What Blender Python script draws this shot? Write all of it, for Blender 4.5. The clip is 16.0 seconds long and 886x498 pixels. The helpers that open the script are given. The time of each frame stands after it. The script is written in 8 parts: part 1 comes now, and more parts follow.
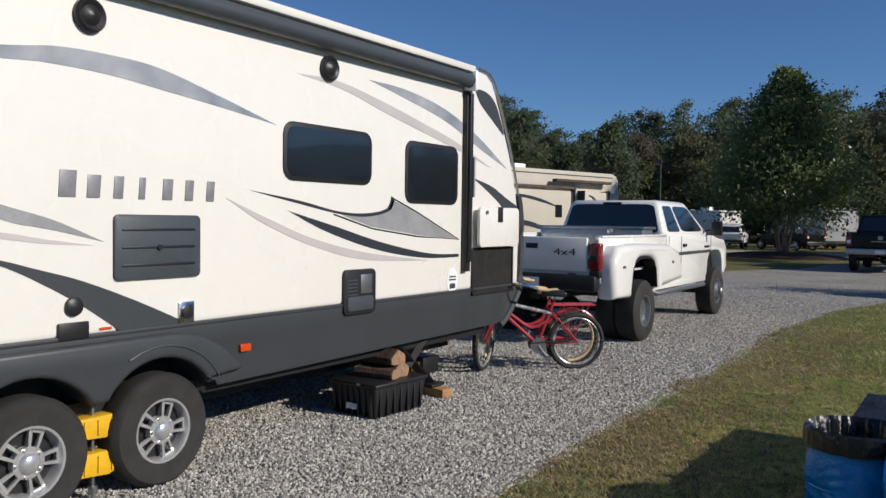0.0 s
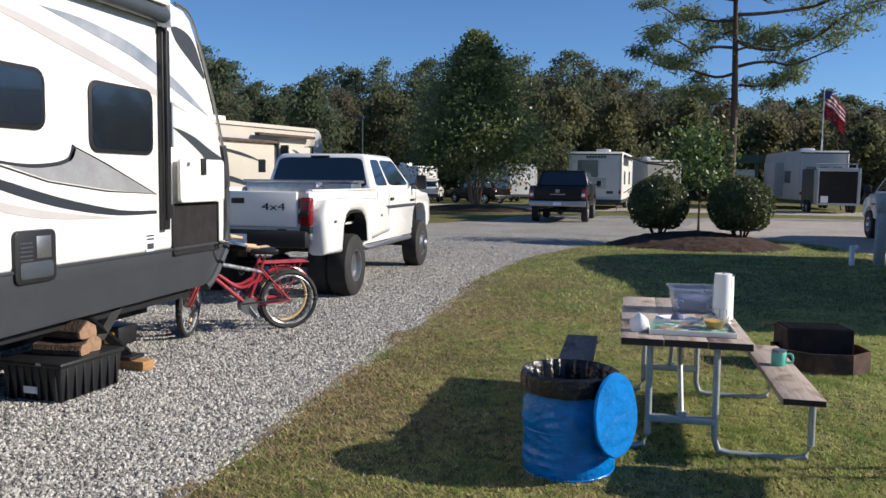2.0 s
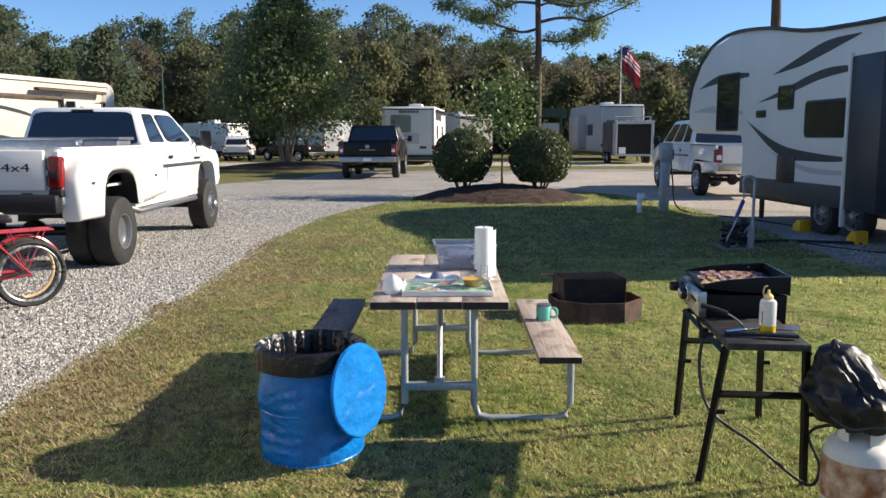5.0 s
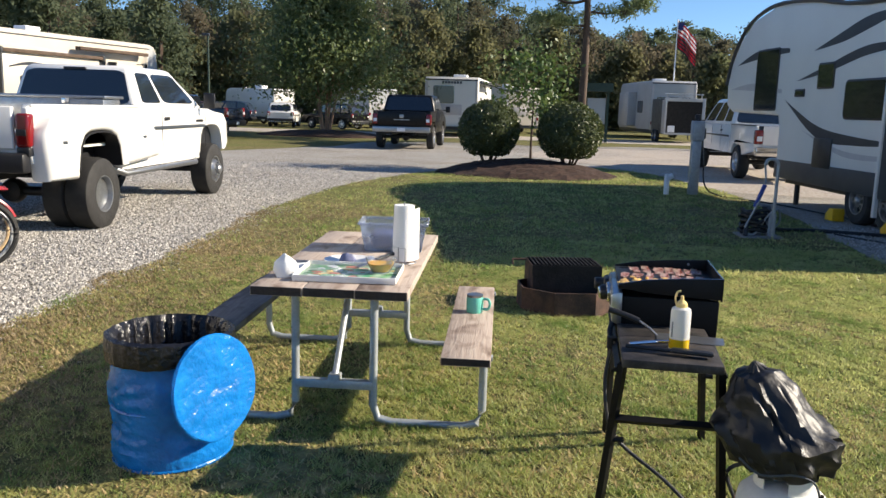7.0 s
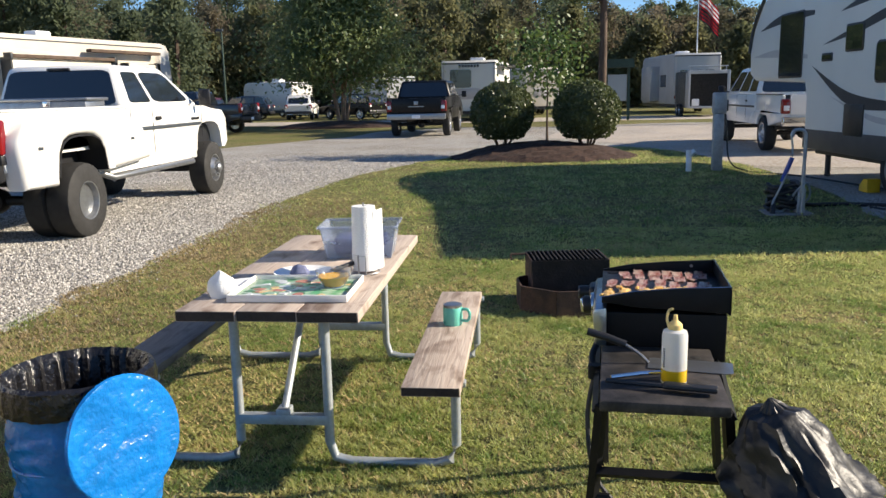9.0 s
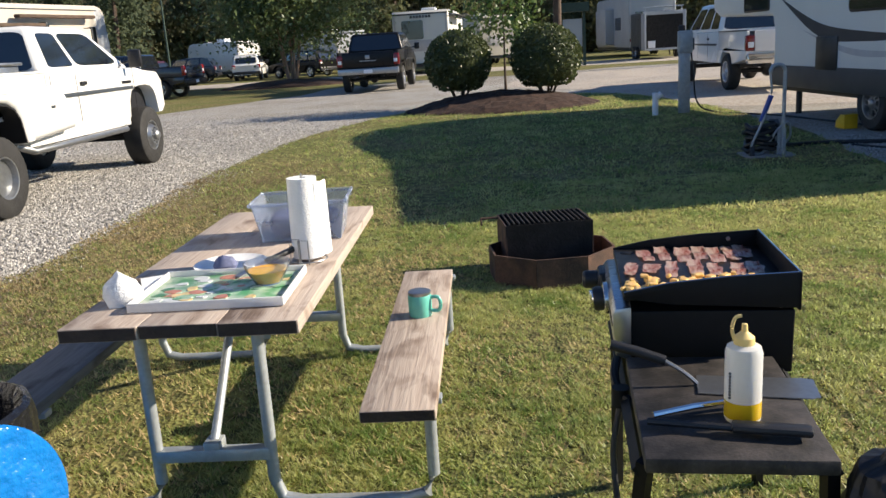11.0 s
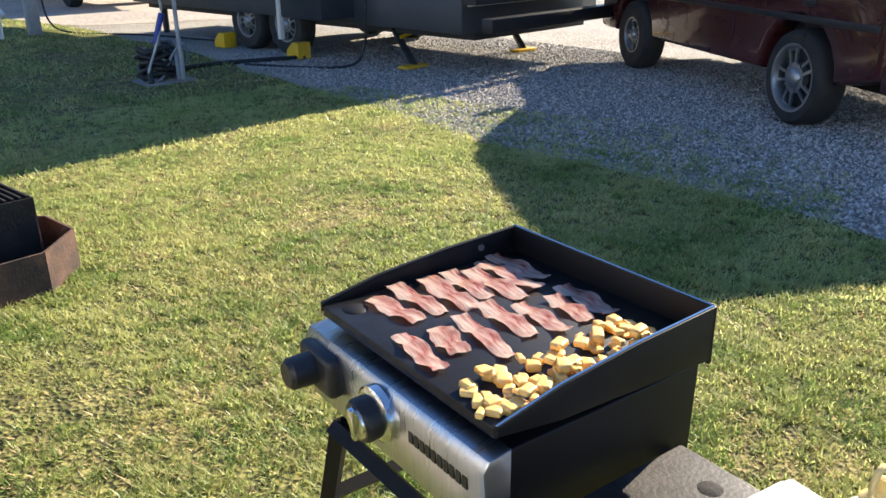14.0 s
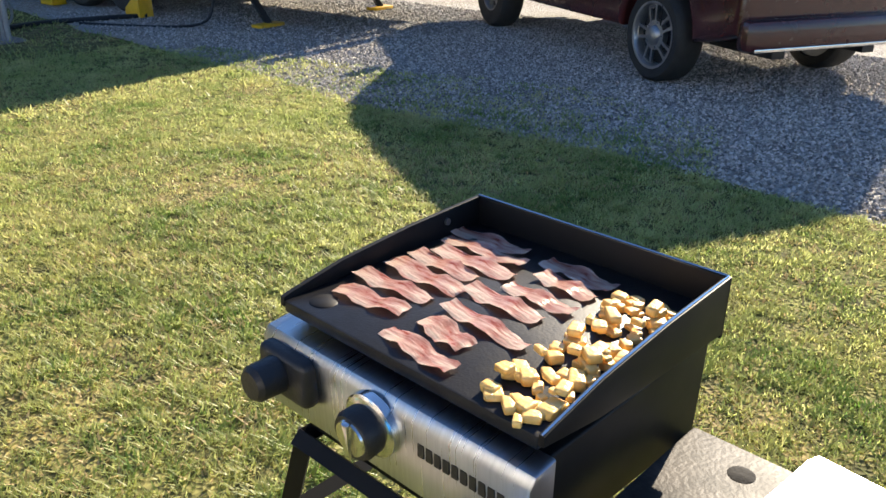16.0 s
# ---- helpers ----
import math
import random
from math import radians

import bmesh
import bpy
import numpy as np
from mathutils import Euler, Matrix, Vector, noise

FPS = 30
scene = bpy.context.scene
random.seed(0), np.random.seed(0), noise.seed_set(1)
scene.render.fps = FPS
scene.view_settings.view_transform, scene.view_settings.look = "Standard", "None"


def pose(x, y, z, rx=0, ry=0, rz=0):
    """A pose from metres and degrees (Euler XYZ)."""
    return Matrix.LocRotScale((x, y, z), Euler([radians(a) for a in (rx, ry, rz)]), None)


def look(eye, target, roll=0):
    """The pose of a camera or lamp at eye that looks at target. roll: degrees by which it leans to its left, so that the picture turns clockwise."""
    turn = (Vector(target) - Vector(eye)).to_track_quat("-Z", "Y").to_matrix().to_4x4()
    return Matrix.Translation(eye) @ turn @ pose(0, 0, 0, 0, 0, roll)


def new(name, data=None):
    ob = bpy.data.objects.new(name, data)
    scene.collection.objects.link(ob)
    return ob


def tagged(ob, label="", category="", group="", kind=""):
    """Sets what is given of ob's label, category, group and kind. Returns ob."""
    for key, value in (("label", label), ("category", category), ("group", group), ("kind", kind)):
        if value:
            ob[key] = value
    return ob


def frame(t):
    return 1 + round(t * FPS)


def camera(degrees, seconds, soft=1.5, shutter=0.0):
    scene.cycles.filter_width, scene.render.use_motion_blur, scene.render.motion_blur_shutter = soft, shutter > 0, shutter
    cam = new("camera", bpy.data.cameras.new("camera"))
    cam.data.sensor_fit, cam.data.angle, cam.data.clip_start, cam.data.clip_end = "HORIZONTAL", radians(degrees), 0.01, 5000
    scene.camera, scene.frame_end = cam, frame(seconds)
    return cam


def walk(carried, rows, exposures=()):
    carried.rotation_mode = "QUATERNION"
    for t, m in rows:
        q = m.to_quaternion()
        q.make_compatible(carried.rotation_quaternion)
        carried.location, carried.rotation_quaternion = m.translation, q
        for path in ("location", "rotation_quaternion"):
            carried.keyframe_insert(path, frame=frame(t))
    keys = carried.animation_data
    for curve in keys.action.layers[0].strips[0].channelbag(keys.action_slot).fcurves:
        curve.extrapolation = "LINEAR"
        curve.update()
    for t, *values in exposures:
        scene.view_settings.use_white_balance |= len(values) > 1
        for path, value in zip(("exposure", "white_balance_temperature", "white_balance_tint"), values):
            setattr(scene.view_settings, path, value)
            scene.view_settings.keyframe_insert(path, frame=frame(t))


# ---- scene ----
cam = camera(56.7, 16.0)
PATH = [
    (0, (-0.131, -5.35, 1.721), (-1.225, -3.677, 1.649), 0.8),
    (0.5, (-0.172, -5.266, 1.71), (-1.131, -3.515, 1.59), 0.5),
    (1, (-0.254, -5.182, 1.706), (-1.084, -3.369, 1.549), -0.2),
    (1.5, (-0.348, -5.103, 1.708), (-0.958, -3.206, 1.542), -0.5),
    (2, (-0.36, -5.026, 1.691), (-0.797, -3.082, 1.521), 0.7),
    (2.5, (-0.268, -4.999, 1.692), (-0.698, -3.052, 1.538), 1.0),
    (3, (-0.192, -4.951, 1.685), (-0.645, -3.007, 1.558), 0.1),
    (3.5, (-0.086, -4.896, 1.662), (-0.457, -2.937, 1.5), -0.2),
    (4, (-0.036, -4.792, 1.647), (-0.287, -2.819, 1.431), -0.1),
    (4.5, (-0.042, -4.589, 1.662), (-0.155, -2.607, 1.417), -0.4),
    (5, (0.054, -4.418, 1.647), (0.04, -2.437, 1.376), -0.1),
    (5.2, (0.162, -4.412, 1.643), (0.136, -2.43, 1.373), 0.5),
    (7.5, (0.933, -3.603, 1.615), (0.748, -1.643, 1.261), 0.8),
    (8, (1.043, -3.473, 1.615), (0.787, -1.522, 1.257), -0.6),
    (8.5, (1.068, -3.287, 1.609), (0.851, -1.333, 1.245), -0.6),
    (10.8, (1.002, -2.498, 1.562), (0.803, -0.562, 1.1), -4.2),
    (11, (0.99, -2.371, 1.542), (0.872, -0.433, 1.059), -3.7),
    (11.5, (0.944, -2.097, 1.54), (1.056, -0.167, 1.027), -2.7),
    (12, (0.786, -1.911, 1.522), (1.199, -0.038, 0.955), -3.3),
    (12.5, (0.702, -1.724, 1.502), (1.356, 0.049, 0.847), -3.2),
    (13, (0.783, -1.431, 1.509), (1.582, 0.267, 0.817), -2.3),
    (13.5, (0.774, -1.221, 1.484), (1.78, 0.36, 0.784), -1.4),
    (14, (0.701, -1.027, 1.485), (1.929, 0.377, 0.763), -0.7),
    (14.5, (0.757, -0.869, 1.452), (2.048, 0.453, 0.687), -0.8),
    (15, (0.784, -0.78, 1.45), (2.155, 0.441, 0.657), -1.4),
    (15.5, (0.718, -0.781, 1.45), (2.176, 0.336, 0.658), -0.6),
    (16, (0.687, -0.774, 1.444), (2.135, 0.344, 0.638), 0.9),
]
walk(cam, [(t, look(eye, target, roll)) for t, eye, target, roll in PATH],
     [(0.0, -0.2, 6450, 10), (1.0, -0.02, 6450, 10), (2.0, 0.34, 6500, 10), (3.5, 0.48, 6750, 10), (5.0, 0.83, 7000, 10), (8.0, 0.87, 7200, 10), (11.0, 0.8, 7200, 10),
      (12.5, 1.1, 7100, 10), (13.5, 1.4, 7150, 10), (14.0, 1.62, 7250, 10), (14.5, 1.7, 7300, 10), (15.5, 1.54, 7500, 10), (16.0, 1.5, 7550, 10)])

# ---- light ----
SUN_AZ, SUN_EL = 83.0, 27.0
world = bpy.data.worlds.new("world")
scene.world = world
world.use_nodes = True
wn = world.node_tree
sky = wn.nodes.new("ShaderNodeTexSky")
sky.sky_type, sky.sun_disc = "NISHITA", False
sky.sun_elevation, sky.sun_rotation = radians(SUN_EL), radians(SUN_AZ)
sky.air_density, sky.dust_density, sky.ozone_density, sky.altitude = 0.92, 0.18, 8.0, 1100
wn.links.new(sky.outputs[0], wn.nodes["Background"].inputs[0])
wn.nodes["Background"].inputs[1].default_value = 0.1
sun = new("sun", bpy.data.lights.new("sun", "SUN"))
sun.data.energy, sun.data.angle, sun.data.color = 5.0, radians(0.55), (1.0, 0.93, 0.82)
sd = Vector((math.sin(radians(SUN_AZ)) * math.cos(radians(SUN_EL)), math.cos(radians(SUN_AZ)) * math.cos(radians(SUN_EL)), math.sin(radians(SUN_EL))))
sun.matrix_world = look(sd * 40, (0, 0, 0))
scene.view_settings.exposure = 0.0


# ---- materials ----
def mat(name, col, rough=0.5, metal=0.0, var=0.12, scale=8.0, bump=0.0, bscale=60.0, second=None, spec=0.5, coat=0.0, trans=0.0, per="", stretch=None, ior=1.45):
    """A surface with large and fine variation of its colour; second: a second colour in soft patches; per: varies by object or island."""
    m = bpy.data.materials.new(name)
    m.use_nodes = True
    nt = m.node_tree
    b = nt.nodes["Principled BSDF"]
    b.inputs["Roughness"].default_value = rough
    b.inputs["Metallic"].default_value = metal
    b.inputs["Specular IOR Level"].default_value = spec
    b.inputs["Coat Weight"].default_value = coat
    b.inputs["Transmission Weight"].default_value = trans
    b.inputs["IOR"].default_value = ior
    tc = nt.nodes.new("ShaderNodeTexCoord")
    vec = tc.outputs["Object"]
    if stretch:
        mp = nt.nodes.new("ShaderNodeMapping")
        mp.inputs["Scale"].default_value = stretch
        nt.links.new(vec, mp.inputs[0])
        vec = mp.outputs[0]
    big = nt.nodes.new("ShaderNodeTexNoise")
    big.inputs["Scale"].default_value, big.inputs["Detail"].default_value = scale, 4.0
    fine = nt.nodes.new("ShaderNodeTexNoise")
    fine.inputs["Scale"].default_value, fine.inputs["Detail"].default_value = bscale, 3.0
    for n in (big, fine):
        nt.links.new(vec, n.inputs["Vector"])
    ramp = nt.nodes.new("ShaderNodeMapRange")
    ramp.inputs[1].default_value, ramp.inputs[2].default_value = 0.35, 0.65
    nt.links.new(big.outputs[0], ramp.inputs[0])
    mix = nt.nodes.new("ShaderNodeMix")
    mix.data_type = "RGBA"
    lo = second or tuple(c * (1 - var) for c in col)
    mix.inputs[6].default_value, mix.inputs[7].default_value = (*col, 1), (*lo, 1)
    nt.links.new(ramp.outputs[0], mix.inputs[0])
    hsv = nt.nodes.new("ShaderNodeHueSaturation")
    nt.links.new(mix.outputs[2], hsv.inputs["Color"])
    val = nt.nodes.new("ShaderNodeMath")
    val.operation = "MULTIPLY_ADD"
    val.inputs[1].default_value, val.inputs[2].default_value = 2 * var, 1 - var
    nt.links.new(fine.outputs[0], val.inputs[0])
    last = val.outputs[0]
    if per:
        if per == "object":
            rnd = nt.nodes.new("ShaderNodeObjectInfo").outputs["Random"]
        else:
            rnd = nt.nodes.new("ShaderNodeNewGeometry").outputs["Random Per Island"]
        mr = nt.nodes.new("ShaderNodeMapRange")
        mr.inputs[3].default_value, mr.inputs[4].default_value = (0.55, 1.45) if per == "object" else (0.35, 1.6)
        nt.links.new(rnd, mr.inputs[0])
        mul = nt.nodes.new("ShaderNodeMath")
        mul.operation = "MULTIPLY"
        nt.links.new(mr.outputs[0], mul.inputs[0])
        nt.links.new(last, mul.inputs[1])
        last = mul.outputs[0]
    nt.links.new(last, hsv.inputs["Value"])
    nt.links.new(hsv.outputs[0], b.inputs["Base Color"])
    if bump:
        bp = nt.nodes.new("ShaderNodeBump")
        bp.inputs["Strength"].default_value, bp.inputs["Distance"].default_value = bump, 0.01
        nt.links.new(fine.outputs[0], bp.inputs["Height"])
        nt.links.new(bp.outputs[0], b.inputs["Normal"])
    rr = nt.nodes.new("ShaderNodeMath")
    rr.operation = "MULTIPLY_ADD"
    rr.inputs[1].default_value, rr.inputs[2].default_value = 0.2, max(rough - 0.1, 0.02)
    nt.links.new(big.outputs[0], rr.inputs[0])
    nt.links.new(rr.outputs[0], b.inputs["Roughness"])
    return m


def leafy(name, a, b2, rough=0.5, trans=0.35, patch_scale=0.6, contrast=1.4, single=0.6):
    """Foliage: two colours spread over the leaves one by one, with light shining through."""
    m = bpy.data.materials.new(name)
    m.use_nodes = True
    nt = m.node_tree
    p = nt.nodes["Principled BSDF"]
    p.inputs["Roughness"].default_value = rough
    g = nt.nodes.new("ShaderNodeNewGeometry")
    mix = nt.nodes.new("ShaderNodeMix")
    mix.data_type = "RGBA"
    mix.inputs[6].default_value, mix.inputs[7].default_value = (*a, 1), (*b2, 1)
    tc = nt.nodes.new("ShaderNodeTexCoord")
    nz = nt.nodes.new("ShaderNodeTexNoise")
    nz.inputs["Scale"].default_value, nz.inputs["Detail"].default_value = patch_scale, 4.0
    nt.links.new(tc.outputs["Object"], nz.inputs["Vector"])
    ad = nt.nodes.new("ShaderNodeMath")
    ad.operation = "MULTIPLY_ADD"
    ad.inputs[1].default_value = single
    nt.links.new(g.outputs["Random Per Island"], ad.inputs[0])
    sb = nt.nodes.new("ShaderNodeMath")
    sb.operation = "MULTIPLY_ADD"
    sb.inputs[1].default_value, sb.inputs[2].default_value = contrast, 0.2 - contrast / 2
    nt.links.new(nz.outputs[0], sb.inputs[0])
    nt.links.new(sb.outputs[0], ad.inputs[2])
    nt.links.new(ad.outputs[0], mix.inputs[0])
    nt.links.new(mix.outputs[2], p.inputs["Base Color"])
    t = nt.nodes.new("ShaderNodeBsdfTranslucent")
    nt.links.new(mix.outputs[2], t.inputs[0])
    ms = nt.nodes.new("ShaderNodeMixShader")
    ms.inputs[0].default_value = trans
    nt.links.new(p.outputs[0], ms.inputs[1])
    nt.links.new(t.outputs[0], ms.inputs[2])
    nt.links.new(ms.outputs[0], nt.nodes["Material Output"].inputs[0])
    return m


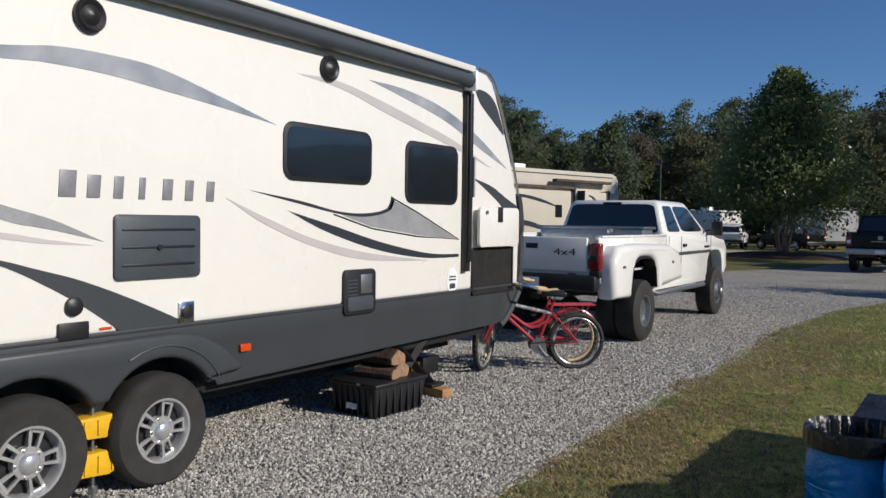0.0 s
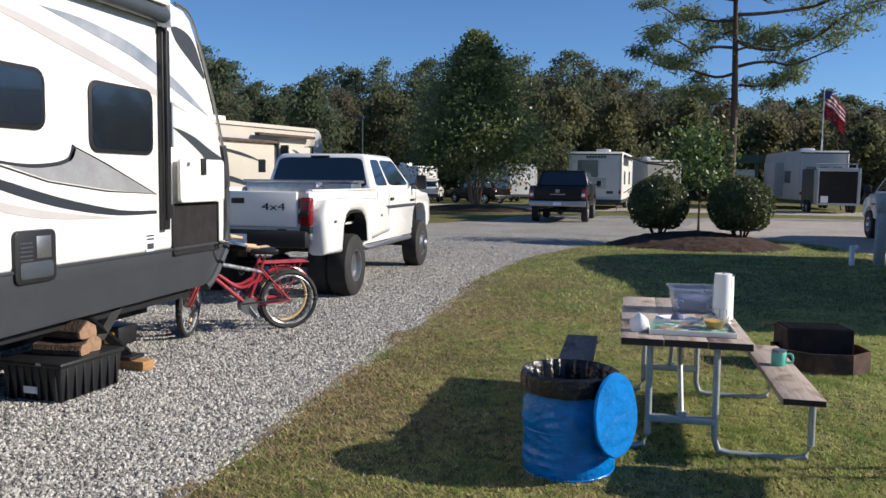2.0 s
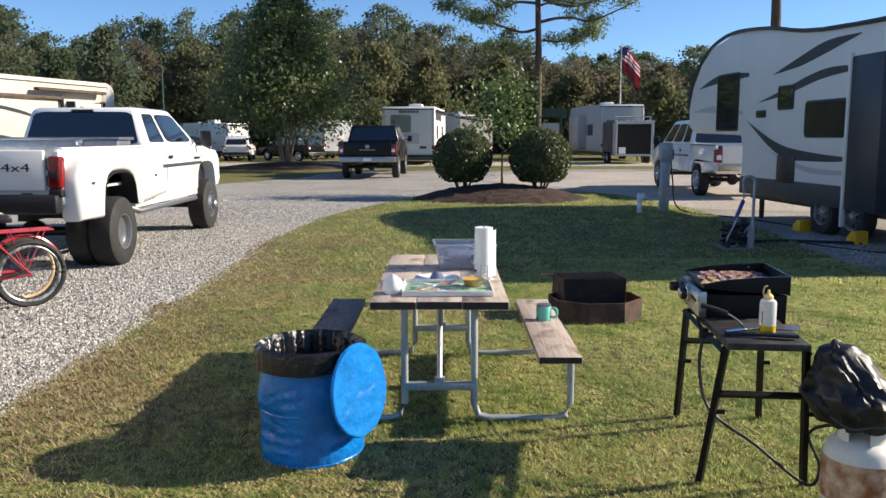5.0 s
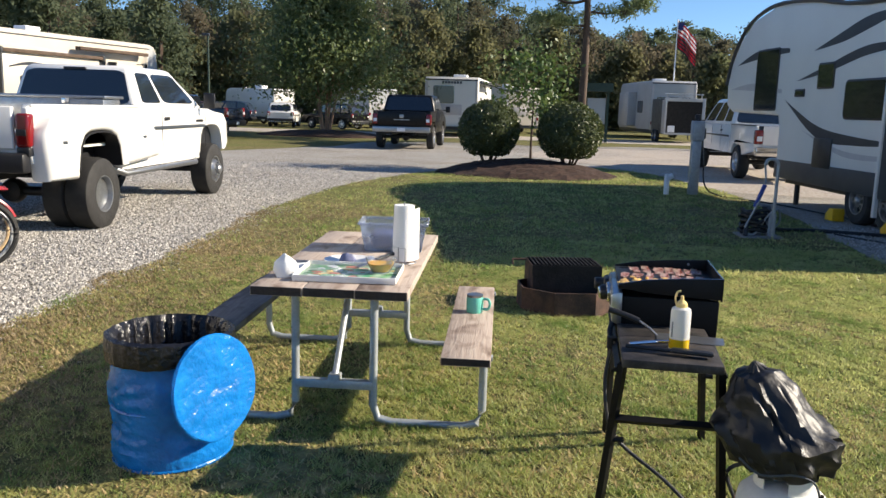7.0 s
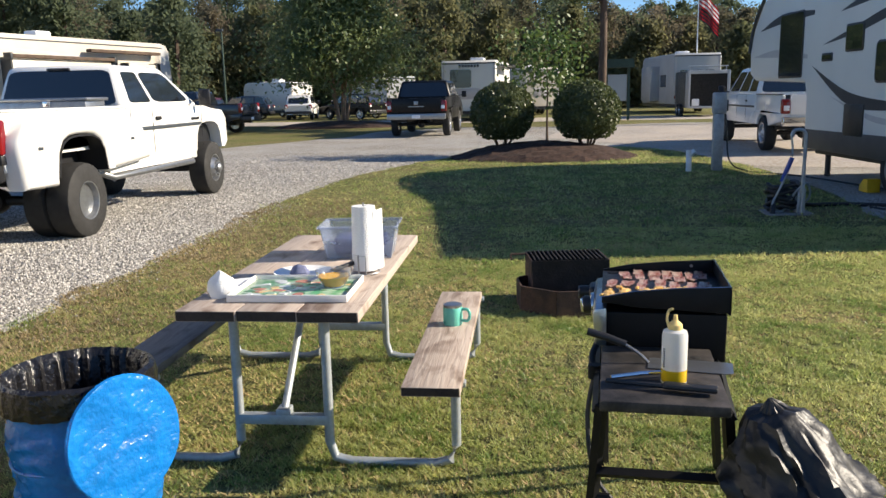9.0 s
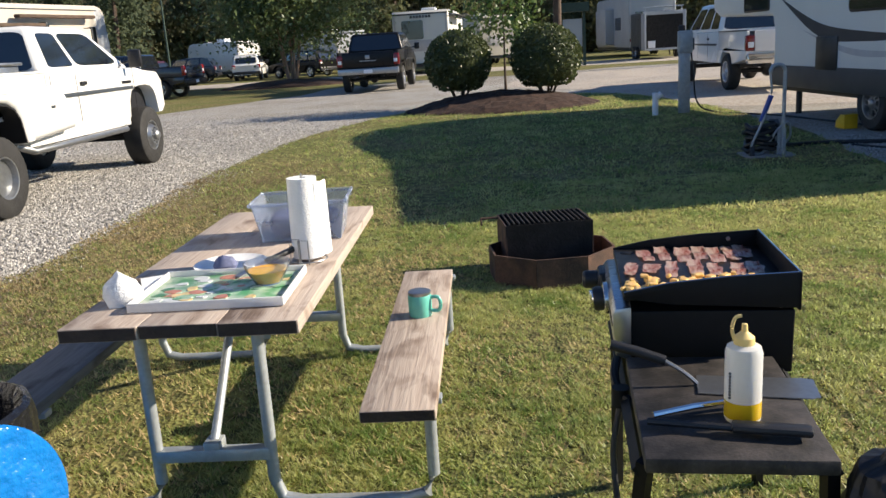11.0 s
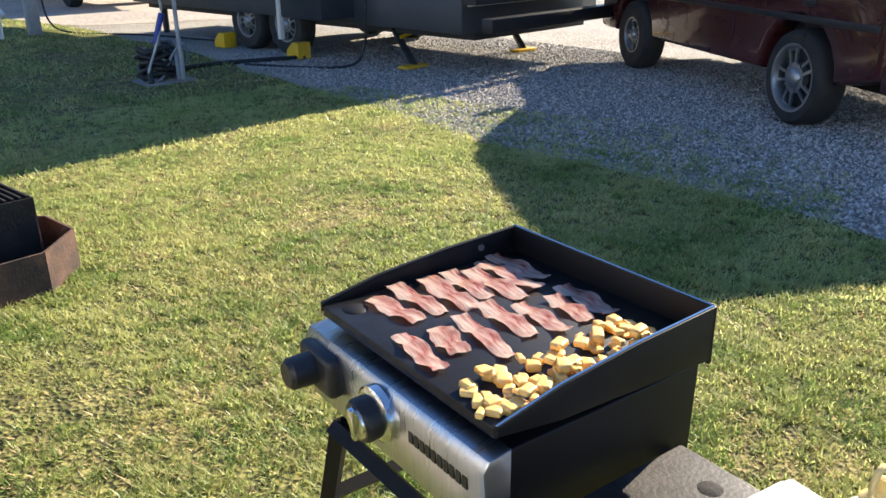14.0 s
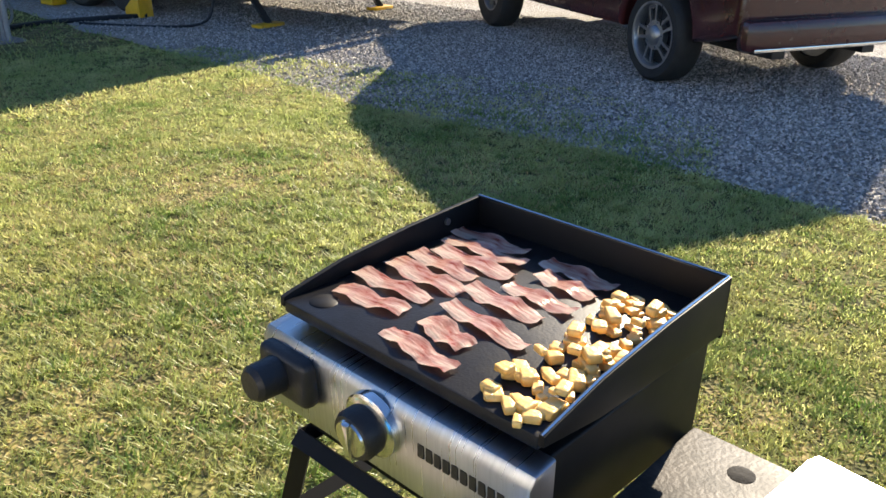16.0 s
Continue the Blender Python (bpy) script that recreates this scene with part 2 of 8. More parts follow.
M = {
    "rv_white": mat("rv_white", (0.76, 0.735, 0.69), 0.28, var=0.03, scale=1.2, bscale=9, coat=0.3),
    "rv_dark": mat("rv_dark", (0.045, 0.05, 0.056), 0.45, var=0.12, scale=2, bscale=30),
    "rv_edge": mat("rv_edge", (0.3, 0.3, 0.3), 0.35, 0.7, var=0.1),
    "swoosh_blue": mat("swoosh_blue", (0.2, 0.23, 0.28), 0.35, var=0.25, scale=1.5, bscale=6, second=(0.34, 0.35, 0.38)),
    "swoosh_grey": mat("swoosh_grey", (0.5, 0.47, 0.46), 0.35, var=0.08, scale=2, bscale=6),
    "swoosh_dark": mat("swoosh_dark", (0.035, 0.04, 0.05), 0.35, var=0.15, scale=2),
    "swoosh_silver": mat("swoosh_silver", (0.36, 0.36, 0.37), 0.35, 0.2, var=0.2, scale=4),
    "black_plastic": mat("black_plastic", (0.018, 0.018, 0.02), 0.42, var=0.2, scale=6, bump=0.1, bscale=200),
    "grey_plastic": mat("grey_plastic", (0.055, 0.065, 0.075), 0.42, var=0.15, scale=6),
    "glass_dark": mat("glass_dark", (0.012, 0.015, 0.02), 0.08, var=0.1, spec=0.8, coat=0.6),
    "tyre": mat("tyre", (0.028, 0.027, 0.026), 0.75, var=0.25, scale=9, bump=0.25, bscale=120),
    "chrome": mat("chrome", (0.72, 0.72, 0.72), 0.16, 1.0, var=0.06),
    "alloy": mat("alloy", (0.68, 0.68, 0.68), 0.22, 0.65, var=0.1),
    "tray_film": mat("tray_film", (0.5, 0.55, 0.48), 0.35, var=0.2, scale=14, second=(0.08, 0.3, 0.13), bscale=40),
    "lettering": mat("lettering", (0.26, 0.255, 0.27), 0.4, 0.2, var=0.2, scale=12),
    "steel": mat("steel", (0.38, 0.39, 0.4), 0.38, 0.9, var=0.15, scale=14),
    "galv": mat("galv", (0.4, 0.43, 0.45), 0.5, 0.45, var=0.18, scale=12, bump=0.05),
    "yellow": mat("yellow", (0.75, 0.43, 0.02), 0.4, var=0.12, scale=12),
    "orange_lens": mat("orange_lens", (0.6, 0.07, 0.01), 0.2, var=0.1),
    "red_lens": mat("red_lens", (0.2, 0.008, 0.009), 0.15, var=0.15, coat=0.5),
    "truck_white": mat("truck_white", (0.8, 0.79, 0.76), 0.25, var=0.03, scale=1, bscale=8, coat=0.5),
    "truck_black": mat("truck_black", (0.007, 0.007, 0.008), 0.3, var=0.2, spec=0.3),
    "truck_navy": mat("truck_navy", (0.015, 0.025, 0.045), 0.22, var=0.2, coat=0.6),
    "suv_red": mat("suv_red", (0.06, 0.013, 0.012), 0.25, var=0.1, coat=0.6),
    "bike_silver": mat("bike_silver", (0.55, 0.56, 0.56), 0.3, 0.3, var=0.4, scale=25, second=(0.08, 0.08, 0.08)),
    "bike_red": mat("bike_red", (0.42, 0.035, 0.045), 0.3, var=0.12, scale=20, coat=0.4),
    "cream": mat("cream", (0.7, 0.5, 0.28), 0.55, var=0.12, scale=15),
    "tan_rv": mat("tan_rv", (0.55, 0.5, 0.425), 0.35, var=0.08, scale=1),
    "grey_rv": mat("grey_rv", (0.42, 0.43, 0.44), 0.4, var=0.08, scale=1),
    "fifth_white": mat("fifth_white", (0.7, 0.68, 0.63), 0.35, var=0.05, scale=1),
    "tarp_blue": mat("tarp_blue", (0.0006, 0.18, 0.56), 0.24, var=0.22, scale=9, bump=0.8, bscale=34, spec=0.45),
    "bag_black": mat("bag_black", (0.012, 0.012, 0.014), 0.22, var=0.2, scale=9, bump=0.8, bscale=45),
    "cover_black": mat("cover_black", (0.016, 0.016, 0.018), 0.46, var=0.2, scale=9, bump=0.4, bscale=30, spec=0.5),
    "wood_edge": mat("wood_edge", (0.05, 0.035, 0.028), 0.8, var=0.35, scale=8, bump=0.5, bscale=60),
        "wood_block": mat("wood_block", (0.45, 0.24, 0.1), 0.75, var=0.3, scale=10, bump=0.4, bscale=40, stretch=(6, 1, 6)),
    "bark": mat("bark", (0.11, 0.075, 0.055), 0.9, var=0.4, scale=5, bump=0.9, bscale=30, stretch=(1, 1, 0.3)),
    "bark_pale": mat("bark_pale", (0.42, 0.26, 0.17), 0.85, var=0.35, scale=3, bump=0.5, bscale=20, second=(0.2, 0.12, 0.08), stretch=(1, 1, 0.4)),
    "log_bark": mat("log_bark", (0.09, 0.055, 0.04), 0.9, var=0.4, scale=12, bump=1.0, bscale=45),
    "log_end": mat("log_end", (0.33, 0.2, 0.12), 0.85, var=0.3, scale=30),
    "rust": mat("rust", (0.13, 0.07, 0.05), 0.8, 0.25, var=0.35, scale=7, bump=0.3, bscale=70, second=(0.05, 0.035, 0.03)),
    # soot on the fire ring; also the painted darkness of openings
    "soot_and_openings": mat("soot_and_openings", (0.016, 0.014, 0.013), 0.85, var=0.4, scale=9, bump=0.3, bscale=60),
    "griddle": mat("griddle", (0.014, 0.014, 0.016), 0.4, 0.0, var=0.4, spec=0.35, scale=30, bump=0.05, bscale=260),
    "griddle_black": mat("griddle_black", (0.008, 0.008, 0.009), 0.5, var=0.2, scale=9, spec=0.25),
    "brushed": mat("brushed", (0.5, 0.52, 0.55), 0.3, 1.0, var=0.12, scale=5, bscale=60, stretch=(1, 40, 1)),
    "shelf_black": mat("shelf_black", (0.06, 0.052, 0.048), 0.55, var=0.45, scale=16, bump=0.12, bscale=150, spec=0.35, second=(0.02, 0.019, 0.018)),
    "bacon": mat("bacon", (0.55, 0.16, 0.115), 0.3, var=0.12, scale=95, bump=0.25, bscale=120, second=(0.88, 0.7, 0.58), stretch=(1, 0.14, 1), coat=0.5),
    "potato": mat("potato", (0.86, 0.58, 0.2), 0.34, var=0.1, scale=70, second=(0.82, 0.42, 0.09), bump=0.2, bscale=160, coat=0.35),
    "bottle": mat("bottle", (0.9, 0.9, 0.88), 0.35, var=0.04, trans=0.4),
    "oil": mat("oil", (0.85, 0.55, 0.02), 0.1, var=0.05, trans=0.3),
    "cap_yellow": mat("cap_yellow", (0.85, 0.62, 0.25), 0.4, var=0.06),
    "mint": mat("mint", (0.14, 0.55, 0.44), 0.35, var=0.06, coat=0.3),
    "paper": mat("paper", (0.85, 0.85, 0.84), 0.85, var=0.04, bump=0.3, bscale=120),
    "white_plastic": mat("white_plastic", (0.8, 0.81, 0.83), 0.4, var=0.05),
    "clear_bin": mat("clear_bin", (0.7, 0.77, 0.88), 0.25, var=0.05, trans=0.8, ior=1.15),
    "blue_cloth": mat("blue_cloth", (0.16, 0.18, 0.3), 0.8, var=0.3, scale=12),
    "glass": mat("glass", (0.95, 0.97, 0.96), 0.03, var=0.0, trans=0.95),
    "egg": mat("egg", (0.85, 0.42, 0.02), 0.25, var=0.1),
    "tray_green": mat("tray_green", (0.16, 0.36, 0.2), 0.3, var=0.2, scale=30, second=(0.4, 0.5, 0.4), bump=0.3, bscale=60),
    "tray_wall": mat("tray_wall", (0.74, 0.73, 0.7), 0.5, var=0.08, scale=12),
    "tray_leaf": mat("tray_leaf", (0.05, 0.2, 0.08), 0.35, var=0.3, scale=30),
    "tray_rim": mat("tray_rim", (0.6, 0.62, 0.62), 0.3, var=0.1, scale=20, bump=0.3, bscale=60),
    "tray_yellow": mat("tray_yellow", (0.7, 0.52, 0.25), 0.35, var=0.2, scale=20),
    "tray_red": mat("tray_red", (0.5, 0.2, 0.14), 0.4, var=0.2, scale=20),
    "tank_white": mat("tank_white", (0.72, 0.7, 0.66), 0.45, var=0.12, scale=7),
    "tank_rust": mat("tank_rust", (0.28, 0.09, 0.03), 0.8, var=0.4, scale=14, second=(0.6, 0.42, 0.3)),
    # mulch colour is darkened to carry the shade of the neighbouring trailer
    "mulch": mat("mulch", (0.055, 0.028, 0.02), 0.95, var=0.5, scale=9, bump=1.0, bscale=40),
    "asphalt": mat("asphalt", (0.28, 0.27, 0.26), 0.9, var=0.25, scale=0.7, bump=0.5, bscale=28),
    "blue_valve": mat("blue_valve", (0.02, 0.06, 0.3), 0.4),
    "flag_red": mat("flag_red", (0.55, 0.04, 0.06), 0.8, var=0.1),
    "flag_blue": mat("flag_blue", (0.03, 0.04, 0.16), 0.8, var=0.1),
    "flag_white": mat("flag_white", (0.8, 0.8, 0.8), 0.8, var=0.05),
    "kiosk_green": mat("kiosk_green", (0.03, 0.06, 0.045), 0.6, var=0.2),
    "green_leaf": leafy("green_leaf", (0.07, 0.11, 0.035), (0.22, 0.26, 0.11), 0.38, 0.45),
    "bush_leaf": leafy("bush_leaf", (0.035, 0.058, 0.02), (0.13, 0.15, 0.055), 0.42),
    "sapling_leaf": leafy("sapling_leaf", (0.05, 0.11, 0.025), (0.16, 0.2, 0.06)),
    "pine_leaf": leafy("pine_leaf", (0.12, 0.17, 0.08), (0.24, 0.29, 0.14), trans=0.55),
    "wood_far": leafy("wood_far", (0.1, 0.13, 0.075), (0.17, 0.2, 0.115), 0.85, 0.6, 0.12, 2.0, 0.25),
    "wood_brown": leafy("wood_brown", (0.12, 0.12, 0.075), (0.21, 0.165, 0.115), 0.85, 0.6, 0.1, 2.4, 0.25),
    "wood_gold": leafy("wood_gold", (0.13, 0.145, 0.07), (0.22, 0.195, 0.1), 0.85, 0.6, 0.12, 2.0, 0.25),
    "blade": leafy("blade", (0.16, 0.28, 0.06), (0.64, 0.61, 0.27), 0.4, 0.66, 2.4, 2.4),
    # paler blades: the glow of low sun through grass, put into the colour
    "blade_backlit": leafy("blade_backlit", (0.36, 0.45, 0.13), (0.74, 0.71, 0.34), 0.4, 0.7, 2.0, 1.6),
    "blade_brown": leafy("blade_brown", (0.2, 0.15, 0.085), (0.4, 0.31, 0.17), 0.7, 0.3),
    "blade_dry": leafy("blade_dry", (0.42, 0.31, 0.15), (0.62, 0.48, 0.25), 0.7, 0.4),
    "stone": mat("stone", (0.4, 0.38, 0.35), 0.85, var=0.12, scale=20, per="island", bump=0.2, bscale=150),
}


def ground_mat(name, cols, scales, bump, bscale):
    """Earth, grass or gravel: three colours broken up at two sizes."""
    m = bpy.data.materials.new(name)
    m.use_nodes = True
    nt = m.node_tree
    b = nt.nodes["Principled BSDF"]
    b.inputs["Roughness"].default_value = 0.95
    b.inputs["Specular IOR Level"].default_value = 0.2
    tc = nt.nodes.new("ShaderNodeTexCoord")
    last = None
    for i, s in enumerate(scales):
        n = nt.nodes.new("ShaderNodeTexNoise")
        n.inputs["Scale"].default_value, n.inputs["Detail"].default_value = s, 6.0
        nt.links.new(tc.outputs["Object"], n.inputs["Vector"])
        r = nt.nodes.new("ShaderNodeMapRange")
        r.inputs[1].default_value, r.inputs[2].default_value = 0.4, 0.62
        nt.links.new(n.outputs[0], r.inputs[0])
        mx = nt.nodes.new("ShaderNodeMix")
        mx.data_type = "RGBA"
        if last is None:
            mx.inputs[6].default_value = (*cols[0], 1)
        else:
            nt.links.new(last, mx.inputs[6])
        mx.inputs[7].default_value = (*cols[i + 1], 1)
        nt.links.new(r.outputs[0], mx.inputs[0])
        last = mx.outputs[2]
    nt.links.new(last, b.inputs["Base Color"])
    n = nt.nodes.new("ShaderNodeTexVoronoi")
    n.inputs["Scale"].default_value = bscale
    nt.links.new(tc.outputs["Object"], n.inputs["Vector"])
    bp = nt.nodes.new("ShaderNodeBump")
    bp.inputs["Strength"].default_value, bp.inputs["Distance"].default_value = bump, 0.02
    nt.links.new(n.outputs[0], bp.inputs["Height"])
    nt.links.new(bp.outputs[0], b.inputs["Normal"])
    return m


def planks_mat(name, light, dark, stain):
    """Weathered sawn timber: long grain, cracks along it, knots and dark stains."""
    m = bpy.data.materials.new(name)
    m.use_nodes = True
    nt = m.node_tree
    b = nt.nodes["Principled BSDF"]
    b.inputs["Specular IOR Level"].default_value = 0.25
    b.inputs["Roughness"].default_value = 0.8
    tc = nt.nodes.new("ShaderNodeTexCoord")
    shift = nt.nodes.new("ShaderNodeVectorMath")
    shift.operation = "MULTIPLY_ADD"
    rnd = nt.nodes.new("ShaderNodeObjectInfo")
    shift.inputs[1].default_value = (3.0, 5.0, 2.0)
    nt.links.new(rnd.outputs["Random"], shift.inputs[0])
    nt.links.new(tc.outputs["Object"], shift.inputs[2])

    def noise_at(sx, sy, scale, detail, lo, hi):
        mp = nt.nodes.new("ShaderNodeMapping")
        mp.inputs["Scale"].default_value = (sx, sy, sx)
        nt.links.new(shift.outputs[0], mp.inputs[0])
        n = nt.nodes.new("ShaderNodeTexNoise")
        n.inputs["Scale"].default_value, n.inputs["Detail"].default_value, n.inputs["Distortion"].default_value = scale, detail, 0.6
        nt.links.new(mp.outputs[0], n.inputs["Vector"])
        r = nt.nodes.new("ShaderNodeMapRange")
        r.inputs[1].default_value, r.inputs[2].default_value = lo, hi
        nt.links.new(n.outputs[0], r.inputs[0])
        return r.outputs[0]

    grain = noise_at(1.0, 0.06, 60.0, 5.0, 0.38, 0.78)
    crack = noise_at(1.0, 0.03, 42.0, 3.0, 0.7, 0.78)
    blot = noise_at(1.0, 0.4, 9.0, 6.0, 0.52, 0.7)
    last = None
    for fac, col in ((grain, dark), (blot, stain), (crack, tuple(c * 0.35 for c in stain))):
        mx = nt.nodes.new("ShaderNodeMix")
        mx.data_type = "RGBA"
        if last is None:
            mx.inputs[6].default_value = (*light, 1)
        else:
            nt.links.new(last, mx.inputs[6])
        mx.inputs[7].default_value = (*col, 1)
        nt.links.new(fac, mx.inputs[0])
        last = mx.outputs[2]
    nt.links.new(last, b.inputs["Base Color"])
    bp = nt.nodes.new("ShaderNodeBump")
    bp.inputs["Strength"].default_value, bp.inputs["Distance"].default_value = 0.35, 0.004
    bp.invert = True
    add = nt.nodes.new("ShaderNodeMath")
    nt.links.new(grain, add.inputs[0])
    nt.links.new(crack, add.inputs[1])
    nt.links.new(add.outputs[0], bp.inputs["Height"])
    nt.links.new(bp.outputs[0], b.inputs["Normal"])
    return m


M["wood_top"] = planks_mat("wood_top", (0.47, 0.39, 0.33), (0.38, 0.3, 0.25), (0.19, 0.135, 0.105))
# same timber darkened, with the table's shadow put into the colour
M["wood_shaded"] = planks_mat("wood_shaded", (0.2, 0.195, 0.19), (0.13, 0.125, 0.12), (0.07, 0.062, 0.058))
M["grass"] = ground_mat("grass", [(0.19, 0.2, 0.06), (0.27, 0.215, 0.095), (0.075, 0.075, 0.028)], (0.6, 11.0), 0.7, 45)
M["gravel"] = ground_mat("gravel", [(0.29, 0.275, 0.25), (0.19, 0.16, 0.125), (0.42, 0.4, 0.37)], (0.45, 30.0), 1.0, 34)
M["sand"] = ground_mat("sand", [(0.42, 0.35, 0.28), (0.3, 0.26, 0.22), (0.46, 0.42, 0.38)], (0.5, 12.0), 0.6, 40)


# ---- shaping helpers ----
def B():
    return bmesh.new()


def box(bm, x0, y0, z0, x1, y1, z1, bev=0.0, seg=2):
    r = bmesh.ops.create_cube(bm, size=1.0)
    vs = r["verts"]
    for v in vs:
        v.co = Vector(((x0 + x1) / 2 + v.co.x * (x1 - x0), (y0 + y1) / 2 + v.co.y * (y1 - y0), (z0 + z1) / 2 + v.co.z * (z1 - z0)))
    if bev:
        es = list({e for v in vs for e in v.link_edges})
        bmesh.ops.bevel(bm, geom=es, offset=bev, segments=seg, affect="EDGES", profile=0.5)
    return bm


def cyl(bm, p, q, r, r2=None, n=16):
    p, q = Vector(p), Vector(q)
    d = q - p
    m = Matrix.Translation((p + q) / 2) @ d.to_track_quat("Z", "Y").to_matrix().to_4x4()
    bmesh.ops.create_cone(bm, cap_ends=True, segments=n, radius1=r, radius2=r if r2 is None else r2, depth=d.length, matrix=m)
    return bm


def tube(bm, pts, r, n=8, closed=False, taper=None):
    """A round bar along points."""
    pts = [Vector(p) for p in pts]
    rings, up = [], Vector((0.03, 0.02, 1))
    for i, p in enumerate(pts):
        a = pts[i - 1] if (i or closed) else p
        b = pts[(i + 1) % len(pts)] if (i + 1 < len(pts) or closed) else p
        d = (b - a).normalized()
        u = up.cross(d)
        if u.length < 0.05:
            u = Vector((1, 0, 0)).cross(d)
        u.normalize()
        w = d.cross(u)
        rr = r if taper is None else r * taper[i]
        rings.append([bm.verts.new(p + (u * math.cos(k * math.tau / n) + w * math.sin(k * math.tau / n)) * rr) for k in range(n)])
    pairs = list(zip(rings, rings[1:])) + ([(rings[-1], rings[0])] if closed else [])
    for a, b in pairs:
        for k in range(n):
            bm.faces.new((a[k], a[(k + 1) % n], b[(k + 1) % n], b[k]))
    if not closed:
        bm.faces.new(rings[0][::-1])
        bm.faces.new(rings[-1])
    return bm


def smooth_path(pts, k=6):
    """A curve through points."""
    pts = [Vector(p) for p in pts]
    out = []
    for i in range(len(pts) - 1):
        p0, p1, p2, p3 = pts[max(i - 1, 0)], pts[i], pts[i + 1], pts[min(i + 2, len(pts) - 1)]
        for j in range(k):
            t = j / k
            out.append(0.5 * ((2 * p1) + (p2 - p0) * t + (2 * p0 - 5 * p1 + 4 * p2 - p3) * t * t + (3 * p1 - p0 - 3 * p2 + p3) * t ** 3))
    return out + [pts[-1]]


def prism(bm, poly, axis, a, b, bev=0.0, seg=2):
    """A polygon (two coordinates in order) drawn out along an axis from a to b."""
    def put(u, v, w):
        return {"x": (w, u, v), "y": (u, w, v), "z": (u, v, w)}[axis]
    lo = [bm.verts.new(put(u, v, a)) for u, v in poly]
    hi = [bm.verts.new(put(u, v, b)) for u, v in poly]
    n = len(poly)
    fs = [bm.faces.new(lo[::-1]), bm.faces.new(hi)]
    for i in range(n):
        fs.append(bm.faces.new((lo[i], lo[(i + 1) % n], hi[(i + 1) % n], hi[i])))
    bmesh.ops.recalc_face_normals(bm, faces=fs)
    if bev:
        es = [e for f in fs[:2] for e in f.edges]
        bmesh.ops.bevel(bm, geom=list(set(es)), offset=bev, segments=seg, affect="EDGES", profile=0.5)
    return bm


def lathe(bm, prof, n=24, o=(0, 0, 0), axis="z", caps=True):
    """A turned body: radius and height in order."""
    def put(r, h, k):
        c, s = r * math.cos(k * math.tau / n), r * math.sin(k * math.tau / n)
        v = {"z": (c, s, h), "x": (h, c, s), "y": (c, h, s)}[axis]
        return Vector(o) + Vector(v)
    rings = [[bm.verts.new(put(r, h, k)) for k in range(n)] for r, h in prof]
    fs = []
    for a, b in zip(rings, rings[1:]):
        for k in range(n):
            fs.append(bm.faces.new((a[k], a[(k + 1) % n], b[(k + 1) % n], b[k])))
    if caps and prof[0][0] > 1e-4:
        fs.append(bm.faces.new(rings[0][::-1]))
    if caps and prof[-1][0] > 1e-4:
        fs.append(bm.faces.new(rings[-1]))
    bmesh.ops.recalc_face_normals(bm, faces=fs)
    return bm


def rounded(x0, y0, x1, y1, r, k=4):
    """A rectangle with round corners, as a polygon."""
    out = []
    for cx, cy, a in ((x1 - r, y1 - r, 0), (x0 + r, y1 - r, 90), (x0 + r, y0 + r, 180), (x1 - r, y0 + r, 270)):
        for i in range(k + 1):
            t = radians(a + 90 * i / k)
            out.append((cx + r * math.cos(t), cy + r * math.sin(t)))
    return out


def part(name, bm, material, parent, label="", flat=False):
    me = bpy.data.meshes.new(name)
    bm.to_mesh(me)
    bm.free()
    if not flat:
        me.shade_smooth()
        me.set_sharp_from_angle(angle=radians(38))
    me.materials.append(M[material] if isinstance(material, str) else material)
    ob = new(name, me)
    ob.parent = parent
    if label:
        tagged(ob, label)
    return ob


def thing(name, label, category, m=None, group="", kind=""):
    ob = new(name)
    ob.empty_display_size = 0.1
    if m is not None:
        ob.matrix_world = m
    return tagged(ob, label, category, group, kind)


def solo(name, bm, material, label, category, m=None, group="", kind="", flat=False):
    ob = part(name, bm, material, None, "", flat)
    if m is not None:
        ob.matrix_world = m
    return tagged(ob, label, category, group, kind)


def words(body, size, depth=0.002):
    """Lettering as a mesh in the x-y plane, from the built-in font."""
    cu = bpy.data.curves.new("letters", "FONT")
    cu.body, cu.size, cu.extrude, cu.resolution_u = body, size, depth, 2
    ob = bpy.data.objects.new("letters", cu)
    scene.collection.objects.link(ob)
    me = bpy.data.meshes.new_from_object(ob.evaluated_get(bpy.context.evaluated_depsgraph_get()))
    bpy.data.objects.remove(ob)
    bm = B()
    bm.from_mesh(me)
    bpy.data.meshes.remove(me)
    return bm


def moved(bm, m):
    bm.transform(m)
    return bm


def swoosh(bm, top, low, axis_at, thick, k=8):
    """A tapering stripe between two curves in the y-z plane."""
    a = smooth_path([(p[0], p[1], 0) for p in top], k)
    b = smooth_path([(p[0], p[1], 0) for p in low], k)
    poly = [(p.x, p.y) for p in a] + [(p.x, p.y) for p in b[::-1]]
    clean = []
    for p in poly:
        if not clean or (abs(p[0] - clean[-1][0]) + abs(p[1] - clean[-1][1])) > 1e-4:
            clean.append(p)
    if abs(clean[0][0] - clean[-1][0]) + abs(clean[0][1] - clean[-1][1]) < 1e-4:
        clean.pop()
    return prism(bm, clean, "x", axis_at, axis_at + thick)


def cloud(name, verts, faces, material, kind="", label="", category="", parent=None):
    """Many small pieces in one mesh."""
    me = bpy.data.meshes.new(name)
    me.from_pydata(verts, [], faces)
    me.materials.append(M[material] if isinstance(material, str) else material)
    ob = new(name, me)
    ob.parent = parent
    return tagged(ob, label, category, "", kind)


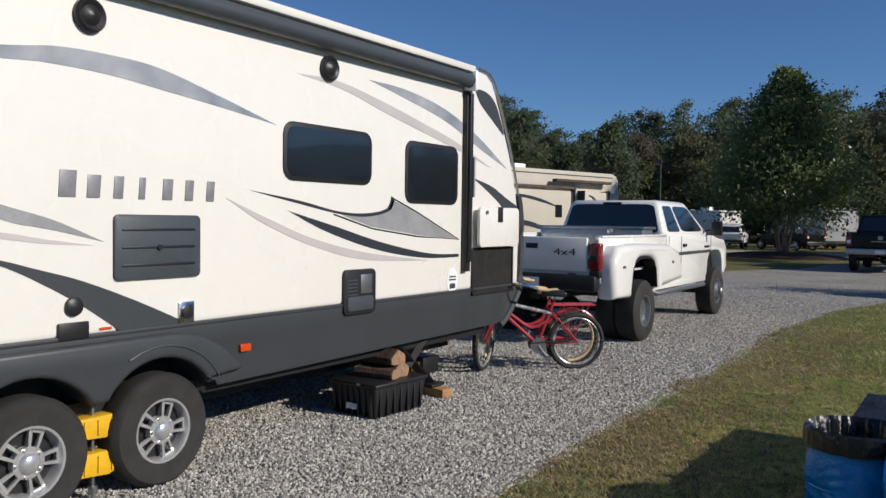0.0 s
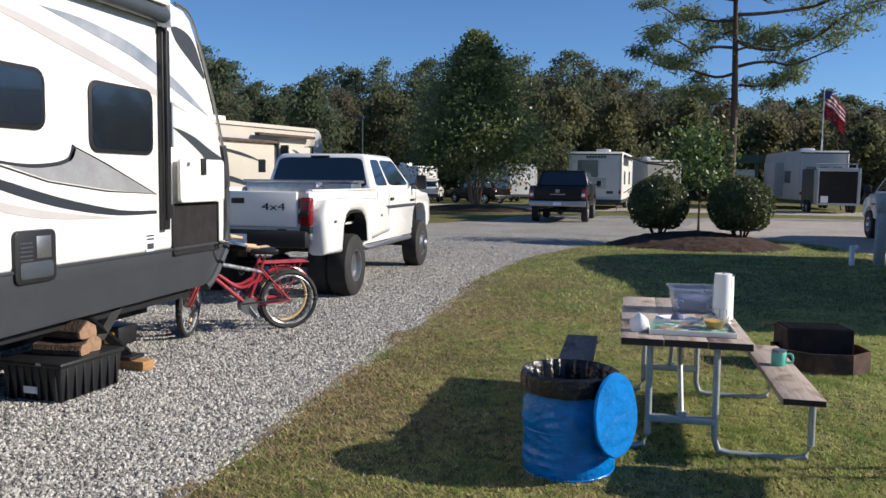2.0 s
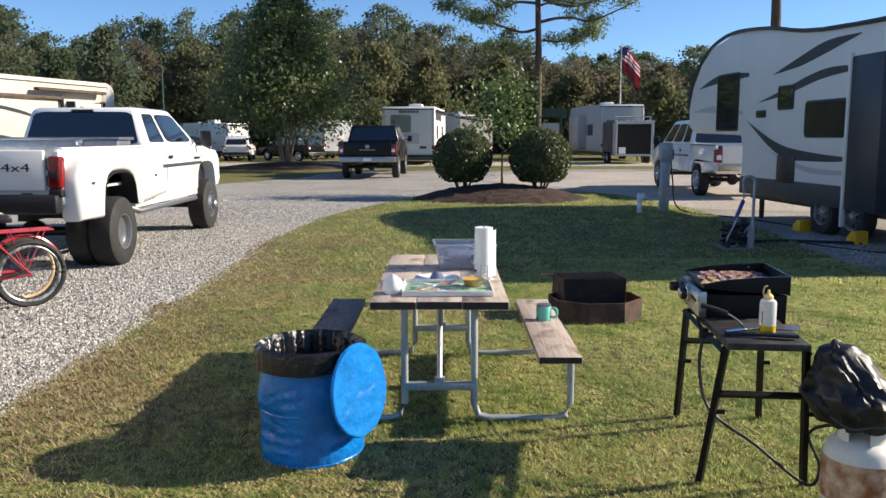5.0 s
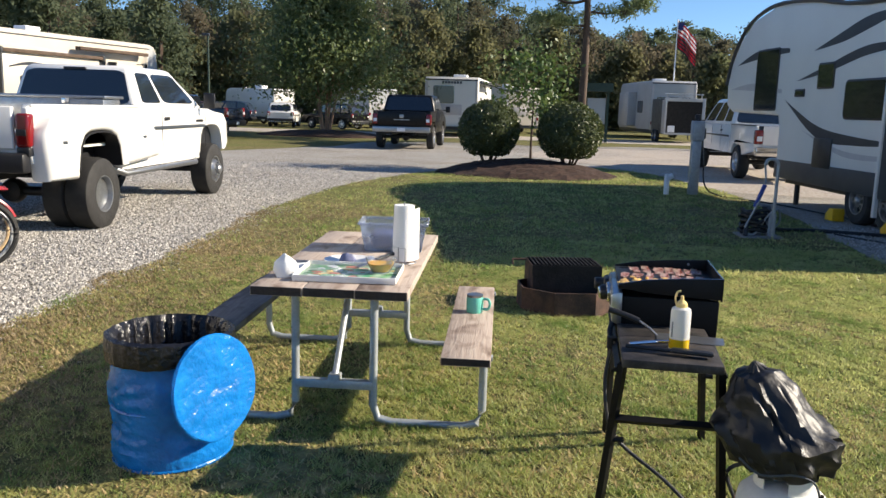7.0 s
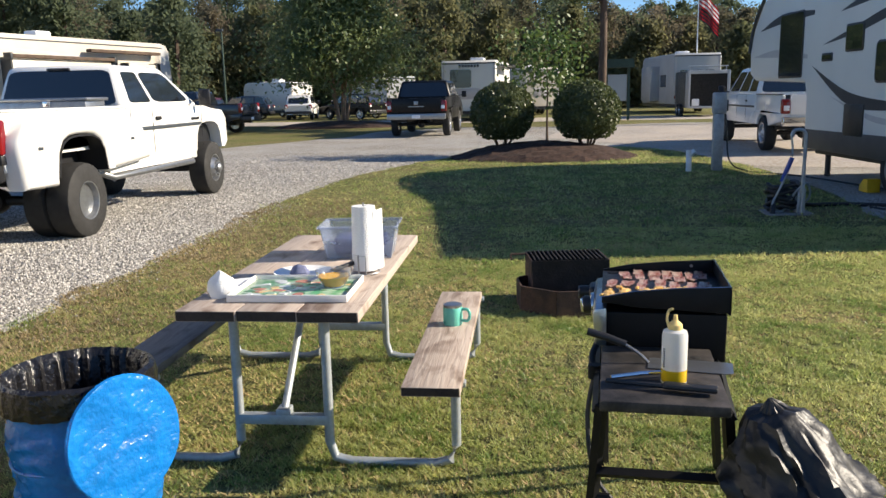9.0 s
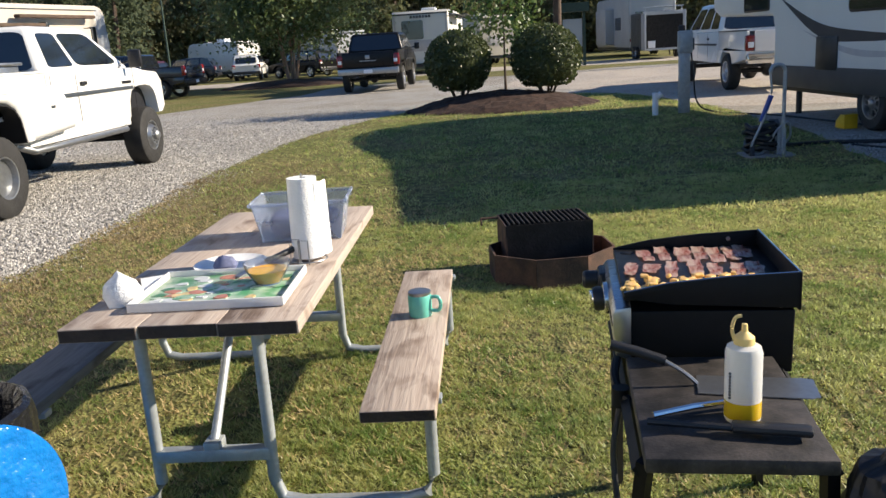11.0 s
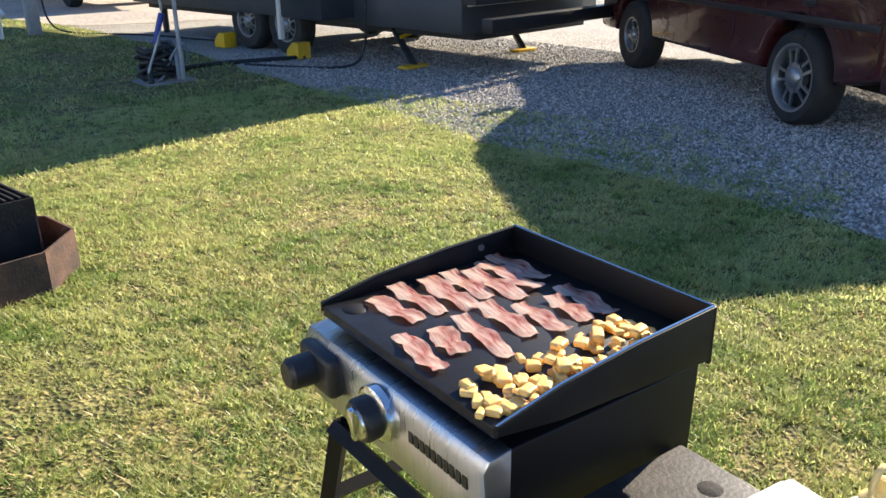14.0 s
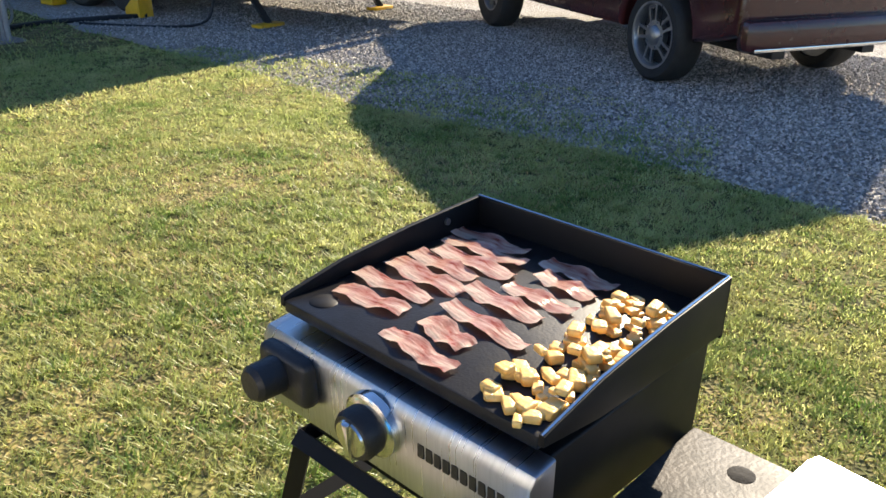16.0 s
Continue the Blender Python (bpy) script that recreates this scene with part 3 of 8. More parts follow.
def quads(cent, size, rng, flat=0.0, long=1.0):
    """Leaf-like quads round centres, turned at random."""
    n = len(cent)
    a = rng.normal(size=(n, 3))
    a[:, 2] *= 1 - flat
    a /= np.linalg.norm(a, axis=1)[:, None]
    b = rng.normal(size=(n, 3))
    b -= (a * b).sum(1)[:, None] * a
    b /= np.linalg.norm(b, axis=1)[:, None]
    s = size * rng.uniform(0.6, 1.3, n)[:, None]
    a, b = a * s * long, b * s * 0.55
    v = np.stack([cent - a, cent + b, cent + a, cent - b], 1).reshape(-1, 3)
    f = np.arange(4 * n).reshape(-1, 4)
    return v, f


# ---- ground ----
def patch(name, outline, z, material, label, cat, ragged=0.12, step=0.35):
    """A piece of ground with an uneven edge."""
    pts = []
    n = len(outline)
    for i in range(n):
        p, q = Vector(outline[i]), Vector(outline[(i + 1) % n])
        k = max(1, int((q - p).length / step))
        for j in range(k):
            r = p.lerp(q, j / k)
            o = noise.noise_vector(Vector((r.x * 1.7, r.y * 1.7, z * 50))) * ragged + noise.noise_vector(Vector((r.x * 6, r.y * 6, 3))) * ragged * 0.4
            pts.append((r.x + o.x, r.y + o.y))
    bm = B()
    f = bm.faces.new([bm.verts.new((x, y, z)) for x, y in pts])
    if f.normal.z < 0:
        f.normal_flip()
    bmesh.ops.triangulate(bm, faces=[f])
    return solo(name, bm, material, label, cat, kind="structure", flat=True)


bm = B()
bmesh.ops.create_grid(bm, x_segments=24, y_segments=24, size=1500)
solo("ground", bm, "grass", "flat grassy ground reaching to the horizon", "ground", kind="structure", flat=True)
patch("road", [(-30, -40), (30, -40), (30, 30), (14, 36), (8, 37.5), (2, 35), (-2, 36), (-5.5, 33), (-6, 28.5), (-9, 22.5), (-14, 21), (-40, 22), (-40, 10), (-30, 4)], 0.006, "gravel",
      "grey gravel drive and camp road", "road", 0.3, 1.2)
patch("far_road", [(-60, 44), (60, 40), (60, 47), (-60, 50)], 0.006, "sand", "pale gravel road behind the island tree", "road", 0.3, 2.0)
patch("sand_pad", [(5.7, 14.2), (12, 12.5), (16, 30), (9, 36), (3, 33), (1.5, 26), (4.0, 21.8)], 0.011, "sand", "pale sandy gravel under the parked pickup", "pad", 0.3, 1.0)
LAWN = [(-2.62, -9), (-2.62, -0.5), (-2.68, 2.5), (-2.7, 5.5), (-2.82, 8.7), (-2.4, 13.2), (-1.35, 16.4), (-0.1, 19.1), (0.8, 20.6), (3.6, 20.8), (4.8, 19), (5.6, 14), (5.5, 9), (5.2, 6), (5.05, 4.5), (4.92, 3.2), (5.0, 1.2), (4.8, -0.4), (4.6, -9)]
patch("lawn", LAWN, 0.016, "grass", "mown lawn with worn yellowish patches", "lawn", 0.14, 0.3)


def inside(x, y, poly):
    hit = np.zeros(len(x), bool)
    for (x0, y0), (x1, y1) in zip(poly, poly[1:] + poly[:1]):
        c = ((y0 > y) != (y1 > y)) & (x < (x1 - x0) * (y - y0) / (y1 - y0 + 1e-9) + x0)
        hit ^= c
    return hit


def grass_field(name, n, x0, x1, y0, y1, h, w, material, seed, label, poly=None):
    """Tufts of thin blades, thinner further off."""
    rng = np.random.default_rng(seed)
    x, y = rng.uniform(x0, x1, n), rng.uniform(y0, y1, n)
    clump = np.array([noise.noise(Vector((a * 1.1, b * 1.1, seed))) + 0.5 * noise.noise(Vector((a * 4, b * 4, seed))) for a, b in zip(x, y)])
    tuft = np.array([noise.noise(Vector((a * 13, b * 13, seed + 9))) for a, b in zip(x, y)])
    ok = inside(x + 0.16 * clump, y, poly or LAWN) & (clump > rng.uniform(-0.9, 0.3, n)) & (tuft > rng.uniform(-0.4, 0.28, n))
    if material == "blade" and y1 > 0:
        ok &= rng.uniform(0, 1, n) < np.clip((x + 2.7 + 0.8 * clump) / 2.4, 0.22, 1)
    # the lightened blades thicken to the right, where the lawn looks backlit
    if material == "blade_backlit":
        ok &= rng.uniform(0, 1, n) < np.clip((x - 0.25 + 0.5 * clump) / 1.6, 0.0, 1)
    if x1 < 0:
        ok &= rng.uniform(x0, x1, n) > x
    x, y, clump = x[ok], y[ok], clump[ok] + 0.8 * tuft[ok]
    n = len(x)
    hh = h * rng.uniform(0.5, 1.2, n) * (1 + 0.6 * clump)
    az, lean, ww = rng.uniform(0, math.tau, n), rng.uniform(0.4, 2.2, n), w * rng.uniform(0.7, 1.3, n)
    base = np.stack([x, y, np.full(n, 0.014)], 1)
    side = np.stack([-np.sin(az), np.cos(az), 0 * az], 1) * ww[:, None]
    tip = base + np.stack([np.cos(az) * lean * hh, np.sin(az) * lean * hh, hh], 1)
    v = np.stack([base - side, base + side, tip], 1).reshape(-1, 3)
    return cloud(name, v, np.arange(3 * n).reshape(-1, 3), material, "stuff", label, "grass")


grass_field("grass_near", 920000, -2.8, 5.2, -2.2, 4.6, 0.022, 0.0035, "blade", 3, "short green grass blades of the lawn")
# extra pale blades that brighten the right lawn like backlight
grass_field("grass_backlit", 560000, 0.2, 5.2, -2.2, 6.5, 0.021, 0.0035, "blade_backlit", 17, "lush green grass of the open lawn, lightened for the sun behind it")
grass_field("grass_dry", 110000, -2.8, 5.2, -2.2, 5.5, 0.02, 0.005, "blade_dry", 5, "dry straw-coloured blades between the green grass")
grass_field("grass_far", 150000, -2.9, 5.6, 4.2, 20.5, 0.04, 0.007, "blade", 4, "short green grass of the far lawn")

grass_field("grass_back", 160000, -2.9, 5.0, -9.0, -2.1, 0.03, 0.006, "blade", 18, "short green grass of the lawn behind")
grass_field("grass_edge", 170000, -2.9, -0.9, -2.2, 9.0, 0.024, 0.005, "blade_brown", 6, "dry brown grass along the edge of the drive")

grass_field("weeds", 40000, 4.8, 7.0, 0.6, 6.0, 0.025, 0.005, "blade", 7, "green weeds creeping over the edge of the gravel pad", [(4.8, 0.6), (5.9, 1.0), (6.4, 2.4), (6.0, 3.6), (5.6, 6.0), (5.0, 6.0)])


def stones(name, n, outline, size, seed, label, fade):
    """Loose crushed stones lying on the drive."""
    rng = np.random.default_rng(seed)
    xs, ys = [p[0] for p in outline], [p[1] for p in outline]
    x, y = rng.uniform(min(xs), max(xs), n), rng.uniform(min(ys), max(ys), n)
    ok = inside(x, y, outline) & (rng.uniform(0, 1, n) < fade(x, y))
    x, y = x[ok], y[ok]
    n = len(x)
    s = size * rng.uniform(0.55, 1.35, n)
    base = np.array([(1, 0, 0), (0, 1, 0), (-1, 0, 0), (0, -1, 0), (0, 0, 1)], float)
    v = base[None] * (1 + rng.uniform(-0.4, 0.4, (n, 5, 1)))
    a = rng.uniform(0, math.tau, n)
    c, sn = np.cos(a)[:, None], np.sin(a)[:, None]
    vx, vy = v[:, :, 0] * c - v[:, :, 1] * sn * 0.75, v[:, :, 0] * sn + v[:, :, 1] * c * 0.75
    t = rng.uniform(-0.7, 0.7, n)[:, None]
    vz = v[:, :, 2] * 0.75 + vx * t
    v = np.stack([vx, vy, vz], 2) * s[:, None, None] + np.stack([x, y, 0.006 + 0.35 * s], 1)[:, None]
    f = np.array([(0, 1, 4), (1, 2, 4), (2, 3, 4), (3, 0, 4)])
    f = (f[None] + 5 * np.arange(n)[:, None, None]).reshape(-1, 3)
    return cloud(name, v.reshape(-1, 3), f, "stone", "stuff", label, "gravel")


DRIVE = [(-2.55, -3.2), (-2.6, 2.5), (-2.62, 5.5), (-2.75, 8.7), (-2.4, 12.5), (-7.6, 12.5), (-7.6, -3.2)]
stones("gravel", 42000, [(-2.75, -3.2), (-2.75, 9), (-1.9, 9), (-1.5, -3.2)], 0.012, 12, "loose stones strewn over the worn lawn edge", lambda x, y: np.clip((-2.15 - x) / 0.6, 0.0, 1.0) ** 2 * 0.8 + 0.012)
stones("gravel", 30000, [(-2.7, 12), (-2.0, 14.5), (-0.6, 19), (-1.5, 21), (-9.5, 20), (-8, 12)], 0.017, 13, "coarse gravel of the drive beyond the pickup", lambda x, y: np.clip(1.2 - 0.11 * (y - 9), 0.03, 1.0))
stones("gravel", 300000, DRIVE, 0.0142, 8, "crushed grey and white gravel of the drive", lambda x, y: np.clip(1.25 - 0.085 * (y + 2), 0.12, 1) * np.where(x < -5.6, 0.5, 1))
PAD = [(4.75, -1.2), (4.95, 1.2), (4.92, 3.2), (5.08, 4.5), (5.3, 6), (5.6, 9), (9.5, 9), (9.5, -1.2)]
stones("gravel", 130000, PAD, 0.0135, 9, "crushed grey gravel of the neighbouring pad", lambda x, y: np.clip(1.1 - 0.1 * y, 0.3, 1))


# ---- vehicles ----
def wheel(parent, x, y, z, r, w, rim_r, side, rim="alloy", spokes=5, name="wheel", tread=0, dish=""):
    """A wheel that turns about the x axis; side: +1 shows its face to +x."""
    bm = B()
    prof = [(rim_r, -w / 2), (r * 0.9, -w / 2 - 0.006), (r * 0.975, -w / 2 + 0.02), (r, -w * 0.25), (r, w * 0.25), (r * 0.975, w / 2 - 0.02), (r * 0.9, w / 2 + 0.006), (rim_r, w / 2), (rim_r * 0.96, w * 0.2), (rim_r * 0.96, -w * 0.2), (rim_r, -w / 2)]
    lathe(bm, prof, 2 * tread or 40, (x, y, z), "x", caps=False)
    if tread:
        for v in bm.verts:
            d = Vector((0, v.co.y - y, v.co.z - z))
            k = round(math.atan2(d.z, d.y) / math.tau * 2 * tread)
            if d.length > r * 0.96 and (k + (v.co.x > x)) % 2:
                v.co += d.normalized() * 0.01
    t = part(name, bm, "tyre", parent, "knobbly black tyre" if tread else "")
    bm = B()
    f = x + side * w * 0.36
    lip = [(rim_r * 0.99, -w * 0.4), (rim_r * 1.0, w * 0.51), (rim_r * 0.93, w * 0.5), (rim_r * 0.88, w * 0.38), (rim_r * 0.86, w * 0.2), (rim_r * 0.84, -w * 0.35)]
    lathe(bm, [(q, side * h) for q, h in lip], 36, (x, y, z), "x")

    def at(a, q, dx):
        return (f + side * dx, y + math.sin(a) * q * rim_r, z + math.cos(a) * q * rim_r)

    if dish:
        # steel dual wheel: a deep or a proud dish with a ring of bolts and a hub
        d = 0.07 if dish == "proud" else -0.13
        lathe(bm, [(q, side * h) for q, h in [(rim_r * 0.86, -0.02), (rim_r * 0.74, d * 0.4), (rim_r * 0.62, d), (rim_r * 0.36, d), (rim_r * 0.33, d + 0.05), (rim_r * 0.2, d + 0.075), (0.0, d + 0.08)]], 32, (f, y, z), "x")
        for k in range(8):
            a = k * math.tau / 8
            cyl(bm, at(a, 0.5, d - 0.01), at(a, 0.5, d + 0.03), 0.015, n=8)
    else:
        for k in range(spokes):
            a = k * math.tau / spokes + 0.3
            for o in (-1, 1):
                i0, i1 = a + o * 0.3, a + o * 0.2
                pts = [at(i0 - 0.1, 0.36, 0.014), at(i0 + 0.1, 0.36, 0.014), at(i1 + 0.06, 0.9, 0.0), at(i1 - 0.06, 0.9, 0.0)]
                hi = [bm.verts.new(p) for p in pts]
                lo = [bm.verts.new((p[0] - side * 0.02, p[1], p[2])) for p in pts]
                fs = [bm.faces.new(hi), bm.faces.new(lo[::-1])] + [bm.faces.new((hi[i], hi[(i + 1) % 4], lo[(i + 1) % 4], lo[i])) for i in range(4)]
                bmesh.ops.recalc_face_normals(bm, faces=fs)
            tube(bm, [at(a - 0.17, 0.84, 0.0), at(a + 0.17, 0.84, 0.0)], rim_r * 0.045, 5)
        lathe(bm, [(q, side * h) for q, h in [(0.0, 0.045), (rim_r * 0.2, 0.042), (rim_r * 0.27, 0.03), (rim_r * 0.3, 0.012), (rim_r * 0.44, 0.01), (rim_r * 0.44, -0.04)]], 24, (f, y, z), "x")
        for k in range(spokes):
            a = (k + 0.5) * math.tau / spokes + 0.3
            cyl(bm, at(a, 0.37, 0.005), at(a, 0.37, 0.024), 0.009, n=6)
    part("rim", bm, rim, t, "bright steel dish rim with bolts" if dish else "polished alloy rim with split spokes")
    bm = B()
    back = 0.2 if dish else 0.05
    cyl(bm, (f - side * (back + 0.01), y, z), (f - side * back, y, z), rim_r * 0.85, n=24)
    part("brake_drum", bm, "black_plastic", t)
    return t


def arch(cy, cz, r, a0, a1, k=10):
    return [(cy + r * math.cos(radians(a0 + (a1 - a0) * i / k)), cz + r * math.sin(radians(a0 + (a1 - a0) * i / k))) for i in range(k + 1)]


def panel(bm, c, u0, v0, u1, v1, off=0.004, r=0.12):
    """A thin pane with round corners on a face given by its corners (low left, low right, top right, top left)."""
    c = [Vector(p) for p in c]
    nrm = (c[1] - c[0]).cross(c[3] - c[0]).normalized()
    lo, hi = [], []
    for u, v in rounded(u0, v0, u1, v1, r * min(u1 - u0, v1 - v0), 3):
        p = c[0].lerp(c[1], u).lerp(c[3].lerp(c[2], u), v)
        lo.append(bm.verts.new(p - nrm * 0.01))
        hi.append(bm.verts.new(p + nrm * off))
    n = len(lo)
    fs = [bm.faces.new(lo[::-1]), bm.faces.new(hi)] + [bm.faces.new((lo[i], lo[(i + 1) % n], hi[(i + 1) % n], hi[i])) for i in range(n)]
    bmesh.ops.recalc_face_normals(bm, faces=fs)
    return bm


def hull8(bm, low, high, bev=0.06):
    """A body between two four-cornered outlines."""
    a = [bm.verts.new(p) for p in low]
    b = [bm.verts.new(p) for p in high]
    fs = [bm.faces.new(a[::-1]), bm.faces.new(b)] + [bm.faces.new((a[i], a[(i + 1) % 4], b[(i + 1) % 4], b[i])) for i in range(4)]
    bmesh.ops.recalc_face_normals(bm, faces=fs)
    if bev:
        bmesh.ops.bevel(bm, geom=list(bm.edges), offset=bev, segments=3, affect="EDGES", profile=0.5)
    return bm


def vehicle(name, label, category, m, paint, L=6.2, hw=0.99, rail=1.51, roof=2.05, sill=0.64, rear_ax=1.2, front_ax=5.2, r=0.44, cab0=3.12, cab1=5.05, roof0=3.25, roof1=4.35, hood=1.42, nose=1.22,
            dually=False, suv=False, bumper="black_plastic", lamps_low=0.95, lamps_high=1.36, rim="alloy", doors=2, tread=0, step=False, tyre_w=0.26, lift=0.0):
    """A pickup or car; it drives towards +y, and its tail stands at y = 0."""
    th = thing(name, label, category, m)
    a = 0.55 if dually else r + 0.1
    low = sill
    floor = rail if suv else rail - 0.42
    az = r * 1.02 + lift

    def opening(cy):
        """A tall wheel opening with square shoulders."""
        half_o = [(1.0, low - az), (0.98, 0.3 * a), (0.9, 0.68 * a), (0.74, 0.9 * a), (0.5, 1.0 * a), (0.2, 1.03 * a)]
        return [(cy + a * u, az + w) for u, w in half_o] + [(cy - a * u, az + w) for u, w in half_o[::-1]]
    half = math.degrees(math.acos(max(min((low - az) / a, 1), -1)))
    gap = {y: opening(y) if dually else arch(y, az, a, 90 - half, 90 + half) for y in (front_ax, rear_ax)}
    fore = [(cab0, low), (cab0, rail), (cab1 + 0.35, rail - 0.02), (L - 0.7, hood - 0.06), (L - 0.22, nose), (L - 0.08, nose - 0.14), (L - 0.06, low + 0.1), (L - 0.2, low)] + gap[front_ax]
    aft = [(0.1, low + 0.12), (0.06, floor - 0.05), (0.1, floor), (cab0 - 0.012, floor), (cab0 - 0.012, low)] + gap[rear_ax]
    bm = B()
    if suv:
        prism(bm, aft[:3] + fore[2:] + gap[rear_ax], "x", -hw, hw, 0.05, 3)
    else:
        prism(bm, aft, "x", -hw, hw, 0.02, 2)
        prism(bm, fore, "x", -hw, hw, 0.02, 2)
        for v in bm.verts:
            v.co.x *= 1 - 0.05 * max(0.0, v.co.z - (low + 0.45)) / (rail - low)
    body = part("body", bm, paint, th)
    if not suv:
        bm = B()
        box(bm, -hw + 0.06, 0.12, floor - 0.02, hw - 0.06, cab0 - 0.02, floor + 0.012, 0.005)
        box(bm, -hw + 0.09, cab0 - 0.03, floor, hw - 0.09, cab0 - 0.012, rail - 0.03)
        part("bed_liner", bm, "black_plastic", body, "black bed floor")
        for s in (-1, 1):
            bm = B()
            prism(bm, [(0.06, floor - 0.08), (0.06, rail - 0.03), (0.09, rail), (cab0 - 0.02, rail), (cab0 - 0.02, floor - 0.08)], "x", *sorted((s * (hw - 0.09), s * (hw - 0.022))), 0.012)
            part("bedside", bm, paint, body)
        bm = B()
        tg = hw - (0.175 if dually else 0.205)
        box(bm, -tg, 0.02, low + 0.28, tg, 0.09, rail - 0.01, 0.02)
        gate = part("tailgate", bm, paint, body)
        bm = B()
        box(bm, -0.09, 0.012, rail - 0.17, 0.09, 0.022, rail - 0.1, 0.004)
        part("tailgate_handle", bm, "black_plastic", gate)
        for s in (-1, 1):
            bm = B()
            box(bm, s * (hw - 0.05) - 0.05, 0.12, rail - 0.01, s * (hw - 0.05) + 0.05, cab0 - 0.05, rail + 0.018, 0.008)
            part("bed_rail", bm, "black_plastic" if not dually else paint, body)
    # cab
    lowc = [(-hw + 0.05, cab0, rail - 0.03), (hw - 0.05, cab0, rail - 0.03), (hw - 0.05, cab1 + 0.3, rail - 0.03), (-hw + 0.05, cab1 + 0.3, rail - 0.03)]
    tw = hw - (0.1 if suv else 0.22)
    topc = [(-tw, roof0, roof), (tw, roof0, roof), (tw, roof1, roof), (-tw, roof1, roof)]
    bm = B()
    if suv:
        crown = [(cab0, rail - 0.03), (roof0 + 0.02, roof - 0.28), (roof0 + 0.14, roof - 0.08), (roof0 + 0.7, roof), (roof1 - 0.9, roof), (roof1 - 0.35, roof - 0.06), (roof1, roof - 0.16), (cab1 + 0.3, rail - 0.03)]
        prism(bm, crown, "x", -hw + 0.05, hw - 0.05, 0.09, 4)
        for v in bm.verts:
            v.co.x *= 1 - 0.12 * max(0.0, (v.co.z - rail) / (roof - rail)) ** 1.3
    else:
        hull8(bm, lowc, topc, 0.09)
        for v in bm.verts:
            if v.co.z > roof - 0.02:
                v.co.z += 0.035 * (1 - (v.co.x / tw) ** 2)
    cab = part("cab", bm, paint, th)
    bm = B()
    panel(bm, [lowc[0], lowc[1], topc[1], topc[0]], *((0.1, 0.16, 0.9, 0.7) if suv else (0.05, 0.1, 0.95, 0.9)))
    part("rear_window", bm, "glass_dark", cab, "dark tinted rear window")
    bm = B()
    panel(bm, [lowc[2], lowc[3], topc[3], topc[2]], 0.05, 0.1, 0.95, 0.92)
    part("windscreen", bm, "glass_dark", cab)
    cuts = {2: ((0.08, 0.34), (0.38, 0.88)), 3: ((0.05, 0.26), (0.3, 0.58), (0.62, 0.9))}[doors]
    for s in (1, -1):
        f = [lowc[1], lowc[2], topc[2], topc[1]] if s > 0 else [lowc[3], lowc[0], topc[0], topc[3]]
        for u0, u1 in cuts:
            bm = B()
            if s > 0:
                panel(bm, f, u0, 0.14, u1, 0.86, 0.004, 0.18)
            else:
                panel(bm, f, 1 - u1, 0.14, 1 - u0, 0.86, 0.004, 0.18)
            part("side_window", bm, "glass_dark", cab)
        # doors, handles, trim
        for yy in ((cab0 + 0.06, cab0 + 0.72, cab1 + 0.16) if doors == 2 else (cab0 + 0.9, cab0 + 1.9, cab1 + 0.16)):
            bm = B()
            box(bm, s * hw - 0.003, yy - 0.004, low + 0.08, s * hw + 0.002, yy + 0.004, rail - 0.02)
            part("door_gap", bm, "black_plastic", body)
        bm = B()
        box(bm, s * hw - 0.01, cab0 + 0.82, rail - 0.2, s * hw + 0.02, cab0 + 0.98, rail - 0.15, 0.008)
        part("door_handle", bm, "black_plastic", body)
        bm = B()
        box(bm, s * hw - 0.01, cab0 + 0.1, low + 0.42, s * hw + 0.014, cab1 + 0.1, low + 0.47, 0.006)
        part("rub_strip", bm, "black_plastic" if not dually else "grey_plastic", body)
        bm = B()
        tube(bm, [(s * (hw - 0.06), cab1 - 0.02, rail + 0.06), (s * (hw + 0.1), cab1 - 0.05, rail + 0.08)], 0.018)
        box(bm, s * (hw + 0.16) - 0.1, cab1 - 0.09, rail - 0.02, s * (hw + 0.16) + 0.1, cab1 - 0.02, rail + 0.24, 0.03)
        part("wing_mirror", bm, "black_plastic", body)
        # tail lamps
        bm = B()
        wl = 0.076 if dually else 0.1
        box(bm, s * (hw - wl) - wl, 0.025, lamps_low, s * (hw - wl) + wl + 0.01, 0.16, lamps_high, 0.035, 3)
        lamp = part("tail_lamp", bm, "red_lens", body, "red tail lamp")
        zc = (lamps_low + lamps_high) / 2
        if dually:
            part("lamp_base", box(B(), s * (hw - wl) - wl + 0.004, 0.03, lamps_low - 0.1, s * (hw - wl) + wl + 0.005, 0.15, lamps_low + 0.006, 0.02), "black_plastic", lamp)
            part("lamp_divider", box(B(), s * (hw - wl) - wl + 0.02, 0.018, zc - 0.06, s * (hw - wl) + wl - 0.02, 0.03, zc + 0.01, 0.004), "black_plastic", lamp)
        else:
            part("reversing_lens", box(B(), s * (hw - 0.12) - 0.07, 0.015, zc - 0.1, s * (hw - 0.12) + 0.06, 0.03, zc + 0.02, 0.004), "white_plastic", lamp)
        # head lamps
        bm = B()
        box(bm, s * (hw - 0.2) - 0.15, L - 0.2, nose - 0.26, s * (hw - 0.2) + 0.15, L - 0.06, nose - 0.08, 0.03)
        part("head_lamp", bm, "glass", body)
        # wheels
        tw2 = tyre_w
        wheel(th, s * (hw - tw2 / 2 + (0.06 if dually else 0.0)), front_ax, r, r, tw2, r * 0.52, s, rim, 5, "front_wheel", tread, "proud" if dually else "")
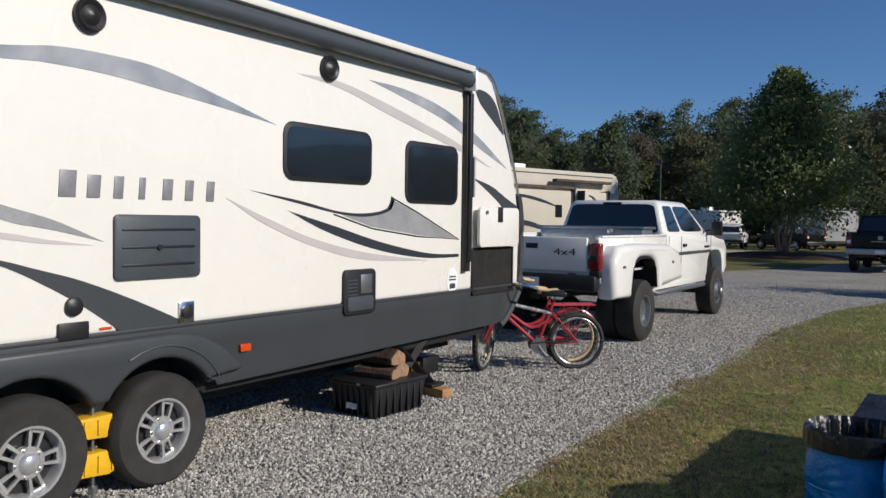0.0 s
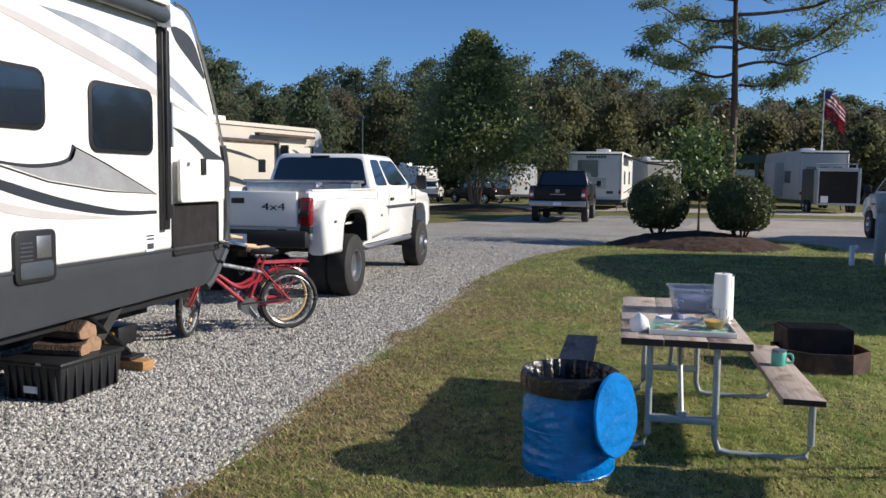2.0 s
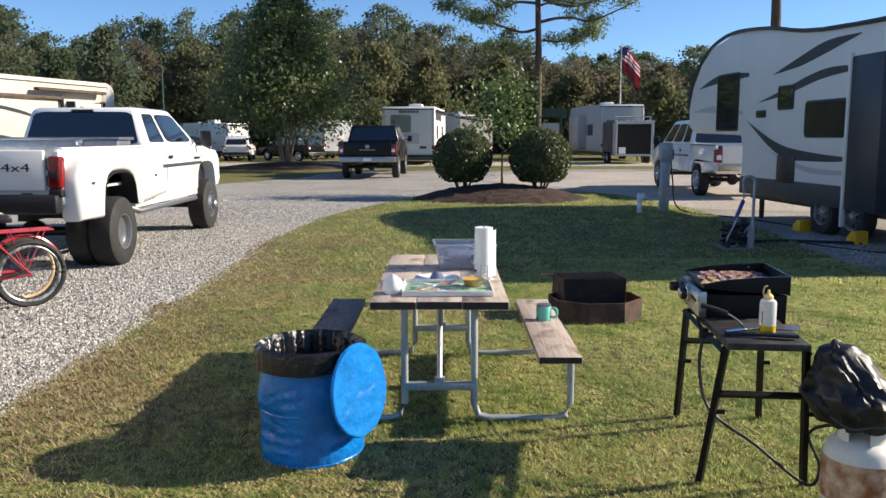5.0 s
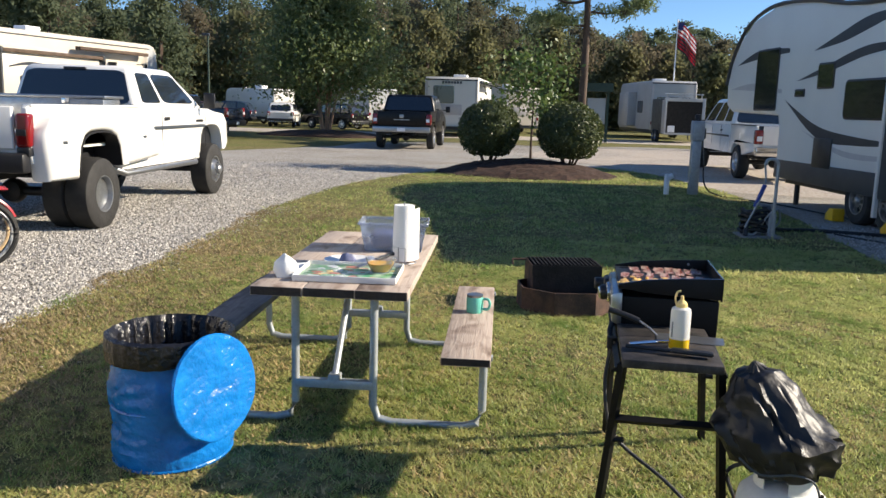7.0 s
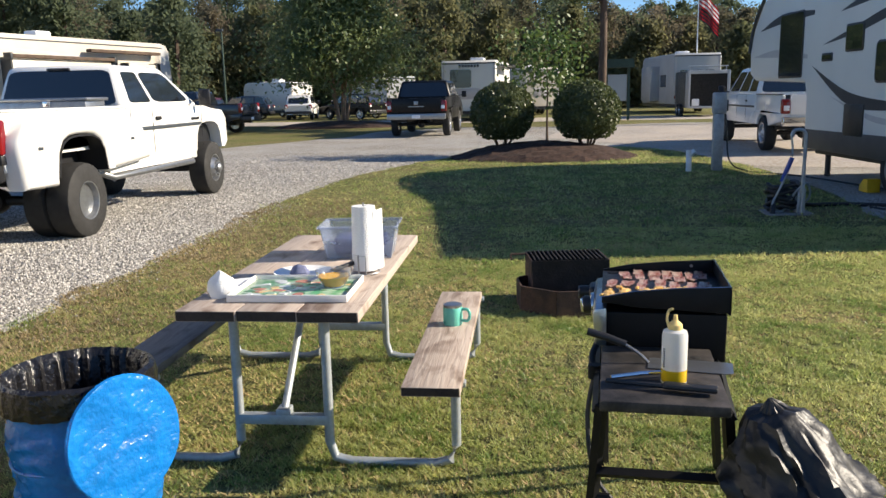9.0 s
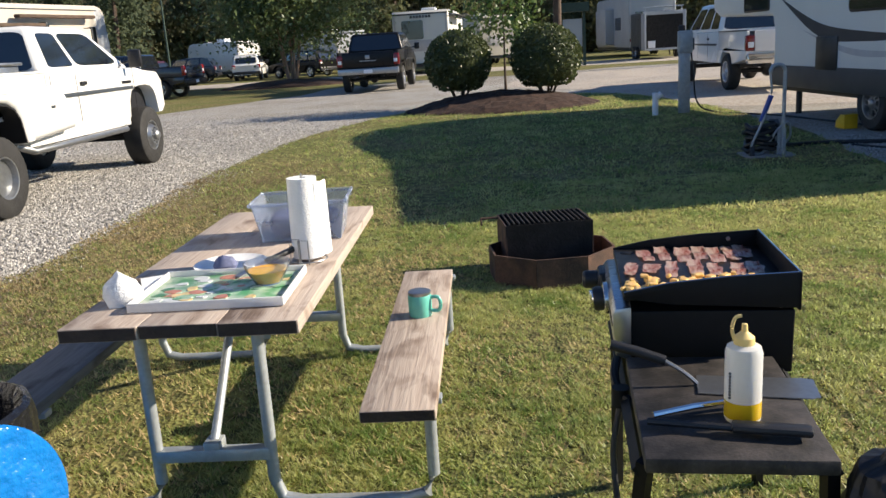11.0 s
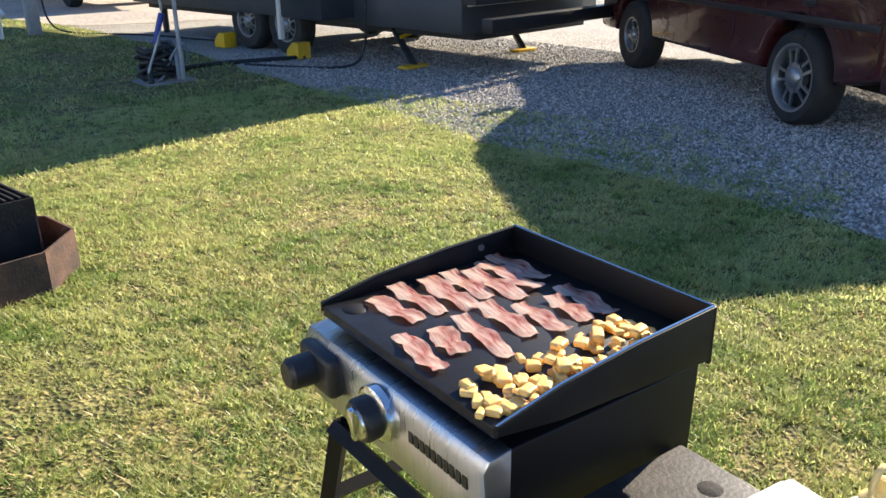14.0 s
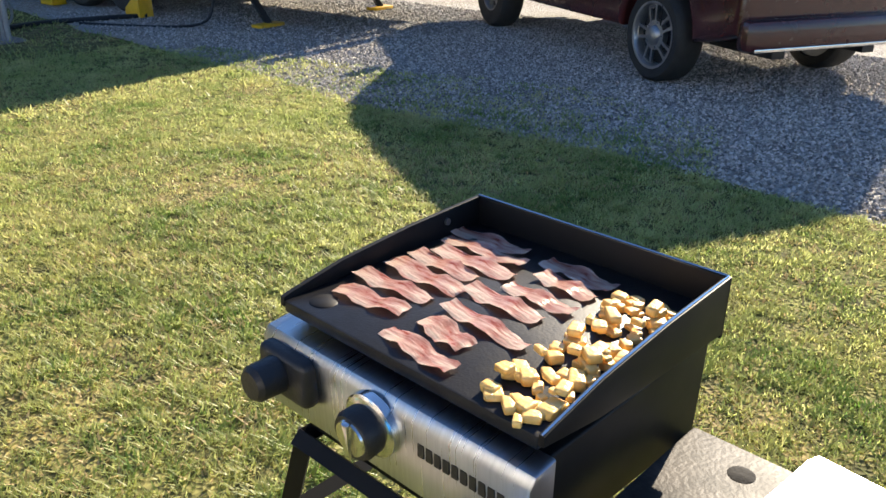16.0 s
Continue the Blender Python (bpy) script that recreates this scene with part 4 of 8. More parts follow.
        if dually:
            wheel(th, s * (hw + 0.18 - tw2 / 2), rear_ax, r, r, tw2, r * 0.52, s, rim, 5, "rear_wheel", tread, "deep")
            wheel(th, s * (hw - 0.12 - tw2 / 2), rear_ax, r, r, tw2 * 0.9, r * 0.5, s, rim, 5, "rear_wheel", 0, "deep")
            outer = [(0.16, low - 0.08), (0.1, low + 0.3), (0.12, rail - 0.3), (0.3, rail - 0.12), (1.0, rail - 0.09), (2.4, rail - 0.12), (2.85, rail - 0.22), (3.02, rail - 0.45), (3.05, low + 0.05), (rear_ax + a, low - 0.02)]
            outer += opening(rear_ax) + [(rear_ax - a, low - 0.1)]
            bm = B()
            if s > 0:
                prism(bm, outer, "x", hw - 0.1, hw + 0.2, 0.1, 5)
            else:
                prism(bm, outer, "x", -hw - 0.2, -hw + 0.1, 0.1, 5)
            wf = part("wide_fender", bm, paint, body, "wide rounded white rear fender")
            edge = opening(rear_ax)
            inner = [(rear_ax + (u - rear_ax) * 0.965, az + (w - az) * 0.965) for u, w in edge]
            part("arch_liner", prism(B(), edge + inner[::-1], "x", *sorted((s * (hw - 0.3), s * (hw + 0.17)))), "black_plastic", wf, "black wheel arch lining")
            for yy in (0.42, 2.5):
                part("fender_marker", box(B(), s * (hw + 0.2) - 0.004, yy - 0.05, rail - 0.42, s * (hw + 0.2) + 0.005, yy + 0.05, rail - 0.385, 0.003), "grey_plastic", wf)
        else:
            wheel(th, s * (hw - tw2 / 2), rear_ax, r, r, tw2, r * (0.72 if suv else 0.6), s, rim, 5, "rear_wheel", tread)
        if dually:
            part("rocker", box(B(), *((hw - 0.12, hw - 0.006) if s > 0 else (-hw + 0.006, -hw + 0.12))[:1], rear_ax + a + 0.35, low - 0.1, *((hw - 0.006,) if s > 0 else (-hw + 0.12,)), front_ax - a - 0.02, low + 0.05, 0.02), paint, body, "white rocker panel")
        if step:
            bm = B()
            tube(bm, [(s * (hw - 0.1), rear_ax + 0.75, low - 0.06), (s * (hw + 0.03), rear_ax + 0.9, low - 0.14), (s * (hw + 0.03), front_ax - 0.85, low - 0.14), (s * (hw - 0.1), front_ax - 0.7, low - 0.06)], 0.04, 10)
            part("side_step", bm, "steel", th, "tubular metal side step")
    bm = B()
    box(bm, -hw + 0.02, -0.06 if not suv else 0.0, low + 0.02, hw - 0.02, 0.12, low + 0.24, 0.04)
    bump = part("rear_bumper", bm, bumper, th)
    bm = B()
    if suv:
        box(bm, -hw + 0.1, -0.006, low + 0.02, hw - 0.1, 0.002, low + 0.045, 0.002)
    else:
        box(bm, -0.16, -0.066, low + 0.06, 0.16, -0.058, low + 0.19, 0.003)
    part("bright_strip" if suv else "plate", bm, "chrome" if suv else "white_plastic", bump)
    bm = B()
    box(bm, -hw + 0.03, L - 0.12, low + 0.0, hw - 0.03, L + 0.02, low + 0.24, 0.05)
    part("front_bumper", bm, "chrome" if not suv else paint, th)
    bm = B()
    box(bm, -0.55, L - 0.1, nose - 0.34, 0.55, L - 0.03, nose - 0.1, 0.03)
    part("grille", bm, "black_plastic", th)
    bm = B()
    for s in (-1, 1):
        box(bm, s * 0.45 - 0.06, 0.2, low - 0.08, s * 0.45 + 0.06, L - 0.4, low + 0.05)
    for y in (rear_ax, front_ax):
        cyl(bm, (-hw + 0.2, y, r), (hw - 0.2, y, r), 0.06, n=10)
    lathe(bm, [(0.0, -0.15), (0.13, -0.1), (0.16, 0), (0.13, 0.1), (0, 0.15)], 14, (0, rear_ax, r), "y")
    part("chassis", bm, "black_plastic", th)
    for s in (-1, 1):
        for y in (rear_ax, front_ax):
            bm = B()
            box(bm, s * (hw - 0.45) - 0.25, y - a + 0.01, max(r, low - 0.1), s * (hw - 0.45) + 0.25, y + a - 0.01, az + a - 0.02)
            part("wheel_well", bm, "black_plastic", th)
    return th, body


def rv_shell(th, side, width, prof, paint, bev=0.07):
    bm = B()
    a, b = sorted((side, width))
    prism(bm, prof, "x", a, b, bev, 4)
    return part("body", bm, paint, th)


# the white travel trailer beside the drive
XS = -4.49
trailer = thing("travel_trailer", "white travel trailer with grey swoosh graphics and dark skirt on gravel", "travel trailer")
bm = B()
prof = [(-6.6, 1.0), (-6.7, 3.1), (-6.6, 3.22)] + [(1.95, 3.27), (2.12, 3.25), (2.24, 3.18), (2.33, 3.05), (2.5, 2.74), (2.66, 2.42), (2.79, 2.1), (2.87, 1.84), (2.9, 1.5), (2.88, 1.0)]
prism(bm, prof, "x", XS - 2.44, XS, 0.05, 4)
tb = part("body", bm, "rv_white", trailer, "cream-white smooth side wall")
bm = B()
sk = [(-6.6, 1.003), (2.88, 1.003), (2.84, 0.9), (2.6, 0.68), (2.42, 0.6), (-1.5, 0.56), (-1.52, 0.6)]
sk += arch(-2.0, 0.37, 0.47, 28, 152, 12) + arch(-2.87, 0.37, 0.47, 28, 152, 12) + [(-3.5, 0.58), (-6.6, 0.58)]
prism(bm, sk, "x", XS - 2.43, XS + 0.006, 0.012)
skirt = part("skirt", bm, "rv_dark", trailer, "dark grey lower skirt")
bm = B()
fl = [(-1.32, 0.66), (-1.36, 0.72), (-1.5, 0.84), (-1.68, 0.93), (-1.9, 0.97), (-3.6, 0.97), (-3.7, 0.66), (-3.36, 0.6)] + arch(-2.87, 0.37, 0.45, 150, 32, 12) + arch(-2.0, 0.37, 0.45, 148, 32, 12) + [(-1.6, 0.64)]
prism(bm, fl, "x", XS, XS + 0.075, 0.03, 3)
part("wheel_fender", bm, "rv_dark", skirt)
bm = B()
tube(bm, [(XS + 0.078, -1.66 - 0.0, 0.66)] + [(XS + 0.078, y, z) for y, z in arch(-2.0, 0.37, 0.53, 25, 118, 10)], 0.006, 6)
part("fender_lip", bm, "grey_plastic", skirt)
bm = B()
box(bm, XS - 2.3, -6.5, 0.5, XS - 0.1, 2.3, 0.6)
for x in (XS - 0.5, XS - 1.94):
    box(bm, x - 0.04, -6.5, 0.42, x + 0.04, 3.0, 0.55)
box(bm, XS - 2.2, -3.6, 0.56, XS - 0.3, -1.5, 0.9)
# two lower boxes, unseen, added to block light from under the trailer
box(bm, XS - 2.35, -1.3, 0.34, XS - 0.5, 2.2, 0.55)
box(bm, XS - 2.1, -3.5, 0.2, XS - 1.1, -1.4, 0.6)
part("underbody_and_blockers", bm, "black_plastic", trailer)
bm = B()
box(bm, XS - 0.02, -6.6, 0.995, XS + 0.016, 2.8, 1.02, 0.006)
part("belt_trim", bm, "rv_dark", tb)
bm = B()
front = [(XS + 0.004, y, z) for y, z in [(1.95, 3.27), (2.12, 3.255), (2.24, 3.185), (2.34, 3.05), (2.51, 2.74), (2.67, 2.42), (2.8, 2.1), (2.88, 1.84), (2.91, 1.5), (2.89, 1.0), (2.84, 0.88), (2.6, 0.67)]]
tube(bm, smooth_path(front, 3), 0.016, 6)
part("corner_trim", bm, "rv_edge", tb)
bm = B()
low_edge = [(XS - 0.005, y, z) for y, z in [(2.83, 2.0), (2.885, 1.8), (2.905, 1.5), (2.885, 1.0), (2.83, 0.88), (2.6, 0.66), (2.45, 0.58)]]
tube(bm, smooth_path(low_edge, 4), 0.05, 8)
part("nose_guard", bm, "rv_dark", tb, "dark grey nose edge moulding")
for y in (-2.0, -2.87):
    wheel(trailer, XS - 0.02, y, 0.362, 0.362, 0.2, 0.205, 1, "alloy", 5)
    wheel(trailer, XS - 2.36, y, 0.362, 0.362, 0.2, 0.205, -1, "alloy", 5)


def rv_window(parent, x, y0, z0, y1, z1, r, side=1, rim=0.035, name="window"):
    bm = B()
    prism(bm, rounded(y0, z0, y1, z1, r), "x", *sorted((x - side * 0.01, x + side * 0.014)), 0.005)
    fr = part(name, bm, "black_plastic", parent, "dark tinted window with black frame")
    bm = B()
    prism(bm, rounded(y0 + rim, z0 + rim, y1 - rim, z1 - rim, r * 0.75), "x", *sorted((x + side * 0.0, x + side * 0.018)))
    part("pane", bm, "glass_dark", fr)
    return fr


rv_window(tb, XS, -0.88, 2.0, 0.175, 2.445, 0.1)
rv_window(tb, XS, 0.67, 1.865, 1.55, 2.435, 0.1)
# louvred refrigerator vent
bm = B()
prism(bm, rounded(-2.31, 1.32, -1.66, 1.725, 0.035), "x", XS - 0.01, XS + 0.02, 0.008)
v = part("vent", bm, "grey_plastic", tb, "dark grey louvred vent cover")
for z in (1.635, 1.525, 1.415):
    bm = B()
    box(bm, XS + 0.015, -2.26, z - 0.012, XS + 0.024, -1.71, z + 0.006, 0.004)
    part("louvre", bm, "black_plastic", v)
bm = B()
cyl(bm, (XS + 0.02, -1.99, 1.52), (XS + 0.034, -1.99, 1.52), 0.018)
part("latch", bm, "black_plastic", v)
# furnace vent with its label
bm = B()
prism(bm, rounded(-0.19, 0.915, 0.23, 1.295, 0.05), "x", XS - 0.01, XS + 0.03, 0.01)
v = part("furnace_cover", bm, "black_plastic", tb, "black appliance cover with a silver label")
bm = B()
box(bm, XS + 0.028, 0.02, 1.09, XS + 0.034, 0.17, 1.25, 0.002)
part("label_plate", bm, "steel", v)
for k in range(5):
    bm = B()
    box(bm, XS + 0.028, -0.15, 1.08 + 0.03 * k, XS + 0.034, -0.02, 1.09 + 0.03 * k)
    part("slot", bm, "grey_plastic", v)
bm = B()
prism(bm, rounded(-0.15, 0.95, 0.19, 1.07, 0.03), "x", XS + 0.028, XS + 0.036, 0.003)
part("lower_cap", bm, "grey_plastic", v)
# speakers
for y, z in ((-2.47, 2.87), (-0.38, 2.9)):
    bm = B()
    lathe(bm, [(0.1, 0.0), (0.1, 0.03), (0.085, 0.045), (0.06, 0.03), (0.03, 0.05), (0.0, 0.055)], 24, (XS, y, z), "x")
    part("outdoor_speaker", bm, "black_plastic", tb)
bm = B()
lathe(bm, [(0.055, 0.0), (0.055, 0.02), (0.04, 0.03), (0.0, 0.032)], 20, (XS, -2.57, 1.19), "x")
part("inlet_cap", bm, "black_plastic", tb)
bm = B()
box(bm, XS, -2.67, 1.0, XS + 0.025, -2.48, 1.1, 0.008)
part("socket_cover", bm, "black_plastic", tb)
bm = B()
box(bm, XS, -1.83, 1.02, XS + 0.02, -1.71, 1.16, 0.008)
v = part("shower_port", bm, "chrome", tb)
bm = B()
lathe(bm, [(0.042, 0.0), (0.042, 0.012), (0.028, 0.016), (0.0, 0.017)], 18, (XS + 0.019, -1.77, 1.09), "x")
part("port_lock", bm, "black_plastic", v)
bm = B()
box(bm, XS, -1.31, 0.765, XS + 0.03, -1.21, 0.82, 0.008)
part("marker_lamp", bm, "orange_lens", skirt, "orange side marker lamp")
bm = B()
box(bm, XS, -2.4, 1.035, XS + 0.006, -2.32, 1.05, 0.002)
part("small_marker", bm, "orange_lens", tb)
bm = B()
box(bm, XS - 0.01, 2.77, 1.74, XS + 0.018, 2.84, 1.79, 0.008)
part("front_marker", bm, "orange_lens", tb)
bm = B()
prism(bm, [(1.49 + 0.1 * math.cos(k * math.tau / 20), 1.12 + 0.125 * math.sin(k * math.tau / 20)) for k in range(20)], "x", XS, XS + 0.003)
v = part("oval_sticker", bm, "white_plastic", tb, "white oval sticker with grey print")
bm = B()
box(bm, XS + 0.002, 1.44, 1.04, XS + 0.005, 1.54, 1.09)
box(bm, XS + 0.002, 1.43, 1.12, XS + 0.005, 1.55, 1.135)
box(bm, XS + 0.002, 1.43, 1.15, XS + 0.005, 1.55, 1.165)
part("sticker_print", bm, "grey_plastic", v)
# awning and its arm
bm = B()
cyl(bm, (XS + 0.075, -6.5, 3.1), (XS + 0.075, 1.66, 3.1), 0.07, n=20)
aw = part("awning", bm, "grey_plastic", trailer, "rolled dark grey awning")
bm = B()
box(bm, XS - 0.06, -6.55, 3.18, XS + 0.12, 1.7, 3.25, 0.02)
part("awning_cover", bm, "rv_white", aw)
bm = B()
box(bm, XS, 1.64, 3.0, XS + 0.15, 1.7, 3.2, 0.02)
part("end_cap", bm, "white_plastic", aw)
bm = B()
box(bm, XS, 1.645, 1.2, XS + 0.055, 1.74, 3.05, 0.008)
box(bm, XS + 0.05, 1.665, 1.3, XS + 0.085, 1.72, 2.98, 0.006)
arm = part("awning_arm", bm, "black_plastic", trailer, "black folding awning arm")
bm = B()
cyl(bm, (XS + 0.07, 1.76, 1.95), (XS + 0.07, 1.76, 2.35), 0.014)
part("gas_strut", bm, "steel", arm)
# open luggage hatch
# no recess: a flat dark panel paints the shade inside the hatch
bm = B()
prism(bm, rounded(1.86, 0.96, 2.7, 1.43, 0.05), "x", XS - 0.002, XS + 0.008)
h = part("hatch_dark_panel", bm, "soot_and_openings", trailer, "flat dark panel for the shaded inside of the luggage compartment")
bm = B()
for y0, z0, y1, z1 in ((1.84, 0.94, 2.72, 0.97), (1.84, 0.94, 1.87, 1.43), (2.69, 0.94, 2.72, 1.43)):
    box(bm, XS, y0, z0, XS + 0.02, y1, z1, 0.004)
part("hatch_frame", bm, "black_plastic", h)
bm = B()
prism(bm, rounded(1.87, 1.44, 2.72, 1.855, 0.05), "x", XS + 0.05, XS + 0.085, 0.01)
h = part("hatch_door", bm, "rv_white", trailer, "white luggage hatch folded up")
bm = B()
box(bm, XS + 0.08, 2.24, 1.7, XS + 0.1, 2.33, 1.86, 0.006)
part("hatch_catch", bm, "black_plastic", h)
bm = B()
cyl(bm, (XS + 0.084, 2.0, 1.8), (XS + 0.1, 2.0, 1.8), 0.02)
part("hatch_lock", bm, "steel", h)
# swoosh graphics
SW = XS + 0.001
for nm, col, top, low in (
    ("blue_swoosh", "swoosh_blue", [(-4.4, 2.4), (-2.99, 2.61), (-2.67, 2.66), (-2.35, 2.67), (-1.99, 2.65), (-1.54, 2.55), (-0.95, 2.4)], [(-4.4, 2.4), (-2.99, 2.54), (-2.67, 2.56), (-2.31, 2.55), (-1.91, 2.51), (-1.44, 2.46), (-0.95, 2.4)]),
    ("grey_swoosh", "swoosh_grey", [(-0.73, 2.81), (-0.26, 2.82), (0.34, 2.73), (0.95, 2.61), (1.54, 2.48), (2.19, 2.28)], [(-0.73, 2.81), (-0.19, 2.76), (0.42, 2.63), (1.04, 2.51), (1.7, 2.38), (2.19, 2.28)]),
    ("blue_swoosh", "swoosh_blue", [(0.14, 2.89), (0.67, 2.88), (1.33, 2.78), (1.98, 2.56), (2.57, 2.28)], [(0.14, 2.89), (0.67, 2.8), (1.33, 2.67), (1.98, 2.46), (2.57, 2.28)]),
    ("dark_swoosh", "swoosh_dark", [(-0.82, 1.77), (-0.31, 1.66), (0.36, 1.51), (1.07, 1.4), (1.6, 1.38)], [(-0.82, 1.77), (-0.38, 1.61), (0.28, 1.45), (0.98, 1.36), (1.6, 1.35)]),
    ("grey_swoosh", "swoosh_grey", [(-1.43, 1.85), (-1.0, 1.7), (-0.51, 1.55), (0.13, 1.43), (1.09, 1.33)], [(-1.43, 1.85), (-1.06, 1.67), (-0.51, 1.49), (0.13, 1.37), (1.09, 1.33)]),
    ("dark_swoosh", "rv_dark", [(-3.3, 1.53), (-2.99, 1.47), (-2.81, 1.42), (-2.5, 1.33), (-2.12, 1.18), (-1.72, 1.0)], [(-3.3, 1.53), (-2.99, 1.44), (-2.74, 1.32), (-2.5, 1.18), (-2.24, 1.0)]),
    ("silver_swoosh", "swoosh_silver", [(-3.6, 1.95), (-2.99, 1.77), (-2.8, 1.72), (-2.64, 1.67), (-2.37, 1.56)], [(-3.6, 1.9), (-2.99, 1.69), (-2.8, 1.65), (-2.64, 1.62), (-2.37, 1.56)]),
    ("grey_swoosh", "swoosh_grey", [(-3.4, 1.66), (-2.99, 1.62), (-2.74, 1.58), (-2.44, 1.54)], [(-3.4, 1.62), (-2.99, 1.585), (-2.74, 1.555), (-2.44, 1.54)]),
    ("silver_swoosh", "swoosh_dark", [(-1.21, 1.91), (-0.7, 1.85), (-0.24, 1.775), (0.12, 1.765), (0.4, 1.81), (0.47, 1.92)], [(-1.21, 1.91), (-0.7, 1.825), (-0.24, 1.755), (0.12, 1.735), (0.44, 1.79), (0.52, 1.9)]),
    ("front_swoosh", "rv_dark", [(1.86, 3.06), (2.1, 3.05), (2.3, 2.95), (2.49, 2.66)], [(1.86, 3.06), (1.98, 2.92), (2.22, 2.78), (2.47, 2.64)]),
    ("front_swoosh", "rv_dark", [(1.85, 2.15), (2.23, 2.08), (2.6, 1.95), (2.87, 1.87)], [(1.85, 2.15), (2.23, 1.99), (2.5, 1.84), (2.88, 1.52)]),
):
    part(nm, swoosh(B(), top, low, SW, 0.002), col, tb)
bm = B()
prism(bm, [(0.49, 1.89), (0.87, 1.775), (1.58, 1.525), (0.88, 1.575), (0.2, 1.65), (-0.2, 1.745), (0.14, 1.735), (0.42, 1.78)], "x", SW, SW + 0.002)
part("silver_swoosh", bm, "swoosh_silver", tb)
bm = B()
tube(bm, [(SW + 0.003, y, z) for y, z in [(0.5, 1.9), (0.87, 1.785), (1.6, 1.525), (0.88, 1.56), (0.2, 1.635), (-0.3, 1.75)]], 0.006, 4)
part("swoosh_outline", bm, "swoosh_dark", tb)
# the maker's lettering, as plain shapes
for k, w in enumerate((0.17, 0.15, 0.13, 0.11, 0.14, 0.13, 0.13)):
    y = -2.67 + 0.176 * k
    bm = B()
    top = 1.985 if k == 0 else 1.965
    prism(bm, [(y + 0.01, 1.82), (y + w - 0.055, 1.82), (y + w - 0.045, top - 0.01), (y + 0.02, top - 0.01)], "x", SW, SW + 0.006, 0.002)
    part("letter_block", bm, "lettering", tb)

# chock between the trailer wheels
ch = thing("wheel_chock", "yellow plastic wheel chock clamped between trailer tyres", "wheel chock", pose(0, 0.07, 0))
for z0, z1 in ((0.16, 0.31), (0.385, 0.525)):
    bm = B()
    prism(bm, [(-2.66, z0 + 0.02), (-2.63, z1), (-2.35, z1), (-2.32, z0 + 0.03), (-2.42, z0)], "x", XS - 0.1, XS + 0.02, 0.012)
    w = part("wedge", bm, "yellow", ch)
    for y in (-2.58, -2.49, -2.4):
        part("rib", box(B(), XS + 0.018, y - 0.006, z0 + 0.03, XS + 0.03, y + 0.006, z1 - 0.02), "yellow", w)
bm = B()
cyl(bm, (XS - 0.04, -2.49, 0.0), (XS - 0.04, -2.49, 0.72), 0.012, n=10)
cyl(bm, (XS - 0.04, -2.49, 0.06), (XS - 0.04, -2.49, 0.1), 0.03, n=6)
part("threaded_rod", bm, "steel", ch)

# scissor jack under the nose
jk = thing("stabilizer_jack", "black steel scissor jack standing on a wood block", "jack", pose(XS - 0.1, 0.02, 0))
for s, q in ((1, ((0, 0.62, 0.6), (0, 1.25, 0.14))), (-1, ((0, 1.15, 0.58), (0, 0.86, 0.33)))):
    bm = B()
    tube(bm, [q[0], q[1]], 0.045, 4)
    part("jack_arm", bm, "griddle_black", jk)
bm = B()
box(bm, -0.1, 1.14, 0.095, 0.1, 1.36, 0.13, 0.01)
part("jack_foot", bm, "black_plastic", jk)
solo("wood_block", box(B(), -0.2, -0.07, 0, 0.2, 0.07, 0.09, 0.006), "wood_block", "short sawn timber block under the jack", "wood block", pose(-4.56, 1.26, 0.006, 0, 0, -8))

# battery crate with firewood on it
crate = thing("plastic_crate", "black ribbed plastic tote on gravel with firewood on top", "crate", pose(-4.6, 0.46, 0.008, 0, 0, -4))
bm = B()
hull8(bm, [(-0.24, -0.31, 0), (0.24, -0.31, 0), (0.24, 0.31, 0), (-0.24, 0.31, 0)], [(-0.27, -0.34, 0.28), (0.27, -0.34, 0.28), (0.27, 0.34, 0.28), (-0.27, 0.34, 0.28)], 0.015)
cb = part("crate_body", bm, "black_plastic", crate)
for k in range(7):
    y = -0.27 + 0.09 * k
    bm = B()
    box(bm, 0.245, y - 0.01, 0.02, 0.272, y + 0.01, 0.26, 0.004)
    part("rib", bm, "black_plastic", cb)
    y = -0.21 + 0.07 * k
    bm = B()
    box(bm, y - 0.01, -0.342, 0.02, y + 0.01, -0.315, 0.26, 0.004)
    part("rib", bm, "black_plastic", cb)
bm = B()
box(bm, -0.285, -0.355, 0.27, 0.285, 0.355, 0.305, 0.012)
part("crate_lid", bm, "black_plastic", crate)
bm = B()
tube(bm, [(-0.1, -0.34, 0.28), (-0.1, -0.39, 0.3), (0.1, -0.39, 0.3), (0.1, -0.34, 0.28)], 0.014, 8)
part("crate_handle", bm, "black_plastic", crate)
bm = B()
box(bm, -0.06, -0.352, 0.07, 0.06, -0.343, 0.12)
part("crate_label", bm, "white_plastic", crate)


def split_log(m, r, L, seed, label):
    rng = random.Random(seed)
    poly = [(r * math.cos(t) * rng.uniform(0.85, 1.15), max(r * math.sin(t) * rng.uniform(0.8, 1.1), -r * 0.4)) for t in [k * math.tau / 11 for k in range(11)]]
    low = min(p[1] for p in poly)
    th = thing("firewood_log", label, "firewood", m, "firewood on the crate")
    part("log_bark", prism(B(), [(x, z - low) for x, z in poly], "y", -L / 2, L / 2, 0.01), "log_bark", th, flat=True)
    part("log_end", prism(B(), [(x * 0.93, (z - low) * 0.93 + 0.004) for x, z in poly], "y", -L / 2 - 0.003, L / 2 + 0.003), "log_end", th, flat=True)


split_log(pose(-4.62, 0.58, 0.313, 0, 0, 80), 0.1, 0.44, 1, "split brown firewood log with rough bark")
